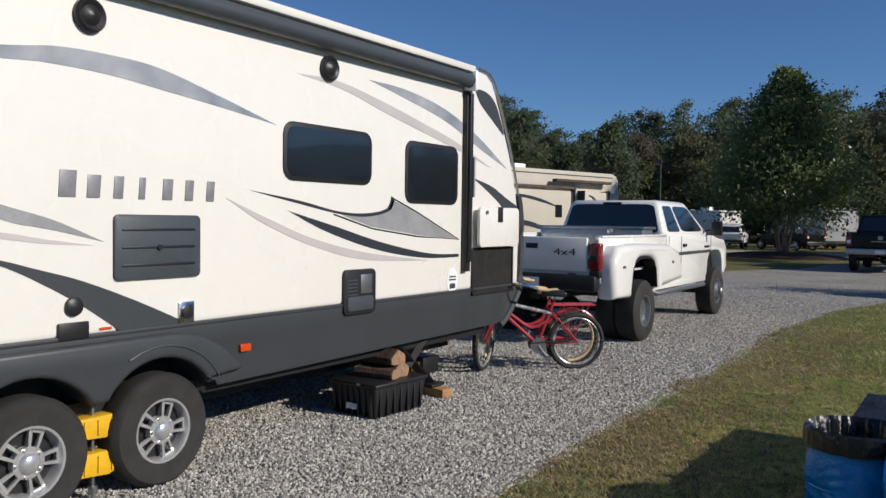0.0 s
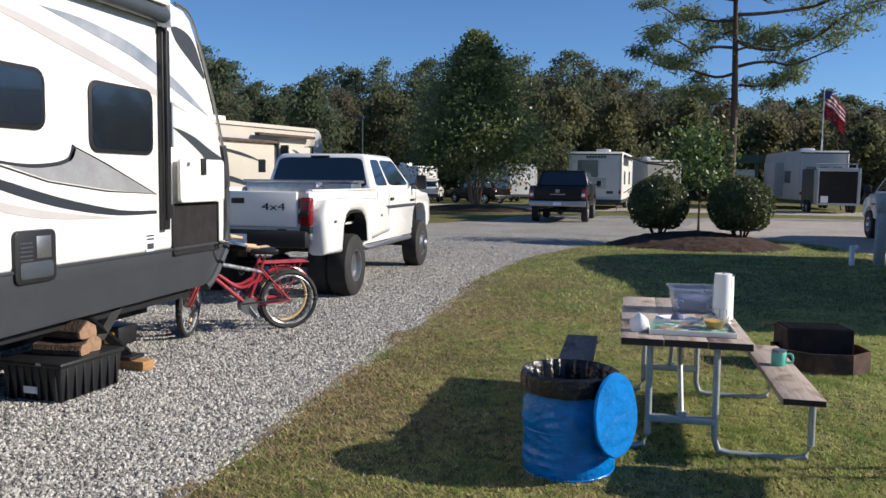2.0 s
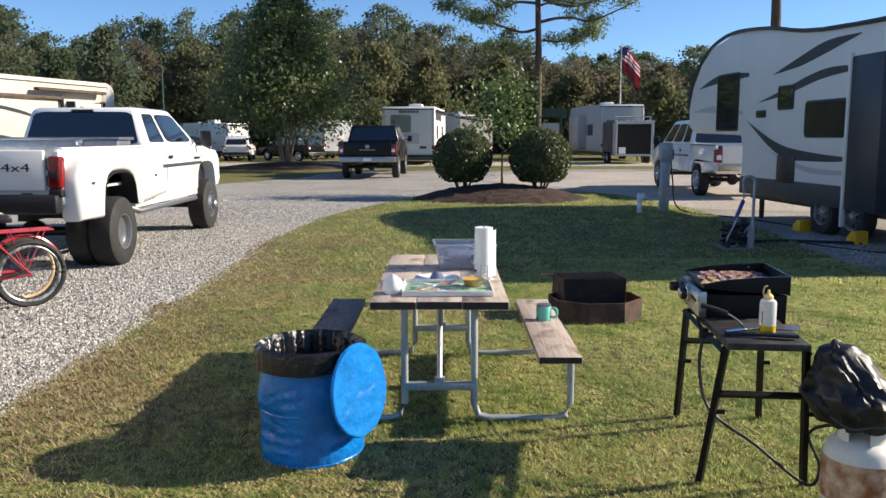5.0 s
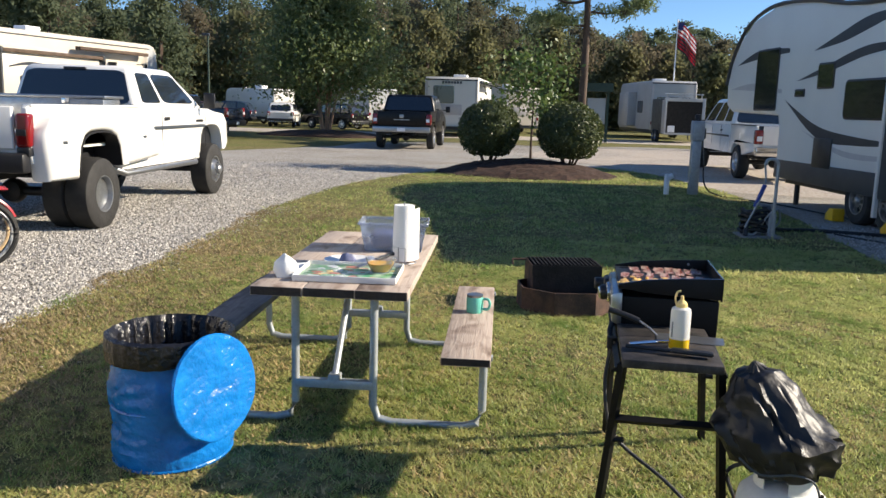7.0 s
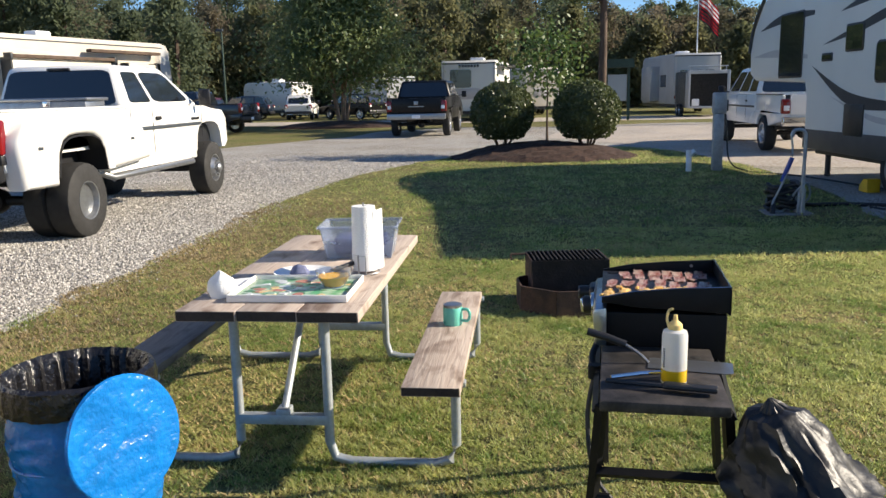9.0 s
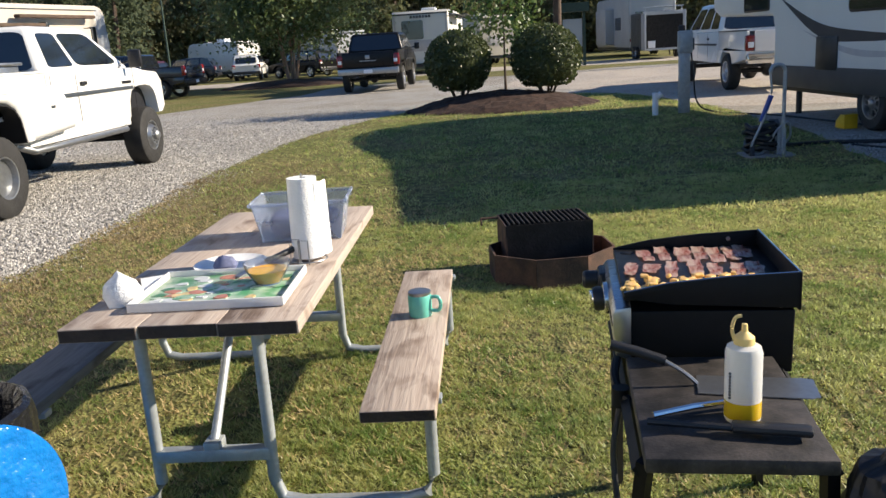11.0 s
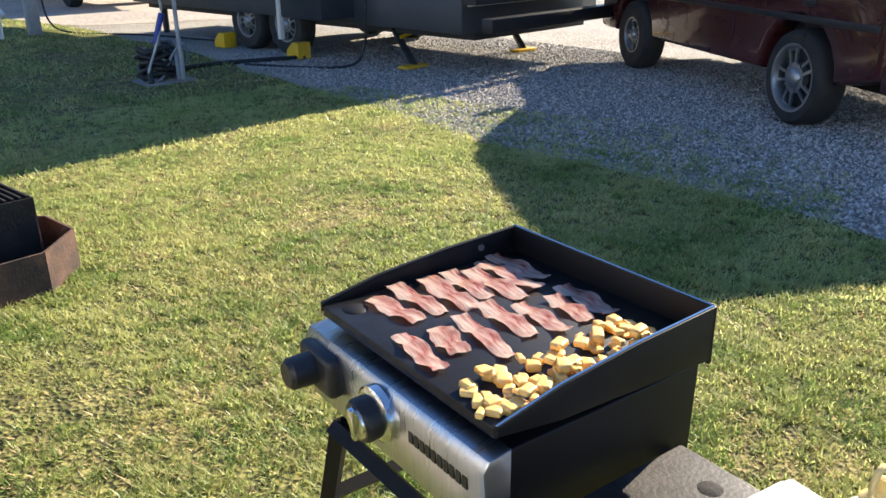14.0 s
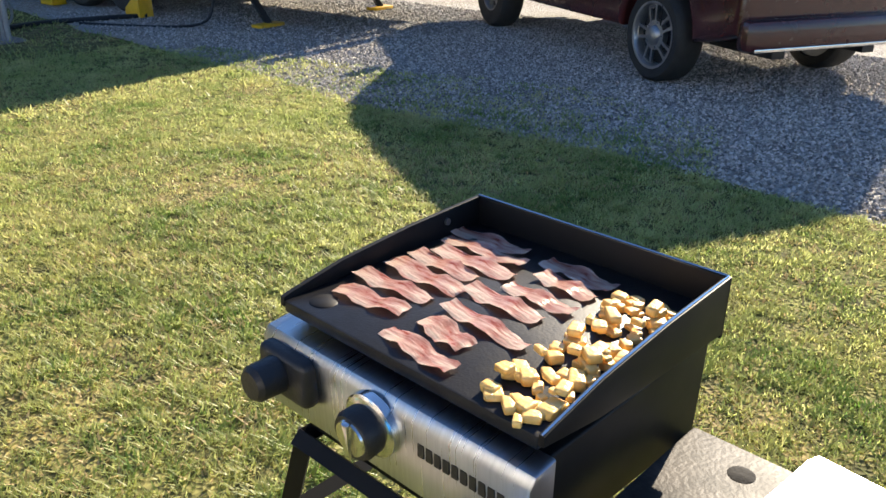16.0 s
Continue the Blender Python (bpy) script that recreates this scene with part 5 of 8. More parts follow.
split_log(pose(-4.58, 0.4, 0.313, 0, 0, 95), 0.07, 0.4, 2, "thinner split firewood log")
split_log(pose(-4.62, 0.52, 0.425, 0, 0, 86), 0.1, 0.42, 3, "dark firewood log on top of the pile")


# ---- bicycles ----
def bicycle(m, paint, label, rack, rim_mat, saddle):
    """It rides towards -y in its own frame; front wheel turned."""
    th = thing("bicycle", label, "bicycle", m, "bicycles by the trailer")
    R = 0.335
    for nm, mm in (("rear_wheel", Matrix.Translation((0, 0.54, R))), ("front_wheel", Matrix.Translation((0, -0.54, R)) @ Matrix.Rotation(radians(60), 4, "Z"))):
        bm = B()
        tube(bm, [(0, math.cos(a) * (R - 0.027), math.sin(a) * (R - 0.027)) for a in [k * math.tau / 40 for k in range(40)]], 0.027, 8, True)
        t = part(nm, moved(bm, mm), "tyre", th)
        bm = B()
        tube(bm, [(0, math.cos(a) * (R - 0.062), math.sin(a) * (R - 0.062)) for a in [k * math.tau / 40 for k in range(40)]], 0.018, 6, True)
        part("rim", moved(bm, mm), rim_mat, t)
        bm = B()
        for k in range(24):
            a = k * math.tau / 24
            tube(bm, [(0.02 * (-1) ** k, 0.02 * math.cos(a + 1), 0.02 * math.sin(a + 1)), (0, (R - 0.07) * math.cos(a), (R - 0.07) * math.sin(a))], 0.0018, 3)
        cyl(bm, (-0.05, 0, 0), (0.05, 0, 0), 0.022, n=12)
        part("spokes", moved(bm, mm), "steel", t)
        if not rack:
            continue
        bm = B()
        arc = [(0, math.cos(a) * (R + 0.012), math.sin(a) * (R + 0.012)) for a in [radians(20 + 8 * k) for k in range(17)]]
        tube(bm, arc, 0.022, 6)
        part("mudguard", moved(bm, mm), paint, th)
    bm = B()
    head, seat, crank, rear = (0, -0.36, 0.82), (0, 0.22, 0.72), (0, 0.08, 0.3), (0, 0.54, R)
    tube(bm, smooth_path([(0, -0.38, 0.76), (0, -0.2, 0.62), (0, 0.0, 0.5), (0, 0.19, 0.58)]), 0.019)
    tube(bm, [(0, -0.37, 0.7), crank], 0.021)
    tube(bm, [(0, 0.26, 0.82), crank], 0.018)
    tube(bm, [(0, -0.34, 0.9), (0, -0.4, 0.66)], 0.022)
    for s in (-1, 1):
        tube(bm, [(s * 0.05, 0.54, R), (s * 0.02, 0.08, 0.3)], 0.011)
        tube(bm, [(s * 0.05, 0.54, R), (s * 0.015, 0.22, 0.7)], 0.009)
    fr = part("bike_frame", bm, paint, th, "curved step-through frame tubes")
    if not rack:
        part("top_tube", tube(B(), [(0, -0.38, 0.8), (0, 0.23, 0.66)], 0.021), "bike_silver", fr, "silver upper tube")
    bm = B()
    for s in (-1, 1):
        tube(bm, smooth_path([(s * 0.04, -0.42, 0.66), (s * 0.055, -0.47, 0.5), (s * 0.05, -0.54, R)]), 0.012)
    part("fork", bm, paint, th)
    bm = B()
    tube(bm, smooth_path([(-0.32, -0.02, 1.0), (-0.3, -0.2, 1.04), (-0.1, -0.33, 1.0), (0, -0.33, 0.97), (0.1, -0.33, 1.0), (0.3, -0.2, 1.04), (0.32, -0.02, 1.0)]), 0.012)
    tube(bm, [(0, -0.33, 0.88), (0, -0.33, 0.98)], 0.014)
    bar = part("handlebar", bm, "chrome", th)
    for s in (-1, 1):
        bm = B()
        cyl(bm, (s * 0.32, -0.03, 1.0), (s * 0.325, 0.1, 0.985), 0.018, n=10)
        part("grip", bm, "cream", bar)
    bm = B()
    b2 = [(0.0, 0.1), (0.035, 0.13), (0.05, 0.22), (0.1, 0.34), (0.09, 0.38), (-0.09, 0.38), (-0.1, 0.34), (-0.05, 0.22), (-0.035, 0.13)]
    prism(bm, b2, "z", 0.86, 0.92, 0.02)
    part("saddle", bm, saddle, th)
    bm = B()
    cyl(bm, (0, 0.25, 0.78), (0, 0.265, 0.87), 0.013)
    part("seat_post", bm, "chrome", th)
    bm = B()
    lathe(bm, [(0.0, -0.004), (0.09, -0.004), (0.09, 0.004), (0.0, 0.004)], 24, (0.06, 0.08, 0.3), "x")
    tube(bm, [(0.07, 0.08, 0.3), (0.08, 0.18, 0.17)], 0.01)
    tube(bm, [(-0.07, 0.08, 0.3), (-0.08, -0.02, 0.43)], 0.01)
    box(bm, 0.07, 0.14, 0.155, 0.16, 0.22, 0.18, 0.006)
    box(bm, -0.16, -0.06, 0.42, -0.07, 0.02, 0.445, 0.006)
    part("crankset", bm, "steel", th)
    bm = B()
    tube(bm, [(0.06, 0.0, 0.33), (0.06, 0.5, 0.36)], 0.02 if rack else 0.011, 8)
    part("chain_guard", bm, paint if rack else "black_plastic", th)
    bm = B()
    tube(bm, [(0.03, 0.16, 0.3), (0.14, 0.2, 0.012)], 0.008)
    part("kickstand", bm, "steel", th)
    if rack:
        bm = B()
        for x in (-0.07, -0.025, 0.025, 0.07):
            tube(bm, [(x, 0.26, 0.74), (x, 0.8, 0.74)], 0.008, 6)
        for y in (0.26, 0.44, 0.62, 0.8):
            tube(bm, [(-0.07, y, 0.74), (0.07, y, 0.74)], 0.008, 6)
        for s in (-1, 1):
            tube(bm, [(s * 0.07, 0.72, 0.74), (s * 0.06, 0.54, R)], 0.007, 6)
            tube(bm, [(s * 0.07, 0.4, 0.74), (s * 0.06, 0.54, R)], 0.007, 6)
        part("luggage_rack", bm, paint, th, "red luggage rack")
    return th


bicycle(pose(-4.42, 3.06, 0.006, 0, 5, -48), "bike_red", "red and silver bicycle on its kickstand on gravel", False, "bike_silver", "black_plastic")
bicycle(pose(-4.56, 3.24, 0.006, 0, 5, -46), "bike_red", "red cruiser bicycle with cream rims and luggage rack on gravel", True, "cream", "cream")

# tool box on the ground behind the jack
tbx = thing("battery_box", "small black box with yellow front on gravel", "box", pose(-5.35, 2.15, 0.008))
part("box_body", box(B(), -0.18, -0.15, 0, 0.18, 0.15, 0.2, 0.015), "black_plastic", tbx)
part("yellow_front", box(B(), 0.02, -0.157, 0.03, 0.13, -0.148, 0.15, 0.003), "yellow", tbx)

# ---- white dually pickup on the drive ----
truck, tbody = vehicle("pickup_truck", "white lifted dual-wheel pickup with chrome wheels on gravel", "pickup truck", pose(-5.3, 4.77, 0.006), "truck_white", dually=True, lift=0.2, step=True, rim="steel", sill=0.76, L=6.55, rear_ax=1.33, front_ax=5.66, cab0=2.85, roof0=2.97, cab1=5.2, roof1=4.42, roof=2.07, hood=1.5, nose=1.4, tyre_w=0.3, tread=34, lamps_low=1.06, lamps_high=1.43)
letters = moved(words("4x4", 0.13, 0.003), Matrix.Translation((0.33, 0.016, 1.26)) @ Matrix.Rotation(radians(90), 4, "X") @ Matrix.Scale(1.7, 4, (1, 0, 0)))
part("badge", letters, "black_plastic", tbody, "dark 4x4 lettering")
part("small_badge", box(B(), 0.55, 0.014, 0.99, 0.67, 0.02, 1.02), "grey_plastic", tbody)
part("maker_badge", box(B(), -0.68, 0.014, 1.04, -0.32, 0.02, 1.09), "black_plastic", tbody)
part("side_badge", box(B(), 0.985, 4.95, 1.27, 0.998, 5.25, 1.31), "black_plastic", tbody)
part("brake_lamp", box(B(), -0.16, 2.92, 2.01, 0.16, 2.96, 2.045, 0.008), "black_plastic", tbody)
toolb = thing("truck_toolbox", "silver diamond-plate tool box across the pickup bed", "tool box", pose(-5.3, 7.02, 1.56))
part("chest", box(B(), -0.86, -0.24, -0.2, 0.86, 0.24, 0.05, 0.01), "steel", toolb)
part("lid", box(B(), -0.9, -0.27, 0.05, 0.9, 0.27, 0.09, 0.012), "steel", toolb)
part("chest_latch", box(B(), 0.3, -0.255, -0.02, 0.4, -0.238, 0.06, 0.004), "chrome", toolb)


# ---- picnic table ----
table = thing("picnic_table", "weathered wooden picnic table with galvanized pipe legs on grass", "picnic table")


def plank(name, parent, x0, x1, y0, y1, z, t, material, label=""):
    bm = B()
    box(bm, x0, y0, z - t, x1, y1, z, 0.004, 2)
    for v in bm.verts:
        v.co += noise.noise_vector(v.co * 5) * 0.003
    p = part(name, bm, material, parent, label)
    for yy, s in ((y0, -1), (y1, 1)):
        bm = B()
        box(bm, x0 + 0.004, min(yy, yy + s * 0.003), z - t + 0.004, x1 - 0.004, max(yy, yy + s * 0.003), z - 0.003)
        part("end_grain", bm, "wood_edge", p, "dark end grain of the plank")
    return p


for i in range(3):
    x = -0.38 + 0.255 * i
    plank("tabletop_plank", table, x, x + 0.2538, 0.0 + 0.008 * (i == 1), 1.83, 0.75, 0.046, "wood_top")
plank("bench_plank", table, 0.55, 0.79, -0.02, 1.6, 0.445, 0.04, "wood_top")
# left bench: shadow of the tabletop is in its wood colour
plank("bench_plank", table, -0.81, -0.57, -0.02, 1.62, 0.445, 0.04, "wood_shaded")
for y in (0.17, 1.62):
    for s in (-1, 1):
        bm = B()
        pts = [(s * 0.2, y, 0.7), (s * 0.2, y, 0.12), (s * 0.225, y, 0.05), (s * 0.3, y, 0.03), (s * 0.66, y, 0.03), (s * 0.73, y, 0.05), (s * 0.755, y, 0.12), (s * 0.755, y, 0.4)]
        tube(bm, pts, 0.021, 12)
        part("leg_pipe", bm, "galv", table, "bent grey pipe leg")
    bm = B()
    box(bm, -0.34, y - 0.025, 0.68, 0.34, y + 0.025, 0.71, 0.004)
    part("cross_bar", bm, "galv", table)
    part("low_bar", box(B(), -0.2, y - 0.022, 0.2, 0.2, y + 0.022, 0.245, 0.005), "galv", table)
    for s in (-1, 1):
        bm = B()
        box(bm, s * 0.68 - 0.12, y - 0.025, 0.385, s * 0.68 + 0.12, y + 0.025, 0.407, 0.003)
        part("bench_bracket", bm, "galv", table)
    bm = B()
    tube(bm, [(0.0, y, 0.24), (0.0, y + (0.46 if y < 1 else -0.46), 0.7)], 0.017, 10)
    box(bm, -0.03, y - 0.02, 0.225, 0.03, y + 0.05, 0.27, 0.006)
    part("brace", bm, "galv", table)


def crumple(bm, amp, scale, seed=0):
    for v in bm.verts:
        v.co += noise.noise_vector(v.co * scale + Vector((seed, 0, 0))) * amp
    return bm


# paper towel roll on a wire stand
tow = thing("paper_towel_roll", "white paper towel roll on a wire stand on the table", "paper towel", pose(0.275, 0.72, 0.752))
bm = B()
lathe(bm, [(0.02, 0.02), (0.06, 0.02), (0.062, 0.1), (0.056, 0.33), (0.02, 0.33), (0.02, 0.02)], 32)
roll = part("roll", bm, "paper", tow)
bm = B()
pts = [(0.061 * math.cos(radians(a)), 0.061 * math.sin(radians(a))) for a in (-30, -10, 10)] + [(0.07, 0.02), (0.076, 0.04), (0.08, 0.065)]
prism(bm, pts + [(x - 0.003, y + 0.001) for x, y in pts[::-1]], "z", 0.02, 0.31)
part("loose_sheet", crumple(bm, 0.003, 14), "paper", roll)
bm = B()
tube(bm, [(0.07 * math.cos(a), 0.07 * math.sin(a), 0.008) for a in [k * math.tau / 20 for k in range(20)]], 0.003, 6, True)
cyl(bm, (0, 0, 0.005), (0, 0, 0.345), 0.004, n=8)
for q in ((-0.06, -0.05), (-0.02, -0.08)):
    tube(bm, [(q[0], q[1], 0.006), (q[0], q[1], 0.1), (q[0] + 0.04, q[1] - 0.01, 0.1), (q[0] + 0.04, q[1] - 0.01, 0.006)], 0.0025, 6)
part("wire_stand", bm, "steel", tow)

# clear storage box
cbx = thing("storage_box", "clear plastic storage box with dark contents on the table", "storage box", pose(0.16, 1.2, 0.752, 0, 0, 4))
bm = B()
a, b, t = (0.17, 0.12), (0.2, 0.15), 0.17
for s, q in enumerate((((-1, -1), (1, -1)), ((1, -1), (1, 1)), ((1, 1), (-1, 1)), ((-1, 1), (-1, -1)))):
    vs = [bm.verts.new((q[0][0] * a[0], q[0][1] * a[1], 0)), bm.verts.new((q[1][0] * a[0], q[1][1] * a[1], 0)), bm.verts.new((q[1][0] * b[0], q[1][1] * b[1], t)), bm.verts.new((q[0][0] * b[0], q[0][1] * b[1], t))]
    bm.faces.new(vs)
bmesh.ops.remove_doubles(bm, verts=list(bm.verts), dist=0.001)
bmesh.ops.solidify(bm, geom=list(bm.faces), thickness=0.004)
tubb = part("tub", bm, "clear_bin", cbx, "translucent wall")
bm = B()
tube(bm, [(x * (b[0] + 0.008), y * (b[1] + 0.008), t) for x, y in ((-1, -1), (1, -1), (1, 1), (-1, 1))], 0.009, 6, True)
part("rim", bm, "clear_bin", tubb)
part("base", box(B(), -a[0], -a[1], 0, a[0], a[1], 0.006), "clear_bin", tubb)
solo("folded_cloth", crumple(box(B(), -0.14, -0.1, 0.0, 0.15, 0.1, 0.1, 0.03, 3), 0.008, 12), "blue_cloth", "dark blue folded cloth inside the clear box", "cloth", pose(0.16, 1.2, 0.762, 0, 0, 4))

# tray with food wrappings
tray = thing("serving_tray", "white rectangular tray with green and red printed film", "tray", pose(0.045, 0.34, 0.752, 0, 0, 1))
part("tray_base", box(B(), -0.25, -0.19, 0.004, 0.25, 0.19, 0.012, 0.003), "tray_film", tray)
for q in ((-0.26, -0.2, 0.26, -0.193), (-0.26, 0.193, 0.26, 0.2), (-0.26, -0.193, -0.253, 0.193), (0.253, -0.193, 0.26, 0.193)):
    part("tray_wall", box(B(), q[0], q[1], 0.0, q[2], q[3], 0.032, 0.003), "tray_wall", tray)
rng = random.Random(11)
for k in range(56):
    bm = B()
    cx, cy, r = rng.uniform(-0.21, 0.21), rng.uniform(-0.16, 0.14), rng.uniform(0.014, 0.04)
    prism(bm, [(cx + r * rng.uniform(0.6, 1.3) * math.cos(t * math.tau / 7), cy + r * rng.uniform(0.5, 1.1) * math.sin(t * math.tau / 7)) for t in range(7)], "z", 0.012, 0.0128 + 0.00006 * k)
    part("film_patch", bm, rng.choice(["tray_green", "tray_green", "tray_film", "tray_leaf", "tray_red", "tray_rim", "tray_rim", "tray_rim", "tray_yellow"]), tray, flat=True)
solo("crumpled_paper", crumple(lathe(B(), [(0.0, 0.0), (0.05, 0.0), (0.065, 0.03), (0.05, 0.075), (0.02, 0.1), (0.0, 0.11)], 14), 0.016, 22), "paper", "crumpled white paper towel beside the tray", "paper", pose(-0.27, 0.25, 0.753))
plate = thing("paper_plate", "white paper plate with a knife and blue wrap on it", "plate", pose(-0.02, 0.66, 0.752))
part("plate_dish", lathe(B(), [(0.0, 0.006), (0.1, 0.006), (0.135, 0.022), (0.14, 0.024), (0.137, 0.018), (0.1, 0.0), (0.0, 0.0)], 32), "paper", plate)
solo("crumpled_wrap", crumple(lathe(B(), [(0.0, 0.0), (0.035, 0.0), (0.045, 0.025), (0.03, 0.05), (0.0, 0.058)], 12), 0.01, 30), "blue_cloth", "crumpled blue plastic wrap on the plate", "wrap", pose(-0.02, 0.59, 0.76))
solo("paper_sheet", crumple(box(B(), -0.12, -0.1, 0.0, 0.12, 0.1, 0.004), 0.006, 9), "paper", "white paper sheet lying on the table", "paper", pose(-0.18, 0.5, 0.757, 0, 0, 25))
kn = thing("kitchen_knife", "kitchen knife with black handle across the tray", "knife", pose(0.13, 0.56, 0.785, 0, -8, 55))
part("handle", box(B(), 0.02, -0.014, -0.008, 0.17, 0.014, 0.012, 0.006), "black_plastic", kn)
part("blade", prism(B(), [(0.02, -0.014), (0.02, 0.016), (-0.1, 0.02), (-0.12, 0.012), (-0.12, -0.014)], "z", 0.0, 0.003), "steel", kn)
bowl = thing("glass_bowl", "small glass bowl of beaten orange egg on the tray", "bowl", pose(0.2, 0.38, 0.767))
part("bowl_wall", lathe(B(), [(0.0, 0.0), (0.045, 0.0), (0.075, 0.05), (0.082, 0.075), (0.079, 0.075), (0.071, 0.05), (0.043, 0.005), (0.0, 0.005)], 28), "glass", bowl)
part("egg_mix", lathe(B(), [(0.0, 0.007), (0.043, 0.007), (0.069, 0.049), (0.0, 0.05)], 24), "egg", bowl)

# mug on the bench
mug = thing("camping_mug", "mint green insulated mug with handle and clear lid on bench", "mug", pose(0.68, 0.9, 0.446, 0, 0, -12))
part("cup", lathe(B(), [(0.0, 0.0), (0.046, 0.0), (0.049, 0.01), (0.05, 0.085), (0.047, 0.092), (0.0, 0.092)], 28), "mint", mug)
part("rim", lathe(B(), [(0.0, 0.09), (0.046, 0.09), (0.048, 0.105), (0.042, 0.108), (0.0, 0.106)], 28), "steel", mug)
part("handle", tube(B(), smooth_path([(0.045, 0, 0.08), (0.075, 0, 0.082), (0.088, 0, 0.065), (0.088, 0, 0.04), (0.075, 0, 0.022), (0.046, 0, 0.024)]), 0.008, 8), "mint", mug)

# ---- pop-up bin ----
pbin = thing("popup_bin", "blue pop-up tarpaulin bin with black liner and hanging lid", "bin", pose(-0.66, -0.28, 0.014))
bm = B()
prof = [(0.0, 0.0), (0.255, 0.0)] + [(0.26 + 0.006 * math.sin(z * 24), z) for z in [0.012 + 0.0133 * k for k in range(41)]]
lathe(bm, prof, 96, caps=False)
for v in bm.verts:
    if v.co.z > 0.008:
        a = math.atan2(v.co.y, v.co.x)
        rad = Vector((v.co.x, v.co.y, 0)).normalized()
        fade = min(1, v.co.z * 12) * min(1, max(0.0, (0.5 - v.co.z) * 9))
        crease = abs(noise.noise(Vector((a * 2.2 + 7, v.co.z * 16, 1)))) + 0.6 * abs(noise.noise(Vector((a * 5 + v.co.z * 14, v.co.z * 22 - a * 3, 4))))
        v.co += (rad * (0.01 - 0.02 * crease) + noise.noise_vector(v.co * 5) * 0.012) * fade
part("bin_wall", bm, "tarp_blue", pbin)
for z in (0.013, 0.27, 0.535):
    bm = B()
    tube(bm, [(0.262 * math.cos(a), 0.262 * math.sin(a), z + 0.012 * math.sin(a + 1)) for a in [k * math.tau / 40 for k in range(40)]], 0.007, 6, True)
    part("hoop", bm, "tarp_blue", pbin)
bm = B()
lathe(bm, [(0.225, 0.12), (0.235, 0.4), (0.24, 0.56), (0.262, 0.588), (0.282, 0.578), (0.287, 0.53), (0.284, 0.475)], 120, caps=False)
for v in bm.verts:
    a = math.atan2(v.co.y, v.co.x)
    inner = v.co.xy.length < 0.25
    w = (0.007 if inner else 0.0025) * math.sin(23 * a + 5 * noise.noise(v.co * 3)) + (0.005 if inner else 0.002) * math.sin(41 * a)
    rad = Vector((v.co.x, v.co.y, 0)).normalized()
    v.co += rad * w + noise.noise_vector(v.co * 12) * 0.004
    if v.co.z < 0.5 and v.co.xy.length > 0.262:
        v.co.z += 0.02 * noise.noise(Vector((a * 3, 0, 0)))
part("bin_liner", bm, "bag_black", pbin, "black crinkled bin liner folded over rim")
bm = B()
lathe(bm, [(0.0, 0.006)] + [(0.018 * k, 0.007) for k in range(1, 12)] + [(0.216, 0.012), (0.228, 0.01), (0.232, 0.0), (0.225, -0.008), (0.0, -0.008)], 72)
for v in bm.verts:
    if v.co.z > 0 and v.co.xy.length < 0.212:
        v.co.z += 0.01 * abs(noise.noise(v.co * 11)) - 0.006 * abs(noise.noise(Vector((v.co.x * 34, v.co.y * 12, 5))))
crumple(bm, 0.008, 7)
moved(bm, Matrix.Translation((0.268, -0.185, 0.385)) @ Matrix.Rotation(radians(-22), 4, "Z") @ Matrix.Rotation(radians(83), 4, "Y") @ Matrix.Rotation(radians(6), 4, "X"))
lid = part("bin_lid", bm, "tarp_blue", pbin, "round blue lid hanging from rim")
bm = B()
tube(bm, [(0.228 * math.cos(a), 0.228 * math.sin(a), 0) for a in [k * math.tau / 40 for k in range(40)]], 0.006, 6, True)
moved(bm, Matrix.Translation((0.268, -0.185, 0.385)) @ Matrix.Rotation(radians(-22), 4, "Z") @ Matrix.Rotation(radians(83), 4, "Y") @ Matrix.Rotation(radians(6), 4, "X"))
part("zip_edge", bm, "tarp_blue", lid)

# ---- griddle on its stand ----
GM = pose(1.535, -0.225, 0, 0, 0, -5.5)
grid_ob = thing("gas_griddle", "black flat-top gas griddle with steel front panel on stand", "griddle", GM)
bm = B()
box(bm, -0.207, -0.22, 0.902, 0.203, 0.22, 0.92, 0.003)
plate = part("cooking_plate", bm, "griddle", grid_ob, "oiled black steel plate")
side = [(-0.207, 0.91), (-0.207, 0.924), (-0.19, 0.928), (-0.1, 0.946), (0.04, 0.96), (0.205, 0.968), (0.205, 0.88), (-0.1, 0.894)]
for y0, y1 in ((-0.228, -0.22), (0.22, 0.228)):
    part("side_wall", prism(B(), side, "y", y0, y1, 0.001), "griddle_black", plate)
part("back_wall", box(B(), 0.2, -0.228, 0.875, 0.207, 0.228, 0.968, 0.001), "griddle_black", plate)
# thin chrome line that puts the edge highlight onto the wall tops
part("rim_shine", tube(B(), [(-0.207, -0.224, 0.925), (-0.1, -0.224, 0.947), (0.04, -0.224, 0.961), (0.204, -0.224, 0.969), (0.204, 0.224, 0.969)], 0.002, 4), "chrome", plate, "bright worn edge of the walls, its shine set as a chrome line")
# dark disc on the plate paints the depth of the grease hole
bm = B()
lathe(bm, [(0.0, 0.9215), (0.019, 0.9215), (0.021, 0.92)], 20, (-0.17, 0.178, 0))
part("grease_hole_disc", bm, "griddle_black", plate)
part("bolt", cyl(B(), (0.12, 0.216, 0.945), (0.12, 0.221, 0.945), 0.006, n=10), "steel", plate)
bm = B()
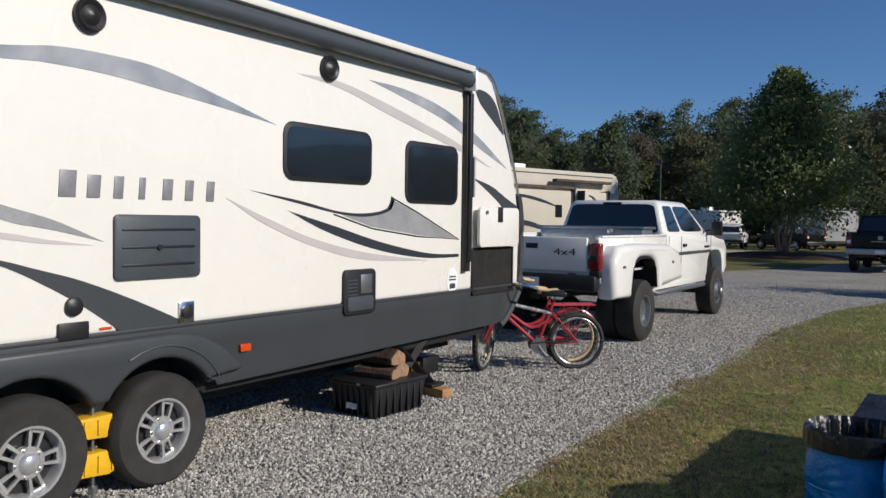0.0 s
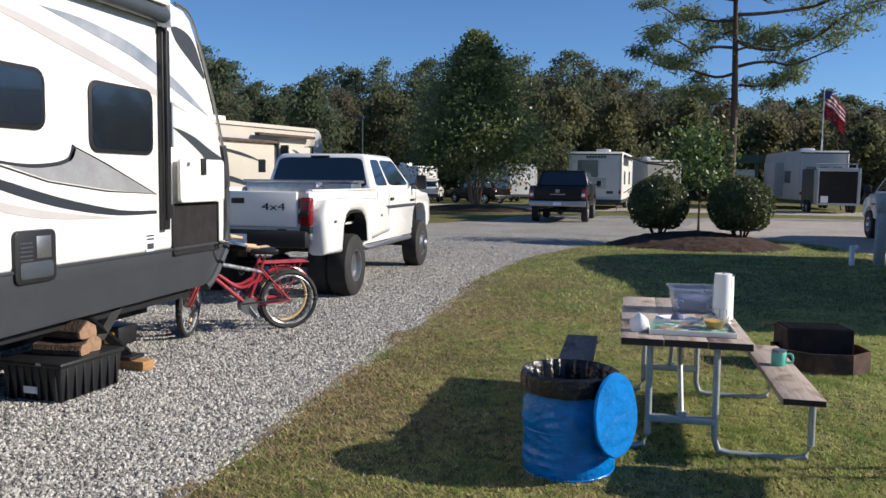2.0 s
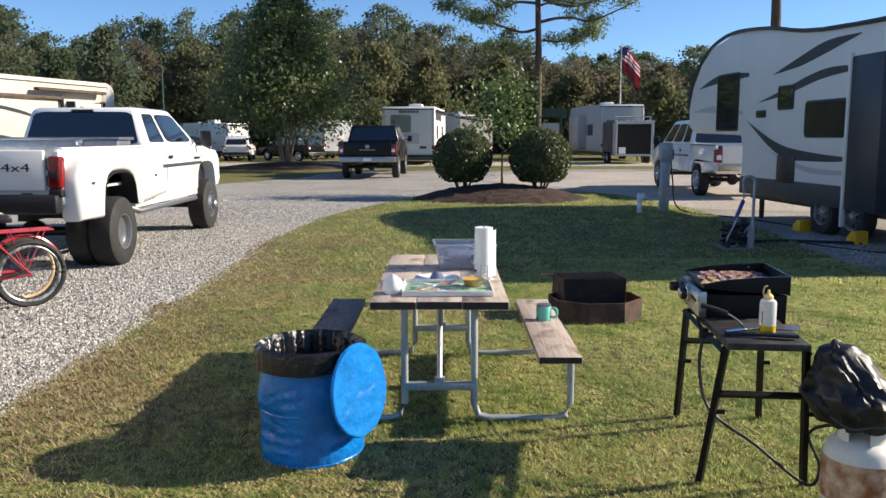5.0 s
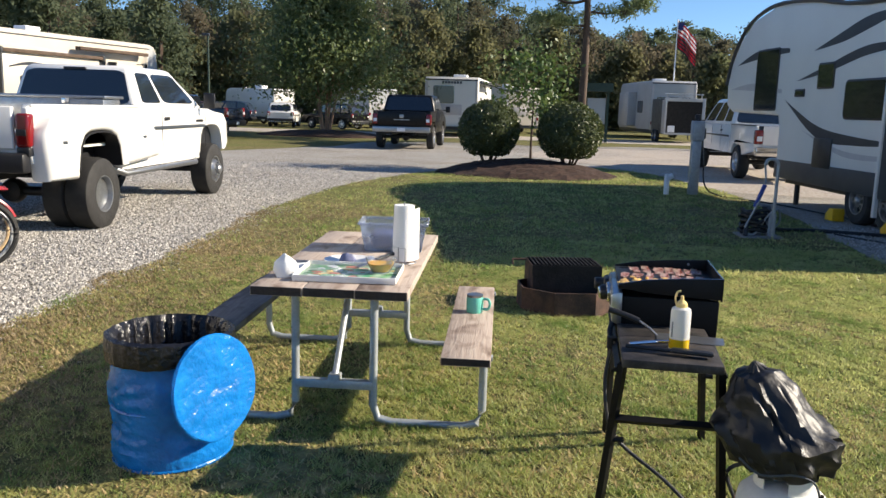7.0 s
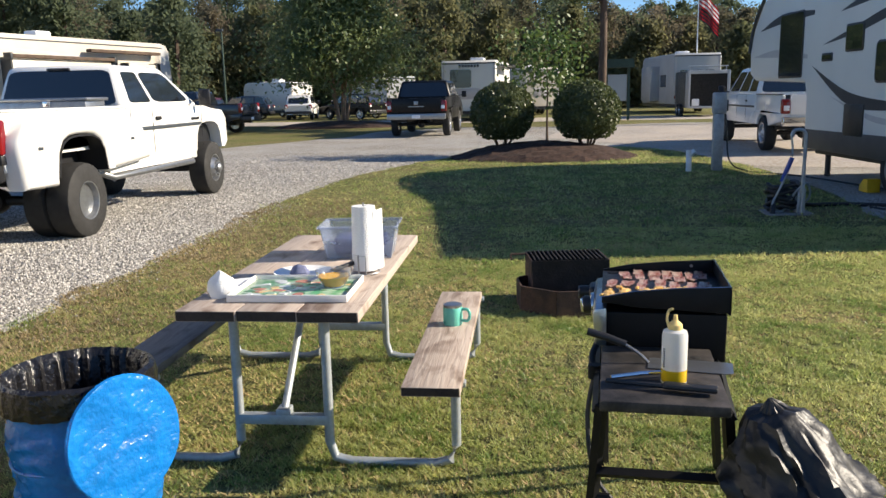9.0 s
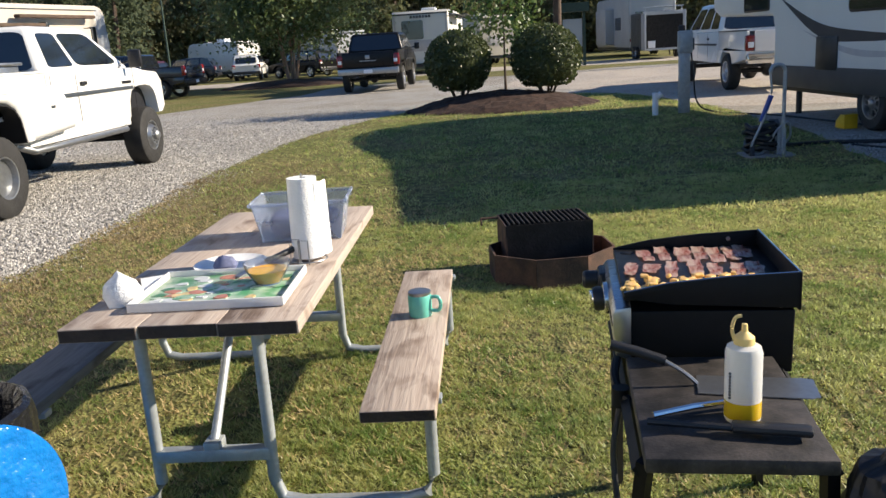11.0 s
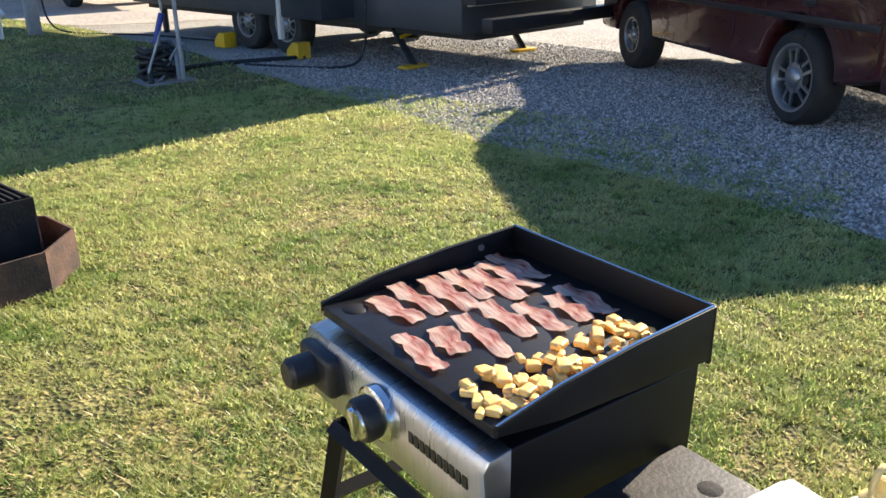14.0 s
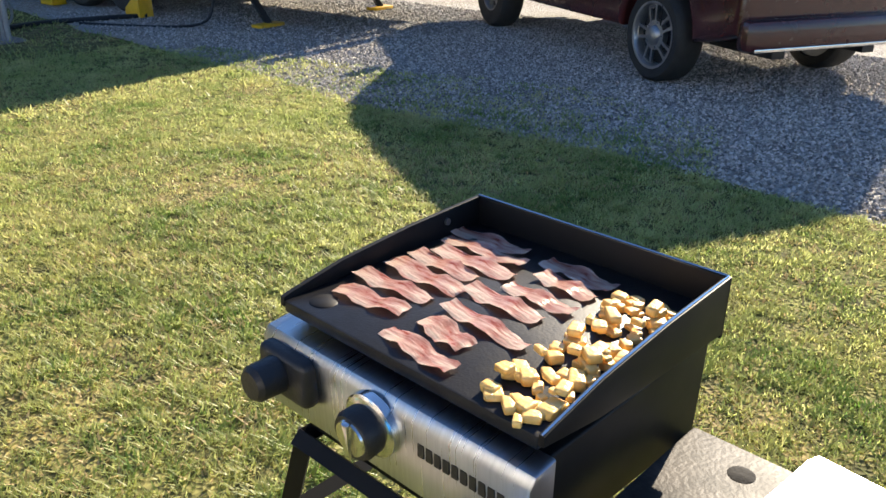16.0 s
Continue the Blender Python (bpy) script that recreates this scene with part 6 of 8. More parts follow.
hull8(bm, [(-0.19, -0.2, 0.71), (0.196, -0.213, 0.71), (0.196, 0.213, 0.71), (-0.19, 0.2, 0.71)], [(-0.195, -0.215, 0.872), (0.198, -0.215, 0.872), (0.198, 0.215, 0.872), (-0.195, 0.215, 0.885)], 0.004)
shell = part("burner_box", bm, "griddle_black", grid_ob)
for y in (-0.21, 0.21):
    part("spacer", box(B(), 0.16, y - 0.008, 0.878, 0.188, y + 0.008, 0.904, 0.002), "brushed", shell)
bm = B()
prism(bm, [(-0.228, 0.765), (-0.236, 0.872), (-0.226, 0.886), (-0.19, 0.89), (-0.19, 0.75)], "y", -0.235, 0.235, 0.004)
fp = part("control_panel", bm, "brushed", grid_ob, "brushed steel control panel")
KM = Matrix.Translation((-0.232, 0.005, 0.84)) @ Matrix.Rotation(radians(-5), 4, "Y")
part("knob_bezel", moved(lathe(B(), [(0.044, 0.0), (0.044, -0.012), (0.038, -0.016), (0.0, -0.016)], 28, (0, 0, 0), "x"), KM), "chrome", fp)
kb = part("knob", moved(lathe(B(), [(0.033, -0.012), (0.034, -0.035), (0.03, -0.042), (0.0, -0.042)], 28, (0, 0, 0), "x"), KM), "black_plastic", fp)
part("knob_face", moved(lathe(B(), [(0.026, -0.041), (0.024, -0.045), (0.0, -0.046)], 24, (0, 0, 0), "x"), KM), "chrome", kb)
part("knob_grip", moved(box(B(), -0.052, -0.006, -0.026, -0.04, 0.006, 0.026, 0.003), KM), "chrome", kb)
part("igniter", box(B(), -0.256, 0.118, 0.805, -0.226, 0.222, 0.876, 0.012, 3), "black_plastic", fp)
part("igniter_button", lathe(B(), [(0.0, -0.3), (0.02, -0.299), (0.026, -0.292), (0.027, -0.255)], 20, (0, 0.178, 0.842), "x"), "black_plastic", fp)
for k in range(10):
    bm = B()
    y = -0.07 - 0.0135 * k
    box(bm, -0.2355, y - 0.0095, 0.83, -0.2305, y, 0.848)
    part("letter_block", bm, "black_plastic", fp)
part("panel_bolt", cyl(B(), (-0.212, -0.2365, 0.8), (-0.212, -0.2345, 0.8), 0.006, n=10), "steel", fp)

# stand with a side shelf
stand = thing("griddle_stand", "black steel folding stand with side shelf under the griddle", "stand", GM)
for p, q in (((-0.2, 0.2, 0.7), (-0.19, 0.44, 0.012)), ((0.2, 0.2, 0.7), (0.28, 0.46, 0.012)), ((-0.2, -0.7, 0.73), (-0.25, -0.5, 0.012)), ((0.14, -0.7, 0.73), (0.23, -0.49, 0.012))):
    bm = B()
    tube(bm, [p, q], 0.019, 4)
    lg = part("leg", bm, "griddle_black", stand)
    bm = B()
    mid = Vector(p).lerp(Vector(q), 0.45)
    cyl(bm, mid, mid + Vector((0.05, 0.0, 0)), 0.012, n=8)
    part("knob_screw", bm, "griddle_black", lg)
for p, q in (((-0.2, 0.2, 0.7), (0.2, 0.2, 0.7)), ((-0.2, 0.26, 0.52), (0.22, 0.26, 0.52)), ((-0.215, -0.64, 0.5), (0.165, -0.64, 0.5)), ((-0.21, 0.2, 0.7), (-0.21, -0.7, 0.71)), ((0.19, 0.2, 0.7), (0.15, -0.7, 0.71))):
    bm = B()
    tube(bm, [p, q], 0.017, 4)
    part("cross_bar", bm, "griddle_black", stand)
bm = B()
box(bm, -0.205, -0.75, 0.73, 0.145, -0.235, 0.762, 0.005)
shelf = part("side_shelf", bm, "shelf_black", stand, "scuffed black side shelf")
# dark disc paints the depth of the hole in the shelf
part("shelf_hole_disc", lathe(B(), [(0.0, 0.763), (0.016, 0.763), (0.018, 0.762)], 18, (0.09, -0.33, 0)), "soot_and_openings", shelf)
bm = B()
tube(bm, smooth_path([(-0.22, -0.2, 0.76), (-0.235, -0.29, 0.74), (-0.225, -0.36, 0.72), (-0.19, -0.4, 0.71)]), 0.011)
cyl(bm, (-0.225, -0.36, 0.69), (-0.225, -0.36, 0.735), 0.022, n=14)
part("gas_regulator", bm, "griddle_black", grid_ob)
bm = B()
tube(bm, smooth_path([(-0.225, -0.36, 0.7), (-0.245, -0.39, 0.55), (-0.2, -0.45, 0.36), (0.0, -0.52, 0.22), (0.2, -0.62, 0.08), (0.26, -0.6, 0.16), (0.22, -0.56, 0.3), (0.32, -0.6, 0.36), (0.42, -0.72, 0.38), (0.4, -0.78, 0.36)]), 0.008)
part("gas_hose", bm, "black_plastic", grid_ob, "black gas hose")


# food on the plate, in the griddle's own frame
def bacon(x, y, L, turn, grey=False, seed=0):
    bm = B()
    k, w = 18, 0.0245 * random.Random(seed + 50).uniform(0.85, 1.12)
    rows = []
    rng2 = random.Random(seed)
    ph = rng2.uniform(0, 6)
    for i in range(k + 1):
        t = i / k
        z = 0.004 + 0.0024 * math.sin(t * 11 + ph) + 0.0007 * math.sin(t * 31 + ph)
        cx = 0.0018 * math.sin(t * 5 + ph) + 0.0008 * math.sin(t * 17 + 2 * ph)
        ww = w * (0.78 + 0.25 * math.sin(t * 3.1 + 0.2)) * (1 + 0.08 * math.sin(t * 23 + ph))
        rows.append([bm.verts.new((cx + ww * (j / 3 - 0.5) * 1.6, (t - 0.5) * L, z + 0.0014 * math.sin(j * 2.3 + t * 11 + ph))) for j in range(4)])
    for a, b in zip(rows, rows[1:]):
        for j in range(3):
            bm.faces.new((a[j], a[j + 1], b[j + 1], b[j]))
    bmesh.ops.solidify(bm, geom=list(bm.faces), thickness=0.0025)
    zlow = min(v.co.z for v in bm.verts)
    moved(bm, Matrix.Translation((0, 0, -zlow)))
    return solo("bacon_strip", bm, "bacon", "bacon strip in the shade of the back wall" if grey else "pink frying bacon strip on the griddle", "bacon", GM @ pose(x, y, 0.9205, 0, 0, turn), "bacon on the griddle")


def in_grid(p):
    return GM.inverted() @ Vector(p)


for i, (p, q, g) in enumerate((
    ((1.422, -0.019), (1.427, -0.139), 0), ((1.480, -0.009), (1.470, -0.144), 0), ((1.542, -0.014), (1.518, -0.163), 0), ((1.585, -0.029), (1.566, -0.154), 0), ((1.619, -0.048), (1.605, -0.192), 0),
    ((1.374, -0.154), (1.350, -0.279), 0), ((1.431, -0.173), (1.403, -0.260), 0), ((1.480, -0.173), (1.446, -0.318), 0), ((1.542, -0.163), (1.518, -0.293), 0), ((1.581, -0.202), (1.566, -0.318), 0),
    ((1.663, -0.029), (1.653, -0.183), 1), ((1.701, -0.019), (1.691, -0.163), 1), ((1.687, -0.202), (1.663, -0.327), 1), ((1.643, -0.221), (1.619, -0.318), 1))):
    a, b = in_grid((*p, 0)), in_grid((*q, 0))
    c, d = (a + b) / 2, b - a
    bacon(c.x, c.y, d.length * 1.02, math.degrees(math.atan2(-d.x, d.y)), g, i)
rng = random.Random(4)
for k in range(104):
    u = rng.random()
    if k < 66:
        wx, wy = 1.32 + 0.19 * u + rng.uniform(-0.02, 0.02), -0.37 + rng.uniform(-0.042, 0.042) - 0.02 * u
    else:
        wx, wy = 1.53 + 0.13 * u, -0.39 + rng.uniform(-0.05, 0.045)
    c = in_grid((wx, wy, 0))
    if c.y < -0.205 or c.x < -0.21:
        continue
    s = rng.uniform(0.0065, 0.0115)
    e1, e2, e3 = rng.uniform(0.7, 1.7), rng.uniform(0.65, 1.2), rng.uniform(0.45, 0.9)
    bm = B()
    hull8(bm, [(-s, -s * 0.9, 0), (s, -s, 0), (s * 0.9, s, 0), (-s, s * 0.8, 0)], [(-s * 0.8, -s, s * 1.5), (s * 0.9, -s * 0.8, s * 1.3), (s, s * 0.8, s * 1.6), (-s * 0.9, s, s * 1.4)], s * 0.3)
    moved(bm, Matrix.Diagonal((e1, e2, e3, 1)))
    solo("potato_cube", bm, "potato", "golden diced potato cube frying on the griddle", "potato", GM @ pose(c.x, c.y, 0.9206 + (0.014 if rng.random() < 0.22 else 0), 0, 0, rng.uniform(0, 90)), "diced potato")

# things on the shelf
bot = thing("squeeze_bottle", "translucent squeeze bottle half full of yellow oil on shelf", "bottle", GM @ pose(0.004, -0.58, 0.7625))
part("bottle_wall", lathe(B(), [(0.0, 0.001), (0.034, 0.001), (0.0365, 0.008), (0.0365, 0.146), (0.033, 0.158), (0.018, 0.165), (0.0, 0.165)], 28), "bottle", bot)
part("oil_fill", lathe(B(), [(0.0, 0.004), (0.035, 0.004), (0.037, 0.012), (0.037, 0.046), (0.0, 0.047)], 28), "oil", bot)
cap = part("bottle_cap", lathe(B(), [(0.019, 0.158), (0.021, 0.166), (0.02, 0.178), (0.012, 0.185), (0.0065, 0.19), (0.0055, 0.205), (0.0, 0.207)], 20), "cap_yellow", bot)
part("tip_cover", tube(B(), smooth_path([(-0.018, 0, 0.17), (-0.024, 0, 0.195), (-0.018, 0, 0.218), (-0.006, 0, 0.222)]), 0.0038, 8), "cap_yellow", cap)
bm = B()
for k in range(9):
    box(bm, -0.0372, -0.004, 0.055 + 0.0065 * k, -0.04, 0.0, 0.059 + 0.0065 * k)
part("letter_blocks", moved(bm, Matrix.Rotation(radians(35), 4, "Z")), "grey_plastic", bot)
tg = thing("tongs", "steel kitchen tongs with black grips lying on shelf", "tongs", GM @ pose(-0.05, -0.64, 0.764, 0, 0, -8))
part("lower_arm", tube(B(), [(-0.14, 0.0, 0.012), (0.05, -0.01, 0.014), (0.16, 0.0, 0.014)], 0.008, 8), "black_plastic", tg)
part("upper_arm", tube(B(), [(-0.13, 0.03, 0.012), (-0.05, 0.075, 0.016), (0.04, 0.12, 0.014)], 0.007, 8), "chrome", tg)
part("grip", box(B(), 0.02, -0.022, 0.006, 0.17, 0.014, 0.024, 0.008), "black_plastic", tg)
sp = thing("spatula", "steel griddle spatula with black handle on shelf", "spatula", GM @ pose(0.02, -0.42, 0.764, 0, 0, -6))
part("blade", prism(B(), [(-0.08, -0.05), (0.15, -0.055), (0.17, -0.045), (0.17, 0.05), (0.15, 0.055), (-0.08, 0.05)], "z", 0.0, 0.002), "steel", sp)
part("shaft", tube(B(), smooth_path([(-0.08, 0, 0.003), (-0.11, 0, 0.03), (-0.16, 0, 0.06)]), 0.005, 6), "steel", sp)
part("handle", tube(B(), [(-0.15, 0, 0.055), (-0.21, -0.0, 0.075), (-0.27, 0.0, 0.09)], 0.012, 10), "black_plastic", sp)


# ---- fire ring with swing-up grate ----
pit = thing("fire_ring", "rusty steel fire ring with raised cooking grate on grass", "fire pit", pose(1.38, 2.93, 0.01, 0, 0, 7))
R0 = 0.42
ring = [(R0 * math.cos(radians(22.5 + 45 * k)), R0 * math.sin(radians(22.5 + 45 * k)) * 0.9) for k in range(8)]
for k in range(8):
    p, q = Vector((*ring[k], 0)), Vector((*ring[(k + 1) % 8], 0))
    bm = B()
    n = Vector((p.y - q.y, q.x - p.x, 0)).normalized() * 0.006
    vs = [p - n, q - n, q + n, p + n]
    lo, hi = [bm.verts.new(v) for v in vs], [bm.verts.new(v + Vector((0, 0, 0.2))) for v in vs]
    bm.faces.new(lo[::-1]), bm.faces.new(hi)
    for i in range(4):
        bm.faces.new((lo[i], lo[(i + 1) % 4], hi[(i + 1) % 4], hi[i]))
    bmesh.ops.recalc_face_normals(bm, faces=list(bm.faces))
    part("ring_panel", bm, "rust", pit, flat=True)
part("ash_bed", prism(B(), [(x * 0.97, y * 0.97) for x, y in ring], "z", 0.0, 0.05), "soot_and_openings", pit)
for x in (-0.3, 0.27):
    part("grate_cheek", prism(B(), [(-0.06, 0.05), (-0.04, 0.36), (0.36, 0.36), (0.38, 0.05)], "x", x, x + 0.008), "rust", pit)
part("grate_back", box(B(), -0.3, 0.34, 0.05, 0.278, 0.348, 0.36), "soot_and_openings", pit)
# black sheet paints the shade in the open front below the grate
part("grate_front_dark", box(B(), -0.3, -0.045, 0.05, 0.278, -0.037, 0.36), "soot_and_openings", pit)
for k in range(17):
    x = -0.27 + 0.033 * k
    part("grate_bar", tube(B(), [(x, -0.04, 0.365), (x, 0.34, 0.365)], 0.007, 6), "soot_and_openings", pit)
part("grate_handle", tube(B(), [(-0.3, 0.3, 0.35), (-0.42, 0.3, 0.35), (-0.42, 0.27, 0.31)], 0.009, 8), "rust", pit)

# ---- propane cylinder under a black cover ----
tank = thing("propane_tank", "white propane cylinder with rusty band on grass", "gas cylinder", pose(1.83, -1.02, 0.014))
part("cylinder", lathe(B(), [(0.0, 0.02), (0.12, 0.02), (0.15, 0.06), (0.155, 0.12), (0.155, 0.26), (0.145, 0.31), (0.11, 0.345), (0.04, 0.36), (0.0, 0.362)], 36), "tank_white", tank)
part("foot_ring", lathe(B(), [(0.1, 0.0), (0.104, 0.0), (0.112, 0.03), (0.1, 0.03), (0.1, 0.0)], 30), "tank_white", tank)
part("rust_band", lathe(B(), [(0.1553, 0.09), (0.1565, 0.12), (0.1565, 0.25), (0.1553, 0.27)], 36), "tank_rust", tank)
for a in (20, 140, 260):
    pts = [(0.1 * math.cos(radians(a + 8 * k)), 0.1 * math.sin(radians(a + 8 * k))) for k in range(10)]
    pts += [(0.096 * math.cos(radians(a + 8 * k)), 0.096 * math.sin(radians(a + 8 * k))) for k in range(9, -1, -1)]
    part("collar", prism(B(), pts, "z", 0.34, 0.48), "tank_white", tank)
part("valve", cyl(B(), (0, 0, 0.36), (0, 0, 0.43), 0.018), "chrome", tank)
bm = B()
bmesh.ops.create_uvsphere(bm, u_segments=64, v_segments=40, radius=1.0)
for v in bm.verts:
    h, az = v.co.z, math.atan2(v.co.y, v.co.x)
    spread = 0.05 + 0.17 * (1 - h) if h > -0.3 else 0.271 * (1 - (-0.3 - h) * 0.35)
    fold = 1.04 + 0.3 * noise.noise(Vector((math.cos(az) * 1.3, math.sin(az) * 1.3, h * 0.6 + 3))) * (1 - h) * 0.6 - 0.22 * abs(noise.noise(Vector((math.cos(az) * 2.6 + h, math.sin(az) * 2.6, h * 0.9)))) * (1.1 - h)
    w = math.sqrt(max(1 - h * h, 0)) if h > 0.85 else 1.0
    v.co = Vector((math.cos(az) * spread * fold * w * (0.82 if math.cos(az) < 0 else 0.7) - 0.05 * h, math.sin(az) * spread * fold * w * 0.75, 0.6 + h * (0.19 if h > 0 else 0.17)))
    v.co.x -= 0.05 * max(0.0, h)
    rip = 1 - abs(noise.noise(Vector((math.cos(az) * 3.4 + h * 1.5, math.sin(az) * 3.4 - h, 5.0)))) * 3
    v.co += Vector((math.cos(az), math.sin(az), 0.3)) * 0.011 * max(rip, -0.6) * (1.1 - h)
    k = noise.noise(v.co * 9)
    v.co += noise.noise_vector(v.co * 6) * 0.03 + Vector((0, 0, -abs(k) * 0.02)) + noise.noise_vector(v.co * 17) * 0.007
cov = thing("griddle_cover", "crumpled black fabric cover draped over the propane tank", "cover", pose(1.8, -0.98, 0.0))
part("fabric", bm, "cover_black", cov)
part("draw_cord", tube(B(), smooth_path([(-0.16, -0.14, 0.49), (-0.1, -0.19, 0.455), (0.0, -0.215, 0.47), (0.07, -0.205, 0.44), (0.1, -0.2, 0.36), (0.12, -0.2, 0.31)]), 0.004, 6), "grey_plastic", cov)
part("cord_toggle", cyl(B(), (0.095, -0.201, 0.4), (0.1, -0.2, 0.365), 0.009, n=10), "black_plastic", cov)

# ---- service posts ----
pst = thing("utility_pedestal", "grey electric hookup pedestal at the lawn edge", "pedestal", pose(4.72, 13.4, 0.01))
part("post", box(B(), -0.09, -0.09, 0, 0.09, 0.09, 1.15, 0.01), "galv", pst)
hd = part("meter_box", box(B(), -0.11, -0.12, 1.1, 0.13, 0.1, 1.5, 0.02), "galv", pst)
part("outlet_lid", box(B(), 0.12, -0.1, 1.15, 0.16, 0.08, 1.36, 0.01), "grey_plastic", hd)
part("power_cord", tube(B(), smooth_path([(0.12, 0, 1.15), (0.16, -0.05, 0.7), (0.22, -0.1, 0.2), (0.5, -0.3, 0.02), (1.2, -1.4, 0.015), (1.8, -3.5, 0.015)]), 0.016, 6), "black_plastic", pst)
pipe = thing("cleanout_pipe", "short white plastic sewer pipe standing in the lawn", "pipe", pose(4.15, 13.2, 0.01))
part("riser", cyl(B(), (0, 0, 0), (0, 0, 0.42), 0.055, n=20), "white_plastic", pipe)
part("elbow", cyl(B(), (0.0, 0, 0.32), (0.11, 0, 0.4), 0.055, n=20), "white_plastic", pipe)
hyd = thing("water_hydrant", "grey standpipe with blue valve handle and coiled hoses", "hydrant", pose(4.42, 7.48, 0.01))
part("standpipe", tube(B(), smooth_path([(0.05, 0, 0), (0.05, 0, 0.9), (0.05, 0, 1.0), (0.0, 0, 1.06), (-0.09, 0, 1.05), (-0.12, 0, 0.98)]), 0.022, 10), "galv", hyd)
part("post", box(B(), -0.0, 0.03, 0, 0.1, 0.13, 0.33, 0.008), "galv", hyd)
part("valve_handle", tube(B(), [(-0.1, 0, 0.72), (-0.2, 0.02, 0.42)], 0.03, 10), "blue_valve", hyd, "blue hose filter")
part("hose", tube(B(), smooth_path([(-0.12, 0, 0.98), (-0.1, 0, 0.7), (-0.2, 0, 0.4), (-0.3, 0.05, 0.1), (-0.15, 0.1, 0.04), (-0.02, 0.02, 0.3), (0.1, 0, 0.4), (0.16, 0.1, 0.2), (0.0, 0.2, 0.03)]), 0.014, 8), "galv", hyd)
coil = []
for k in range(46):
    a = k * 0.72
    coil.append((-0.12 + (0.2 + 0.03 * math.sin(k * 1.7)) * math.cos(a), 0.2 + 0.17 * math.sin(a), 0.045 + 0.0075 * k + 0.03 * math.sin(k * 2.3)))
part("hose_coil", tube(B(), coil, 0.026, 7), "black_plastic", hyd, "heap of coiled black hose")
part("concrete_pad", prism(B(), rounded(-0.38, -0.1, 0.2, 0.4, 0.08), "z", -0.005, 0.02, 0.004), "asphalt", hyd, "worn concrete pad")
part("dark_hose", tube(B(), smooth_path([(-0.3, 0.0, 0.02), (-0.25, 0.1, 0.2), (-0.1, 0.2, 0.3), (0.05, 0.25, 0.2), (0.3, 0.6, 0.05), (0.9, 0.8, 0.02), (1.9, 0.5, 0.02)]), 0.03, 8), "black_plastic", hyd)

# ---- neighbouring fifth wheel ----
FM = pose(6.3, 9.3, 0, 0, 0, 5)
fw = thing("fifth_wheel_trailer", "tall white and grey fifth-wheel trailer with swooshes on gravel", "fifth wheel", FM)
prof = [(-3.9, 0.75), (-3.95, 3.15), (-3.8, 3.3), (0.3, 3.4), (2.2, 3.66), (3.8, 3.76), (4.9, 3.58), (5.5, 3.26), (5.95, 2.78), (6.15, 2.3), (6.1, 1.85), (5.8, 1.72), (3.3, 1.66), (3.2, 1.4), (3.2, 0.75)]
bm = B()
prism(bm, prof, "x", 0, 2.44, 0.08, 4)
fb = part("body", bm, "fifth_white", fw)
part("skirt", prism(B(), [(-3.9, 0.48), (-3.9, 0.86), (3.19, 0.84), (3.2, 0.5)], "x", -0.012, 2.45, 0.01), "rv_dark", fw)
part("roof_edge", tube(B(), smooth_path([(-0.01, -3.9, 3.28), (-0.01, 0.3, 3.4), (-0.01, 2.2, 3.66), (-0.01, 3.8, 3.76), (-0.01, 4.9, 3.58), (-0.01, 5.5, 3.26), (-0.01, 5.95, 2.78), (-0.01, 6.13, 2.3)], 4), 0.04, 6), "rv_dark", fb)
bm = B()
box(bm, -0.5, -2.2, 0.55, 0.4, -1.42, 2.8, 0.03)
slide = part("slide_out", bm, "swoosh_dark", fw, "dark slide-out section")
part("slide_trim", box(B(), -0.53, -1.45, 0.3, -0.47, -1.39, 2.85, 0.006), "fifth_white", slide)
rv_window(fb, 0, -0.55, 1.62, 0.75, 2.25, 0.1, -1)
rv_window(fb, 0, 3.4, 1.75, 4.5, 2.95, 0.06, -1)
rv_window(fb, 0, 1.15, 2.12, 1.75, 2.56, 0.05, -1)
rv_window(fb, 0, 2.2, 2.0, 2.6, 2.14, 0.03, -1)
part("side_vent", box(B(), -0.02, 1.0, 0.8, 0.01, 1.65, 1.3, 0.01), "black_plastic", fb)
for top, low, c in (
    ([(-1.1, 1.3), (0.2, 1.35), (1.6, 1.5), (3.0, 1.95)], [(-1.1, 1.28), (0.2, 1.22), (1.6, 1.3), (3.0, 1.95)], "swoosh_dark"),
    ([(-1.1, 1.1), (0.6, 1.12), (2.2, 1.42)], [(-1.1, 1.05), (0.6, 1.03), (2.2, 1.42)], "swoosh_grey"),
    ([(-0.8, 3.22), (0.2, 3.2), (1.2, 2.98), (2.0, 2.78)], [(-0.8, 3.2), (0.2, 3.0), (1.0, 2.86), (2.0, 2.78)], "swoosh_dark"),
    ([(-1.1, 2.72), (0.2, 2.75), (1.6, 2.48), (2.6, 2.28)], [(-1.1, 2.68), (0.2, 2.6), (1.4, 2.4), (2.6, 2.28)], "swoosh_dark"),
    ([(3.0, 2.9), (4.4, 2.95), (5.6, 2.7)], [(3.0, 2.82), (4.4, 2.78), (5.6, 2.7)], "swoosh_dark"),
    ([(3.2, 2.15), (4.6, 2.3), (5.9, 2.2)], [(3.2, 2.08), (4.6, 2.15), (5.9, 2.2)], "swoosh_grey")):
    part("swoosh", swoosh(B(), top, low, -0.004, 0.003), c, fb)
part("panel_joint", box(B(), -0.012, -2.82, 0.8, 0.004, -2.79, 3.2), "rv_dark", fb)
part("notice", box(B(), -0.014, -3.2, 0.92, -0.008, -2.86, 1.16), "white_plastic", fb)
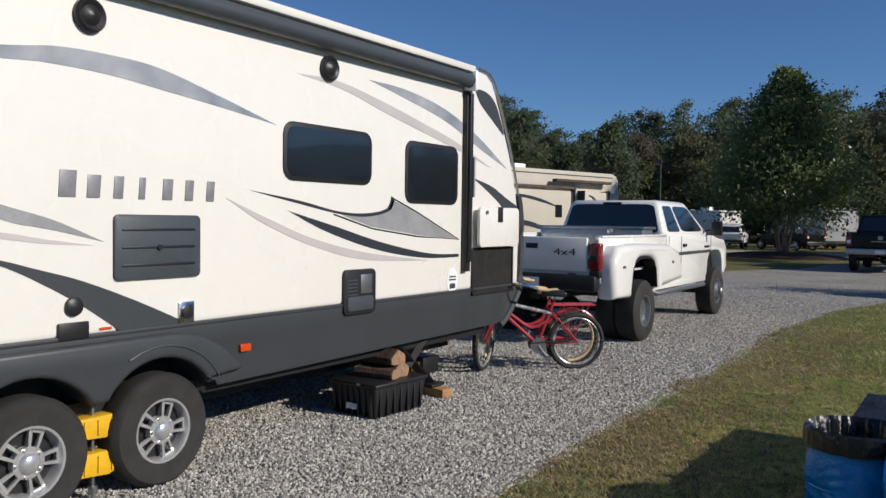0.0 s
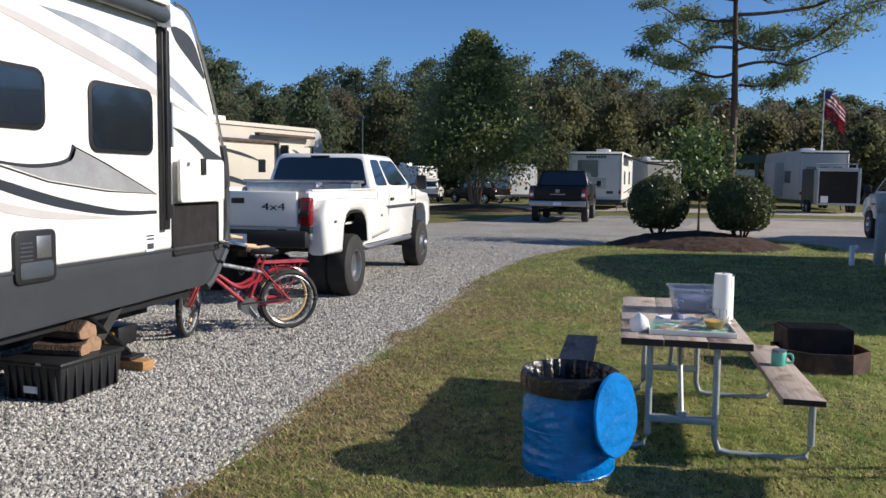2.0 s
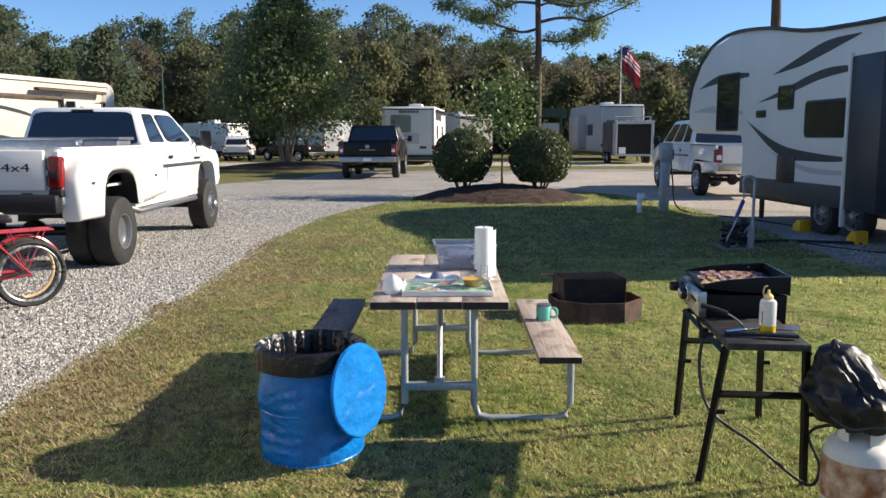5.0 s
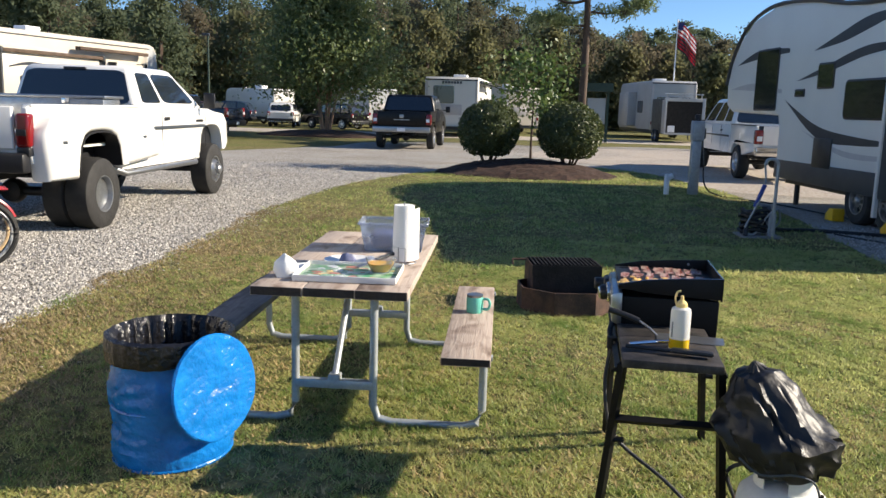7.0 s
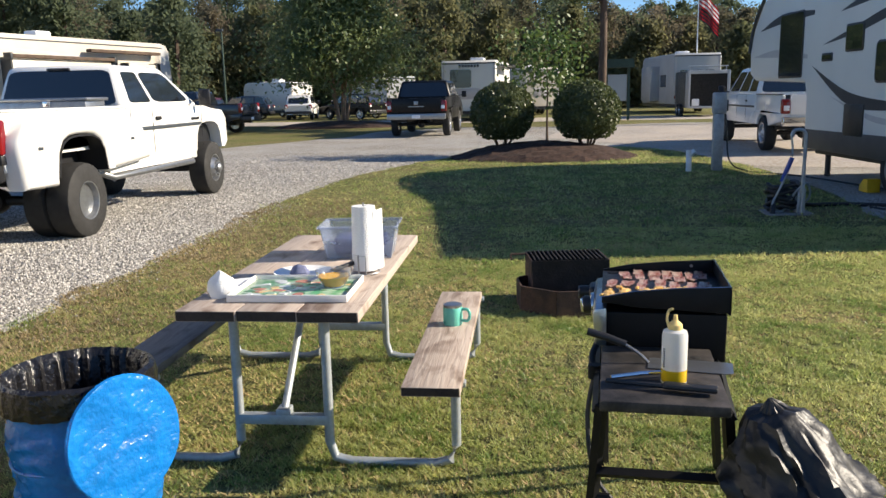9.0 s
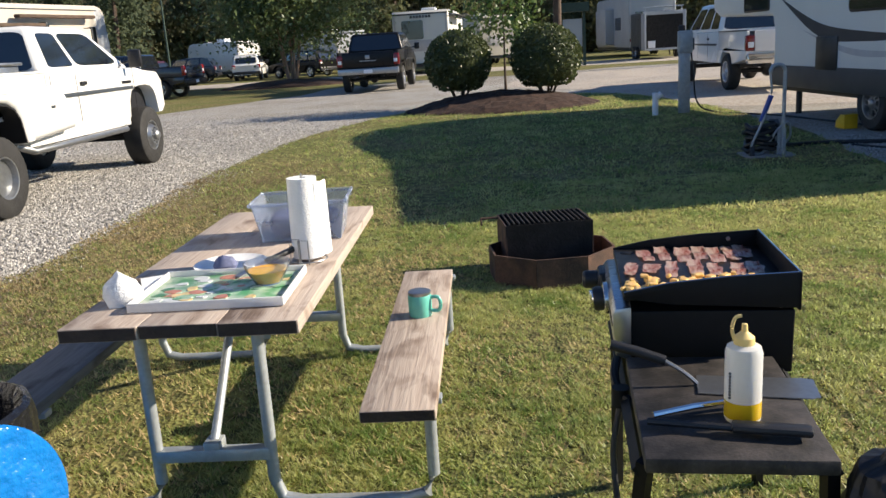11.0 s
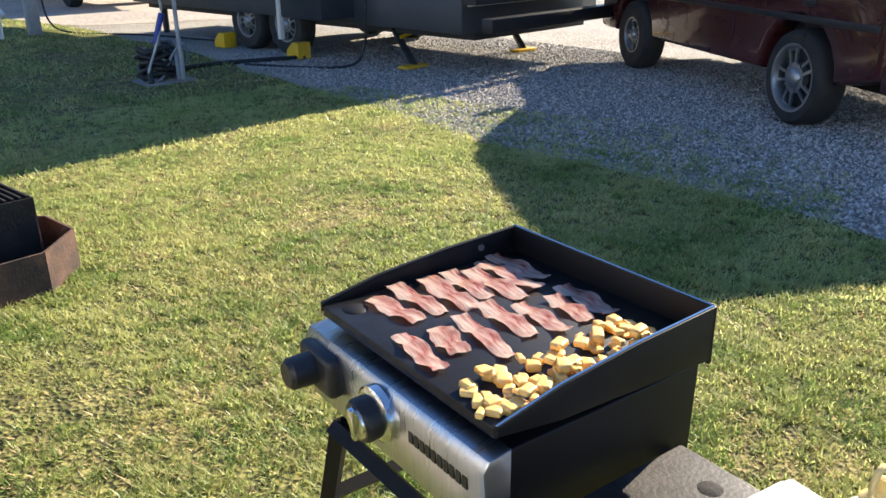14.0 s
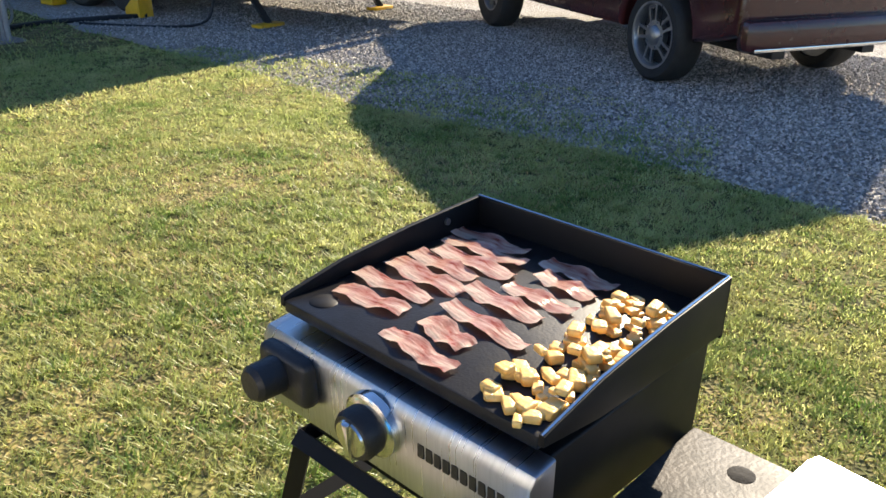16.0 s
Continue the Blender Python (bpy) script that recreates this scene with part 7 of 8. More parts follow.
part("round_lamp", lathe(B(), [(0.0, -0.035), (0.07, -0.03), (0.085, -0.01), (0.085, 0.01)], 18, (0, -3.08, 1.32), "x"), "red_lens", fb, "round red rear lamp")
part("rear_lamp", box(B(), -0.03, -2.74, 1.66, 0.01, -2.6, 1.74, 0.01), "red_lens", fb)
reel = part("cable_inlet", box(B(), -0.09, -2.56, 1.14, -0.0, -2.44, 1.38, 0.02), "yellow", fb, "yellow power cable plug")
part("inlet_cover", box(B(), -0.08, -2.66, 1.28, -0.0, -2.38, 1.42, 0.02), "black_plastic", reel)
part("hanging_cable", tube(B(), smooth_path([(-0.06, -2.5, 1.16), (-0.08, -2.5, 0.7), (-0.1, -2.45, 0.25), (-0.3, -2.3, 0.03), (-0.9, -1.2, 0.025)]), 0.016, 6), "black_plastic", reel)
# rear ramp frame
for k in range(4):
    x = 0.12 + 0.55 * k
    part("ramp_panel", box(B(), x, -3.975, 0.95, x + 0.5, -3.93, 3.3, 0.01), "grey_rv", fb)
bm = B()
for x in (0.05, 0.6, 1.15, 1.7, 2.3):
    box(bm, x, -4.05, 0.8, x + 0.06, -3.94, 1.7)
box(bm, -0.02, -4.1, 0.78, 2.46, -3.94, 0.9)
part("ramp_frame", bm, "black_plastic", fw)
part("rear_bumper", box(B(), -0.05, -4.35, 0.52, 2.5, -4.2, 0.66, 0.01), "black_plastic", fw)
for x in (0.4, 2.0):
    bm = B()
    tube(bm, [(x, -3.9, 0.55), (x, -4.3, 0.58)], 0.05, 4)
    part("bumper_bracket", bm, "black_plastic", fw)
for y in (0.1, -0.78):
    wheel(fw, 0.14, y, 0.38, 0.38, 0.22, 0.22, -1, "rv_edge", 5)
    wheel(fw, 2.3, y, 0.38, 0.38, 0.22, 0.22, 1, "alloy", 5)
bm = B()
box(bm, 0.2, -3.9, 0.4, 2.2, 3.1, 0.6)
cyl(bm, (1.2, 5.0, 1.1), (1.2, 5.0, 1.75), 0.12, n=14)
part("underframe", bm, "black_plastic", fw)
for x in (0.35, 2.1):
    bm = B()
    cyl(bm, (x, 2.9, 0.0), (x, 2.9, 0.8), 0.05, n=12)
    part("landing_leg", bm, "black_plastic", fw)
for x, y in ((0.3, -2.9), (2.2, -3.0)):
    sj = thing("stabilizer_jack", "yellow and black folding stabilizer leg under the trailer", "jack", FM, "stabilizer jacks")
    part("jack_arm", tube(B(), [(x - 0.1, y + 0.35, 0.55), (x - 0.02, y, 0.03)], 0.045, 4), "black_plastic", sj)
    part("jack_brace", tube(B(), [(x + 0.35, y, 0.5), (x - 0.1, y + 0.15, 0.35)], 0.022, 6), "yellow", sj)
    part("jack_pad", box(B(), x - 0.22, y - 0.08, 0.012, x + 0.14, y + 0.08, 0.05, 0.008), "yellow", sj)
for x, y in ((-0.1, -1.2), (-0.08, 0.5)):
    bm = B()
    prism(bm, [(-0.13, 0), (0.13, 0), (0.12, 0.1), (0.0, 0.2), (-0.12, 0.2)], "x", -0.1, 0.1, 0.01)
    solo("wheel_chock", bm, "yellow", "yellow plastic wheel chock on gravel by the trailer", "wheel chock", FM @ pose(x, y, 0.012), "yellow chocks")

# ---- other vehicles ----
vehicle("pickup_truck", "white crew-cab pickup hitched to the fifth wheel", "pickup truck", pose(7.95, 16.95, 0.012), "truck_white", doors=3, cab0=2.35, roof0=2.5, L=6.6, rear_ax=1.6, front_ax=5.85, cab1=5.5, roof1=4.7, hw=1.02, roof=2.1, rail=1.4, bumper="chrome", lamps_low=0.95, lamps_high=1.3)
bt, btb = vehicle("pickup_truck", "black crew-cab pickup with chrome bumper on the camp road", "pickup truck", pose(-3.1, 27.6, 0.006, 0, 0, -1.5), "truck_black", doors=3, cab0=2.0, roof0=2.2, L=5.9, hw=1.13, roof=2.1, rail=1.45, lift=0.06, bumper="steel", lamps_low=0.95, lamps_high=1.35, rear_ax=1.3, front_ax=4.8, r=0.45, sill=0.64)
part("maker_badge", box(B(), -0.3, 0.012, 1.12, 0.3, 0.018, 1.15), "steel", btb)
part("emblem", box(B(), -0.08, 0.01, 1.2, 0.08, 0.02, 1.33, 0.005), "steel", btb)
vehicle("pickup_truck", "dark blue pickup parked behind the white pickup", "pickup truck", pose(-11.4, 33.4, 0.006, 0, 0, 84), "truck_navy", doors=3, cab0=2.0, roof0=2.2, L=5.7, roof=1.9, rail=1.32, r=0.4, sill=0.55, rear_ax=1.2, front_ax=4.7)
vehicle("suv", "dark red SUV in its own shade on gravel", "SUV", pose(6.45, 1.02, 0.012, 0, 0, -29.5) @ pose(0.97, 0.12, 0), "suv_red", suv=True, doors=3, L=5.0, hw=0.97, rail=1.12, roof=1.88, cab0=0.05, roof0=0.04, cab1=3.6, roof1=2.9, hood=1.08, nose=0.98, sill=0.38, rear_ax=1.05, front_ax=4.05, r=0.37, lamps_low=0.96, lamps_high=1.03, bumper="suv_red", tyre_w=0.24, rim="steel")
for i, (x, y, c, rz, lab) in enumerate(((-14.6, 52.5, "truck_white", 8, "white SUV parked on the far road"), (-17.5, 56, "truck_navy", 95, "dark car parked among far trailers"), (-8.9, 52, "truck_black", 60, "black car parked behind the island tree"), (-20.5, 54, "suv_red", 80, "dark red car parked among far trailers"))):
    vehicle("car", lab, "car", pose(x, y, 0.01, 0, 0, rz), c, suv=True, doors=3, L=4.7, hw=0.92, rail=1.05, roof=1.7, cab0=0.15, roof0=0.4, cab1=3.3, roof1=2.8, hood=1.02, nose=0.9, sill=0.36, rear_ax=0.95, front_ax=3.75, r=0.35, lamps_low=0.8, lamps_high=1.05, bumper="black_plastic", tyre_w=0.22)


def far_rv(m, label, paint, W, L, H, wins, stripes=True, door=None, awn=False):
    """A trailer with its side at x = 0 (towards +x) and its end at y = 0."""
    th = thing("camper_trailer", label, "camper", m, "far campers")
    pr = [(0, 0.6), (0.0, H - 0.15), (0.15, H), (L - 0.6, H + 0.02), (L - 0.25, H - 0.08), (L - 0.07, H - 0.35), (L, H * 0.6), (L - 0.05, 0.6)]
    b = part("body", prism(B(), pr, "x", -W, 0, 0.06, 3), paint, th)
    part("skirt", box(B(), -W + 0.05, 0.05, 0.4, -0.03, L - 0.1, 0.65, 0.02), "rv_dark", th)
    for y0, z0, y1, z1 in wins:
        rv_window(b, 0, y0, z0, y1, z1, 0.05)
    if stripes:
        part("swoosh", swoosh(B(), [(0.3, 1.2), (L * 0.35, 1.45), (L * 0.7, 1.2), (L * 0.92, 1.5)], [(0.3, 1.18), (L * 0.35, 1.3), (L * 0.7, 1.08), (L * 0.92, 1.5)], 0.001, 0.004), "swoosh_dark", b)
        part("swoosh", swoosh(B(), [(0.5, H - 0.45), (L * 0.5, H - 0.7), (L * 0.9, H - 1.3)], [(0.5, H - 0.5), (L * 0.5, H - 0.85), (L * 0.9, H - 1.3)], 0.001, 0.004), "swoosh_grey", b)
    part("air_conditioner", box(B(), -W * 0.62, L * 0.4, H - 0.02, -W * 0.35, L * 0.4 + 0.8, H + 0.28, 0.06), "white_plastic", th)
    for x in (-W + 0.12, -0.12):
        part("corner_trim", box(B(), x - 0.05, -0.012, 0.65, x + 0.05, 0.004, H - 0.2), "swoosh_grey", b)
        part("tail_lamp", box(B(), x - 0.07, -0.03, 0.95, x + 0.07, -0.005, 1.15, 0.01), "red_lens", b)
    part("roof_trim", box(B(), -W + 0.03, -0.014, H - 0.2, -0.03, 0.02, H - 0.12), "swoosh_dark", b)
    part("end_panel", box(B(), -W * 0.75, -0.02, 1.25, -W * 0.3, 0.004, 1.85, 0.01), "swoosh_grey", b)
    part("roof_vent", box(B(), -W * 0.6, L * 0.75, H - 0.02, -W * 0.4, L * 0.75 + 0.4, H + 0.12, 0.03), "grey_plastic", th)
    for x in (-W + 0.3, -0.3):
        part("corner_jack", tube(B(), [(x, 0.5, 0.5), (x, 0.2, 0.02)], 0.04, 5), "black_plastic", th)
    if awn:
        part("awning", cyl(B(), (0.08, 0.4, H - 0.25), (0.08, L - 0.6, H - 0.25), 0.09), "grey_plastic", th)
    for y in (L * 0.45, L * 0.45 + 0.85):
        wheel(th, -0.1, y, 0.36, 0.36, 0.2, 0.2, 1, "alloy", 5)
    return th, b


# tan motor coach behind the white pickup
ct, cbod = far_rv(pose(-19.2, 24.6, 0, 0, 0, -14.3), "tan fifth-wheel camper with brown swirls and slide-outs", "tan_rv", 2.5, 12.0, 4.2, [(1.0, 1.9, 1.6, 2.5), (7.65, 1.3, 8.35, 3.4), (10.75, 1.5, 11.2, 3.3)], True, None, False)
part("slide_out", box(B(), -0.2, 2.2, 0.9, 0.5, 7.4, 3.25, 0.04), "tan_rv", ct)
part("slide_out", box(B(), -0.2, 8.6, 1.1, 0.4, 10.4, 3.2, 0.04), "tan_rv", ct)
for y0, y1, x1, z0, z1 in ((2.12, 2.2, 0.52, 0.88, 3.3), (7.4, 7.48, 0.52, 0.88, 3.3), (8.52, 8.6, 0.42, 1.08, 3.25), (10.4, 10.48, 0.42, 1.08, 3.25)):
    part("slide_trim", box(B(), -0.1, y0, z0, x1, y1, z1), "rv_dark", ct)
part("roof_band", box(B(), -0.02, 0.2, 3.98, 0.012, 11.4, 4.03), "rv_dark", ct)
part("slide_awning", box(B(), 0.35, 2.0, 3.26, 0.66, 7.55, 3.4, 0.03), "bark", ct, "brown rolled slide awning")
part("slide_awning", box(B(), 0.2, 6.3, 3.62, 0.5, 10.7, 3.76, 0.03), "bark", ct, "brown rolled slide awning")
for y in (2.05, 7.5):
    part("awning_bracket", box(B(), 0.3, y - 0.05, 3.2, 0.68, y + 0.05, 3.45, 0.01), "rv_dark", ct)
part("front_cap", prism(B(), [(11.25, 1.0), (11.25, 4.1), (11.6, 4.05), (11.85, 3.8), (12.02, 2.6), (11.97, 1.0)], "x", -2.46, 0.012, 0.05, 3), "grey_rv", ct, "grey moulded front cap")
for y0, z0, y1, z1 in ((8.9, 2.5, 9.9, 2.6), (8.8, 1.7, 10.2, 1.8)):
    part("swirl", swoosh(B(), [(y0, z1 + 0.45), ((y0 + y1) / 2, z1 + 0.3), (y1 + 0.3, z0 - 0.3)], [(y0, z1 + 0.4), ((y0 + y1) / 2, z1 + 0.16), (y1 + 0.3, z0 - 0.3)], 0.401, 0.004), "swoosh_dark", ct)
part("swirl", swoosh(B(), [(2.5, 2.75), (3.6, 2.95), (5.2, 2.75), (6.8, 2.3)], [(2.5, 2.7), (3.6, 2.82), (5.2, 2.6), (6.8, 2.3)], 0.501, 0.004), "swoosh_dark", ct)
for y0, z0, y1, z1 in ((3.0, 1.9, 3.5, 2.4), (6.2, 1.9, 6.7, 2.5)):
    bm = B()
    prism(bm, rounded(y0, z0, y1, z1, 0.05), "x", 0.49, 0.515)
    part("slide_window", bm, "glass_dark", ct)
part("swirl", swoosh(B(), [(2.4, 1.5), (4.0, 1.75), (6.0, 1.35), (7.3, 1.55)], [(2.4, 1.45), (4.0, 1.5), (6.0, 1.2), (7.3, 1.5)], 0.501, 0.004), "swoosh_dark", ct)
# white camper whose end faces the lawn
mt, mb = far_rv(pose(-0.75, 44, 0, 0, 0, -4), "white camper with dark rear window and open awning", "fifth_white", 3.1, 8.5, 3.4, [(1.2, 1.5, 2.2, 2.3), (5.0, 1.5, 6.0, 2.3)], False, None, True)
bm = B()
prism(bm, [(x, z) for x, z in rounded(-2.6, 1.9, -1.4, 2.9, 0.1)], "y", -0.03, 0.02)
part("rear_window", bm, "glass_dark", mt)
for k in range(7):
    part("letter_block", box(B(), -1.9 + 0.17 * k - 0.2, -0.03, 3.02, -1.78 + 0.17 * k - 0.2, -0.005, 3.16), "swoosh_dark", mt)
part("rear_lamp", box(B(), -0.9, -0.03, 0.95, -0.5, 0.0, 1.1), "grey_plastic", mt)
part("rear_bumper", box(B(), -3.0, -0.2, 0.45, -0.1, 0.02, 0.58), "black_plastic", mt)
for y in (0.8, 4.5):
    bm = B()
    tube(bm, [(0.08, y, 3.15), (1.2, y, 2.8), (2.5, y, 2.65)], 0.03, 5)
    tube(bm, [(0.05, y, 1.0), (2.5, y, 2.65)], 0.03, 5)
    part("awning_arm", bm, "black_plastic", mt)
part("awning_cloth", box(B(), 0.1, 0.6, 3.08, 0.9, 4.8, 3.12), "grey_plastic", mt)
far_rv(pose(3.2, 55, 0, 0, 0, 20), "cream camper behind the awning", "tan_rv", 2.5, 7, 3.2, [(1, 1.5, 2, 2.3), (4, 1.5, 5, 2.3)])
far_rv(pose(-15.5, 60, 0, 0, 0, 62), "white camper with blue swoosh far behind the island tree", "fifth_white", 2.3, 5.2, 2.7, [(0.8, 1.4, 1.6, 2.0), (3, 1.4, 4.2, 2.0)])
far_rv(pose(-21.0, 44, 0, 0, 0, 60), "white camper beyond the dark blue pickup", "fifth_white", 2.5, 7, 3.1, [(1, 1.5, 2, 2.2), (3, 1.4, 5.5, 2.3)])
far_rv(pose(-7.2, 58, 0, 0, 0, 40), "pale camper behind the island tree", "grey_rv", 2.5, 6, 2.9, [(0.7, 1.5, 1.7, 2.2), (3, 1.5, 4.5, 2.2)], awn=True)
gt, gb = far_rv(pose(13.3, 52, 0, 0, 0, 5), "grey camper with open cargo trailer in front", "grey_rv", 3.0, 9, 3.8, [(1, 1.7, 2.2, 2.6)])
for x in (-2.3, -1.5, -0.7):
    part("end_window", prism(B(), rounded(x - 0.3, 2.35, x + 0.3, 2.75, 0.05), "y", -0.03, 0.01), "glass_dark", gb)
part("end_door", box(B(), -2.7, -0.035, 0.7, -0.3, -0.02, 2.1, 0.02), "swoosh_grey", gb)
rv_window(gb, -3.0, 2.0, 1.7, 3.4, 2.5, 0.05, -1)
rv_window(gb, -3.0, 5.0, 1.7, 6.2, 2.5, 0.05, -1)
part("side_slide", box(B(), -3.6, 3.8, 0.8, -2.95, 6.6, 3.1, 0.03), "grey_rv", gt)
cg = thing("cargo_trailer", "dark grey cargo trailer with its back door open", "trailer", pose(11.1, 45, 0))
part("cargo_body", box(B(), -1.15, 0.0, 0.5, 1.15, 4, 2.55, 0.05), "grey_plastic", cg, "dark grey ribbed walls")
for k in range(9):
    part("wall_rib", box(B(), -1.165, 0.3 + 0.42 * k, 0.55, -1.145, 0.34 + 0.42 * k, 2.5), "rv_edge", cg)
for q in ((-1.17, 0.5, -1.0, 2.58), (1.0, 0.5, 1.17, 2.58), (-1.0, 2.38, 1.0, 2.58), (-1.0, 0.48, 1.0, 0.6)):
    part("door_frame", box(B(), q[0], -0.05, q[1], q[2], 0.02, q[3], 0.01), "grey_rv", cg)
# flat dark sheet paints the unlit inside of the cargo trailer
part("cargo_dark_panel", box(B(), -1.0, -0.02, 0.6, 1.0, 0.01, 2.38), "soot_and_openings", cg)
part("open_door", box(B(), -1.28, -1.0, 0.55, -1.22, -0.03, 2.45, 0.01), "grey_rv", cg)
part("stored_box", box(B(), -0.9, -0.035, 0.62, -0.5, -0.022, 1.0, 0.01), "white_plastic", cg)
for yy in (1.6, 2.5):
    wheel(cg, -1.2, yy, 0.36, 0.36, 0.2, 0.2, -1)
    wheel(cg, 1.2, yy, 0.36, 0.36, 0.2, 0.2, 1)
for x in (-1.0, 0.0, 1.0):
    part("roof_rail_post", cyl(B(), (x, 0.3, 2.54), (x, 0.3, 2.8), 0.03, n=8), "grey_rv", cg)
part("roof_rail", tube(B(), [(-1.1, 0.3, 2.8), (1.1, 0.3, 2.8)], 0.035, 5), "grey_rv", cg)
kio = thing("notice_kiosk", "dark green roofed notice board on posts", "kiosk", pose(5.8, 42.5, 0))
for x in (-0.6, 0.6):
    part("post", box(B(), x - 0.07, -0.07, 0, x + 0.07, 0.07, 3.0), "kiosk_green", kio)
part("board", box(B(), -0.5, -0.03, 1.0, 0.5, 0.03, 2.4), "grey_rv", kio)
part("roof", prism(B(), [(-0.85, 2.75), (0.85, 2.75), (0.8, 3.2), (-0.8, 3.2)], "y", -0.5, 0.5), "kiosk_green", kio)
lp = thing("street_lamp", "slender dark lamp post at the wood edge", "street lamp", pose(-17.6, 47, 0))
part("post", cyl(B(), (0, 0, 0), (0, 0, 5.6), 0.07, 0.05, 10), "kiosk_green", lp)
part("lamp_head", box(B(), -0.35, -0.1, 5.6, 0.1, 0.1, 5.75, 0.03), "grey_plastic", lp)
fp2 = thing("flagpole", "tall white flagpole with two flags flying", "flagpole", pose(13.3, 60, 0))
part("pole", cyl(B(), (0, 0, 0), (0, 0, 8.6), 0.06, 0.04), "white_plastic", fp2)
for z, cols, nm in ((7.4, ("flag_red", "flag_white"), "striped_flag"), (6.5, ("swoosh_dark", "flag_red"), "lower_flag")):
    holder = None
    for k in range(7):
        bm = B()
        z0 = z + 0.15 * k * (1.0 if z > 7 else 0.8)
        rows = []
        for i in range(13):
            x = 0.06 + i * 0.115
            rows.append((x, 0.12 * math.sin(i * 0.9 + k * 0.1), z0 - 0.07 * i - 0.004 * i * i))
        for a, b in zip(rows, rows[1:]):
            bm.faces.new([bm.verts.new(p) for p in (a, b, (b[0], b[1], b[2] + 0.15), (a[0], a[1], a[2] + 0.15))])
        bmesh.ops.solidify(bm, geom=list(bm.faces), thickness=0.01)
        holder = part(nm if k == 0 else "stripe", bm, cols[k % 2], fp2 if k == 0 else holder0, flat=True)
        if k == 0:
            holder0 = holder
    if z > 7:
        part("canton", box(B(), 0.06, -0.03, z + 0.42, 0.5, 0.14, z + 0.98), "flag_blue", holder0)


# ---- plants ----
def bush(m, label, seed, r=0.78):
    rng = np.random.default_rng(seed)
    th = thing("round_bush", label, "bush", m, "clipped bushes")
    n = 5200
    d = rng.normal(size=(n, 3))
    d /= np.linalg.norm(d, axis=1)[:, None]
    rad = r * (1 + 0.05 * np.array([noise.noise(Vector(p) * 3 + Vector((seed, 0, 0))) for p in d])) * np.where(rng.uniform(0, 1, n) < 0.75, rng.uniform(0.95, 1.03, n), rng.uniform(0.75, 0.95, n))
    c = d * rad[:, None]
    c[:, 2] = np.maximum(c[:, 2] * 0.95, -0.62) + 0.9
    v, f = quads(c, 0.045, rng)
    cloud("crown", v, f, "bush_leaf", parent=th)
    bm = B()
    bmesh.ops.create_icosphere(bm, subdivisions=3, radius=r * 0.86)
    for q in bm.verts:
        q.co.z = max(q.co.z, -0.55) + 0.9
    part("inner_core", bm, "wood_far", th)
    bm = B()
    for k in range(5):
        a = k * 1.3
        tube(bm, [(0.1 * math.cos(a), 0.1 * math.sin(a), 0.0), (0.35 * math.cos(a), 0.35 * math.sin(a), 0.5)], 0.035, 6, False, [1, 0.6])
    part("stem", bm, "bark", th)


bush(pose(0.42, 17.5, 0.2), "round clipped evergreen bush, mostly in shade", 21)
bush(pose(2.48, 17.4, 0.2), "round clipped evergreen bush with sunlit side", 22, 0.81)
bm = B()
bmesh.ops.create_grid(bm, x_segments=36, y_segments=24, size=1.0)
for v in bm.verts:
    x, y = v.co.x, v.co.y
    d = math.hypot(x, y)
    v.co = Vector((x * 2.4, y * 1.9, max(0.0, 0.4 * (1 - d * d)) + (0.05 * noise.noise(Vector((x * 9, y * 9, 0))) if d < 1 else -0.1)))
solo("mulch_bed", bm, "mulch", "low mound of red-brown mulch under the bushes, darkened for shade", "mulch bed", pose(1.4, 17.35, 0.0), flat=True)


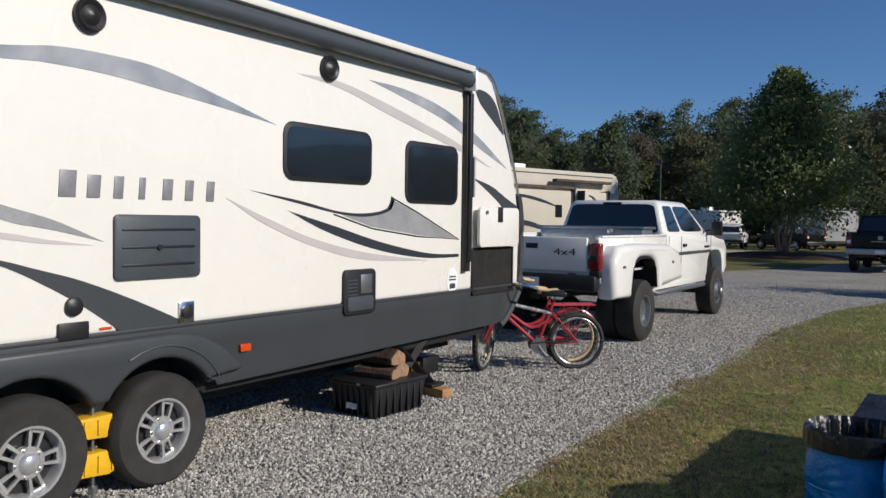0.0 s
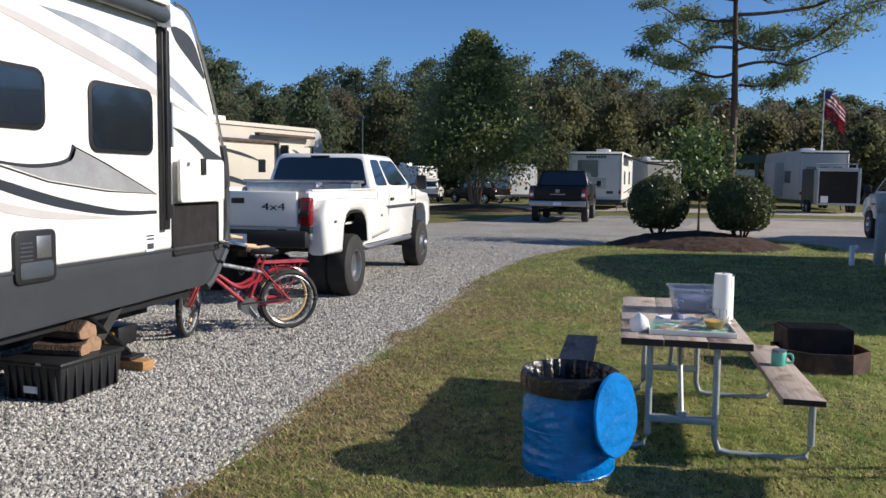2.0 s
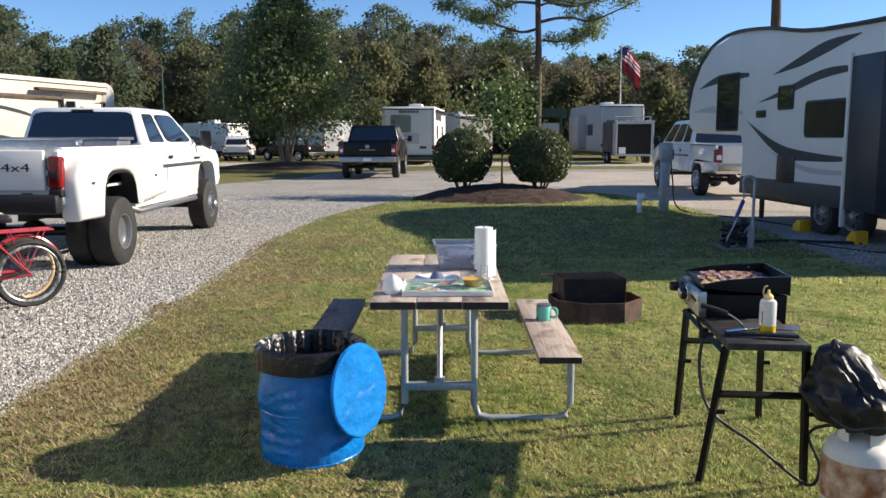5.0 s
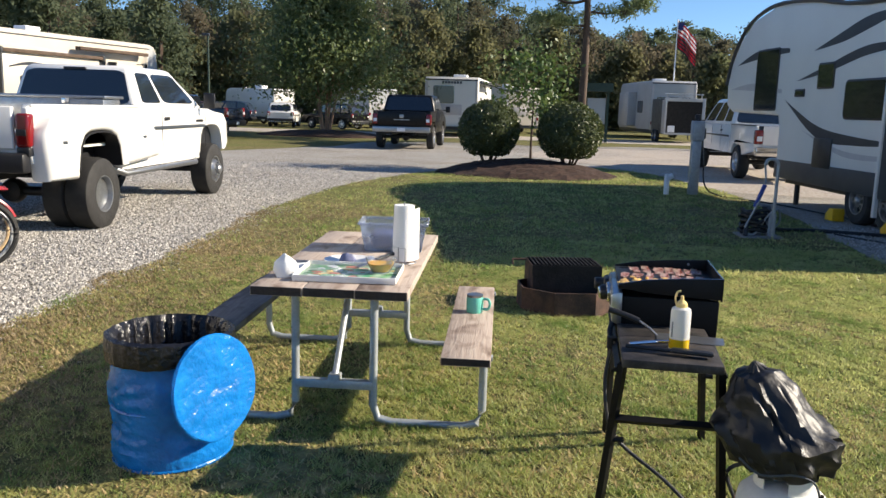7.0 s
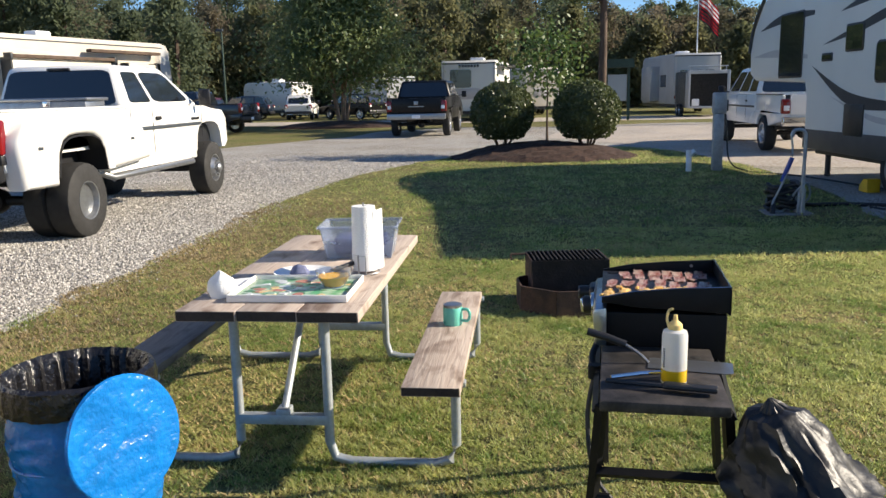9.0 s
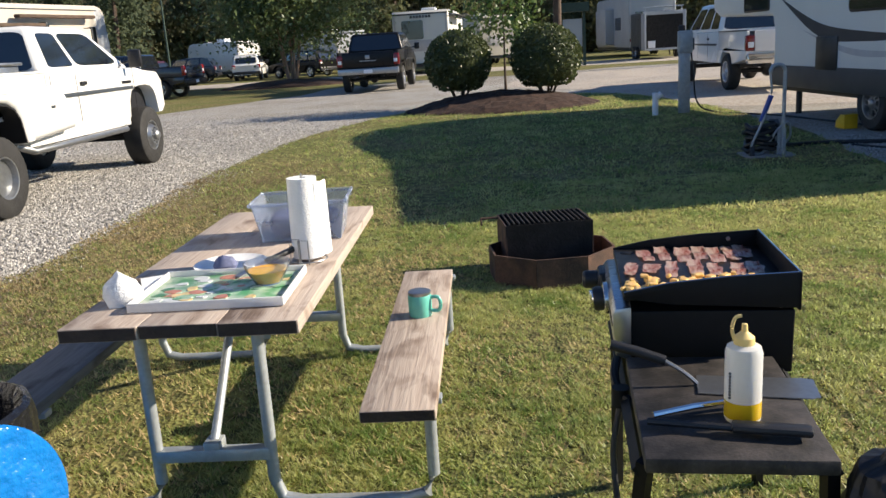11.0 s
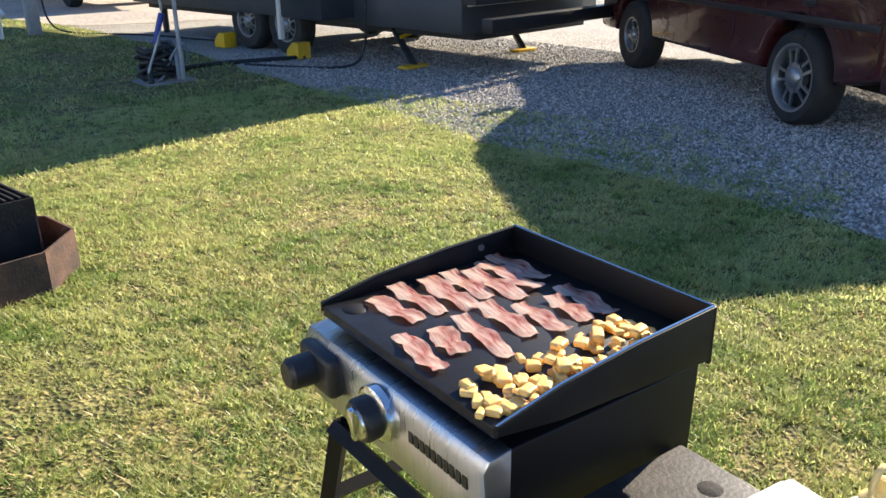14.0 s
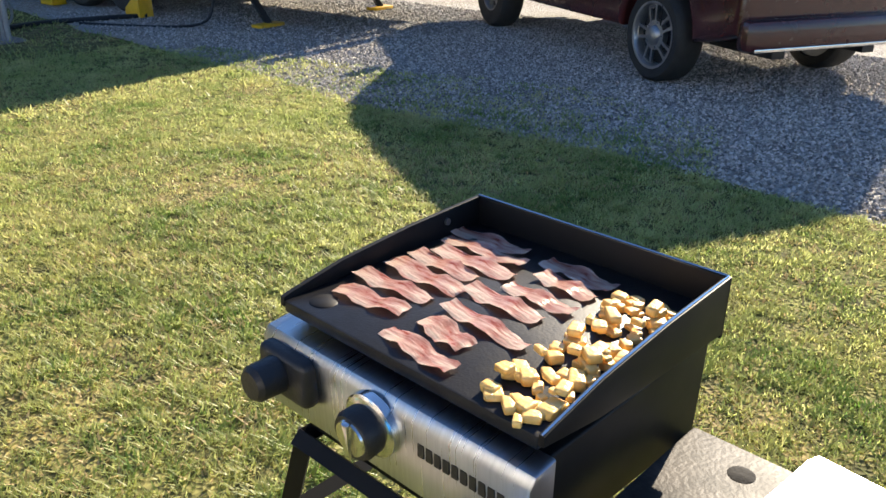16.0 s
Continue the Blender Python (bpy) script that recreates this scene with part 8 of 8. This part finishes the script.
def branch_tree(name, label, m, height, trunk_r, limbs, leaves, leaf_size, leaf_mat, bark, seed, shape, stems=1, lean=0.0, long=1.0):
    """A tapered trunk with limbs and a crown of many leaves in clumps; shape gives the crown's radius at a height from 0 to 1 and where it starts."""
    rng = np.random.default_rng(seed)
    th = thing(name, label, "tree", m)
    start, radius = shape
    bm = B()
    tips = []
    for s in range(stems):
        a = s * math.tau / max(stems, 1) + 0.4
        o = 0.16 * (stems > 1)
        pts = [Vector((o * math.cos(a) * (1 + 8 * t) + lean * t + 0.05 * height * 0.1 * noise.noise(Vector((s, t * 3, seed))), o * math.sin(a) * (1 + 8 * t), height * t * (0.97 if stems == 1 else 0.7))) for t in np.linspace(0, 1, 9)]
        tube(bm, pts, trunk_r, 10, False, [1.25] + [1 - 0.85 * t for t in np.linspace(0.1, 1, 8)])
    for k in range(limbs):
        t = start + (0.97 - start) * (k + 0.5) / limbs
        az = k * 2.4 + rng.uniform(-0.4, 0.4)
        rr = radius((t - start) / (1 - start)) * rng.uniform(0.75, 1.05)
        base = Vector((lean * t, 0, height * t))
        tip = base + Vector((math.cos(az) * rr, math.sin(az) * rr, rr * rng.uniform(0.05, 0.45)))
        mid = base.lerp(tip, 0.5) + Vector((0, 0, -0.06 * rr)) + Vector(rng.normal(size=3) * 0.06 * rr)
        tube(bm, smooth_path([base, mid, tip], 3), trunk_r * 0.32 * (1.1 - t), 5, False, [1 - 0.12 * i for i in range(7)])
        tips.append((base, mid, tip, rr))
    part("trunk", bm, bark, th)
    cent = []
    per = leaves // max(limbs, 1)
    for base, mid, tip, rr in tips:
        u = rng.uniform(0.3, 1.05, per)[:, None]
        p = np.array(base) * (1 - u) ** 2 + 2 * u * (1 - u) * np.array(mid) + u * u * np.array(tip)
        cl = np.array(tip) if long > 1.5 else None
        spread = 0.22 * rr + 0.12
        cent.append(p + rng.normal(size=(per, 3)) * spread * np.array([1, 1, 0.7 if long < 1.5 else 0.35]))
    v, f = quads(np.concatenate(cent), leaf_size, rng, 0.0, long)
    cloud("crown", v, f, leaf_mat, parent=th)
    return th


branch_tree("island_tree", "broad cone-shaped green tree with pale peeling trunks", pose(-8.7, 40, 0.05), 9.7, 0.075, 170, 52000, 0.1, "green_leaf", "bark_pale", 31, (0.2, lambda t: 4.3 * (1 - t) ** 0.95 * min(1.0, 0.75 + 2.5 * t) + 0.1), stems=5)
def pine_tree(label, m, height, trunk_r, limbs, seed, needles=210):
    """A tall pine: a bare trunk and a few long crooked limbs that carry flat tufts of needles. Limbs: height, direction in degrees, length."""
    rng = np.random.default_rng(seed)
    th = thing("pine_tree", label, "tree", m)
    bm = B()
    tube(bm, [(0.1 * math.sin(t * 5), 0, height * t) for t in np.linspace(0, 1, 10)], trunk_r, 10, False, [1.2] + [1 - 0.7 * t for t in np.linspace(0.1, 1, 9)])
    part("trunk", bm, "bark", th, "reddish-brown bare trunk")
    cents = []
    for z, az, L in limbs:
        d = Vector((math.cos(radians(az)), math.sin(radians(az)), 0))
        pts = [Vector((0, 0, z))]
        rise = rng.uniform(-0.06, 0.22)
        for k in range(1, 6):
            pts.append(Vector((0, 0, z)) + d * L * k / 5 + Vector((rng.normal() * 0.06 * L, rng.normal() * 0.06 * L, rise * L * (k / 5) ** 1.4 + rng.normal() * 0.045 * L)))
        bm = B()
        path = smooth_path(pts, 3)
        tube(bm, path, 0.05 + 0.008 * L, 5, False, [1 - 0.8 * i / (len(path) - 1) for i in range(len(path))])
        for k in range(2, 6):
            for q in range(2):
                side = Vector((-d.y, d.x, 0)) * rng.choice([-1, 1]) * L * rng.uniform(0.1, 0.26) + Vector((0, 0, rng.uniform(0.0, 0.12) * L)) + d * rng.uniform(-0.05, 0.14) * L
                tip = pts[k] + side
                tube(bm, [pts[k], tip], 0.022, 4, False, [1, 0.4])
                n = int(needles * rng.uniform(0.5, 1.2))
                cents.append(np.array(tip) + rng.normal(size=(n, 3)) * np.array([0.33, 0.33, 0.2]) * (0.6 + 0.09 * L))
        part("limb", bm, "bark", th)
    v, f = quads(np.concatenate(cents), 0.062, rng, 0.0, 2.6)
    cloud("needles", v, f, "pine_leaf", parent=th)


pine_tree("tall pine with bare trunk and long layered limbs", pose(4.75, 40.3, 0), 15, 0.24, [(6.0, 200, 2.2), (6.6, 20, 3.0), (7.3, 175, 4.6), (7.6, 10, 6.0), (8.2, 300, 4.0), (8.6, 190, 4.8), (9.0, -8, 8.6), (9.4, 100, 4.0), (10.0, 170, 5.0), (10.3, 5, 7.5), (11.0, 215, 4.0), (11.6, 30, 6.0), (12.4, 180, 4.4), (13.2, -20, 4.6), (14.2, 120, 3.0)], 33)
branch_tree("sapling", "young leafy tree with thin stem between the bushes", pose(1.55, 18.6, 0.2), 2.95, 0.035, 24, 1300, 0.075, "sapling_leaf", "bark", 35, (0.42, lambda t: 0.5 + 0.55 * math.sin(math.pi * (0.15 + 0.75 * t))))
pine_tree("dark pine trunk rising behind the fifth wheel", pose(15.6, 36, 0), 16, 0.34, [(9.5, 190, 3.5), (10.5, 20, 4.5), (11.5, 160, 3.5), (12.5, -20, 5.0), (13.5, 200, 4.0), (15.0, 60, 3.0)], 36, 200)
bm = B()
bmesh.ops.create_grid(bm, x_segments=30, y_segments=20, size=1.0)
for v in bm.verts:
    d = v.co.xy.length
    v.co = Vector((v.co.x * 3.6, v.co.y * 2.6, max(0, 0.3 * (1 - d * d)) + (0.03 if d < 1 else -0.1)))
solo("mulch_bed", bm, "mulch", "mound of brown mulch round the island tree", "mulch bed", pose(-8.7, 39.5, 0), flat=True)


# ---- the woods behind ----
def skyline(x, y):
    """How high the woods stand over a place: taller to the west, lower to the east."""
    az = math.degrees(math.atan2(x + 0.1, y + 4.9))
    rise = np.interp(az, [-60, -30.5, -27.8, -24.6, -21, -19, -16, -7, -4.4, -0.5, 1.3, 3.4, 7.3, 10.3, 60],
                     [0.15, 0.163, 0.138, 0.106, 0.121, 0.14, 0.135, 0.141, 0.147, 0.138, 0.112, 0.127, 0.102, 0.096, 0.098])
    return 1.6 + rise * math.hypot(x, y + 4.9)


def woods(name, n, material, seed, y0, y1, h0, h1, label, leaf, per, x0=-95, x1=75, pineish=0.5):
    rng = np.random.default_rng(seed)
    cents = []
    bm = B()
    for k in range(n):
        x = x0 + (x1 - x0) * (k + rng.uniform(0.1, 0.9)) / n
        y = rng.uniform(y0, y1)
        h = rng.uniform(h0, h1) * skyline(x, y)
        tall = rng.uniform() < pineish
        crown0 = h * (rng.uniform(0.45, 0.6) if tall else 0.12)
        w = h * (rng.uniform(0.17, 0.28) if tall else rng.uniform(0.24, 0.34))
        clumps = 20 if tall else 30
        for c in range(clumps):
            t = (c + rng.uniform()) / clumps
            z = crown0 + (h - crown0) * t
            r = w * (math.sin(math.pi * (0.12 + 0.83 * t)) ** 0.8 if tall else math.sqrt(max(0.04, 1 - t ** 2.2)) * min(1.0, 0.55 + 1.6 * t))
            a = rng.uniform(0, math.tau)
            o = rng.uniform(0.2, 1.0) * r
            cents.append(np.array([x + o * math.cos(a), y + o * math.sin(a), z]) + rng.normal(size=(per, 3)) * np.array([0.34, 0.34, 0.17 if tall else 0.26]) * (0.8 + r * 0.42))
        tube(bm, [(x, y, 0), (x + rng.uniform(-0.4, 0.4), y, h * 0.6), (x, y, h * 0.95)], 0.22, 5, False, [1, 0.7, 0.2])
    v, f = quads(np.concatenate(cents), leaf, rng)
    th = cloud(name, v, f, material, "stuff", label, "woods")
    part("tree_trunks", bm, "bark", th)
    return th


woods("woods", 105, "wood_far", 41, 84, 100, 0.82, 1.06, "dark mixed pine woods behind the campground", 0.17, 140, pineish=0.6)
woods("woods", 72, "wood_brown", 42, 76, 88, 0.6, 0.9, "brownish autumn trees in the woods", 0.15, 130, pineish=0.1)
woods("woods", 24, "wood_gold", 43, 70, 80, 0.6, 0.8, "yellow-green autumn trees at the wood edge", 0.22, 110, x0=-30, x1=60, pineish=0.0)
woods("woods", 80, "wood_far", 44, 76, 84, 0.35, 0.6, "dark understorey along the wood edge", 0.26, 60, pineish=0.0)
woods("woods", 60, "wood_far", 45, 104, 114, 0.62, 0.8, "dense dark woods filling the background", 0.7, 90, x0=-120, x1=110, pineish=0.0)
woods("woods", 8, "wood_far", 46, 58, 66, 0.85, 1.0, "nearer dark pines beyond the tan camper", 0.2, 150, x0=-48, x1=-24, pineish=0.8)
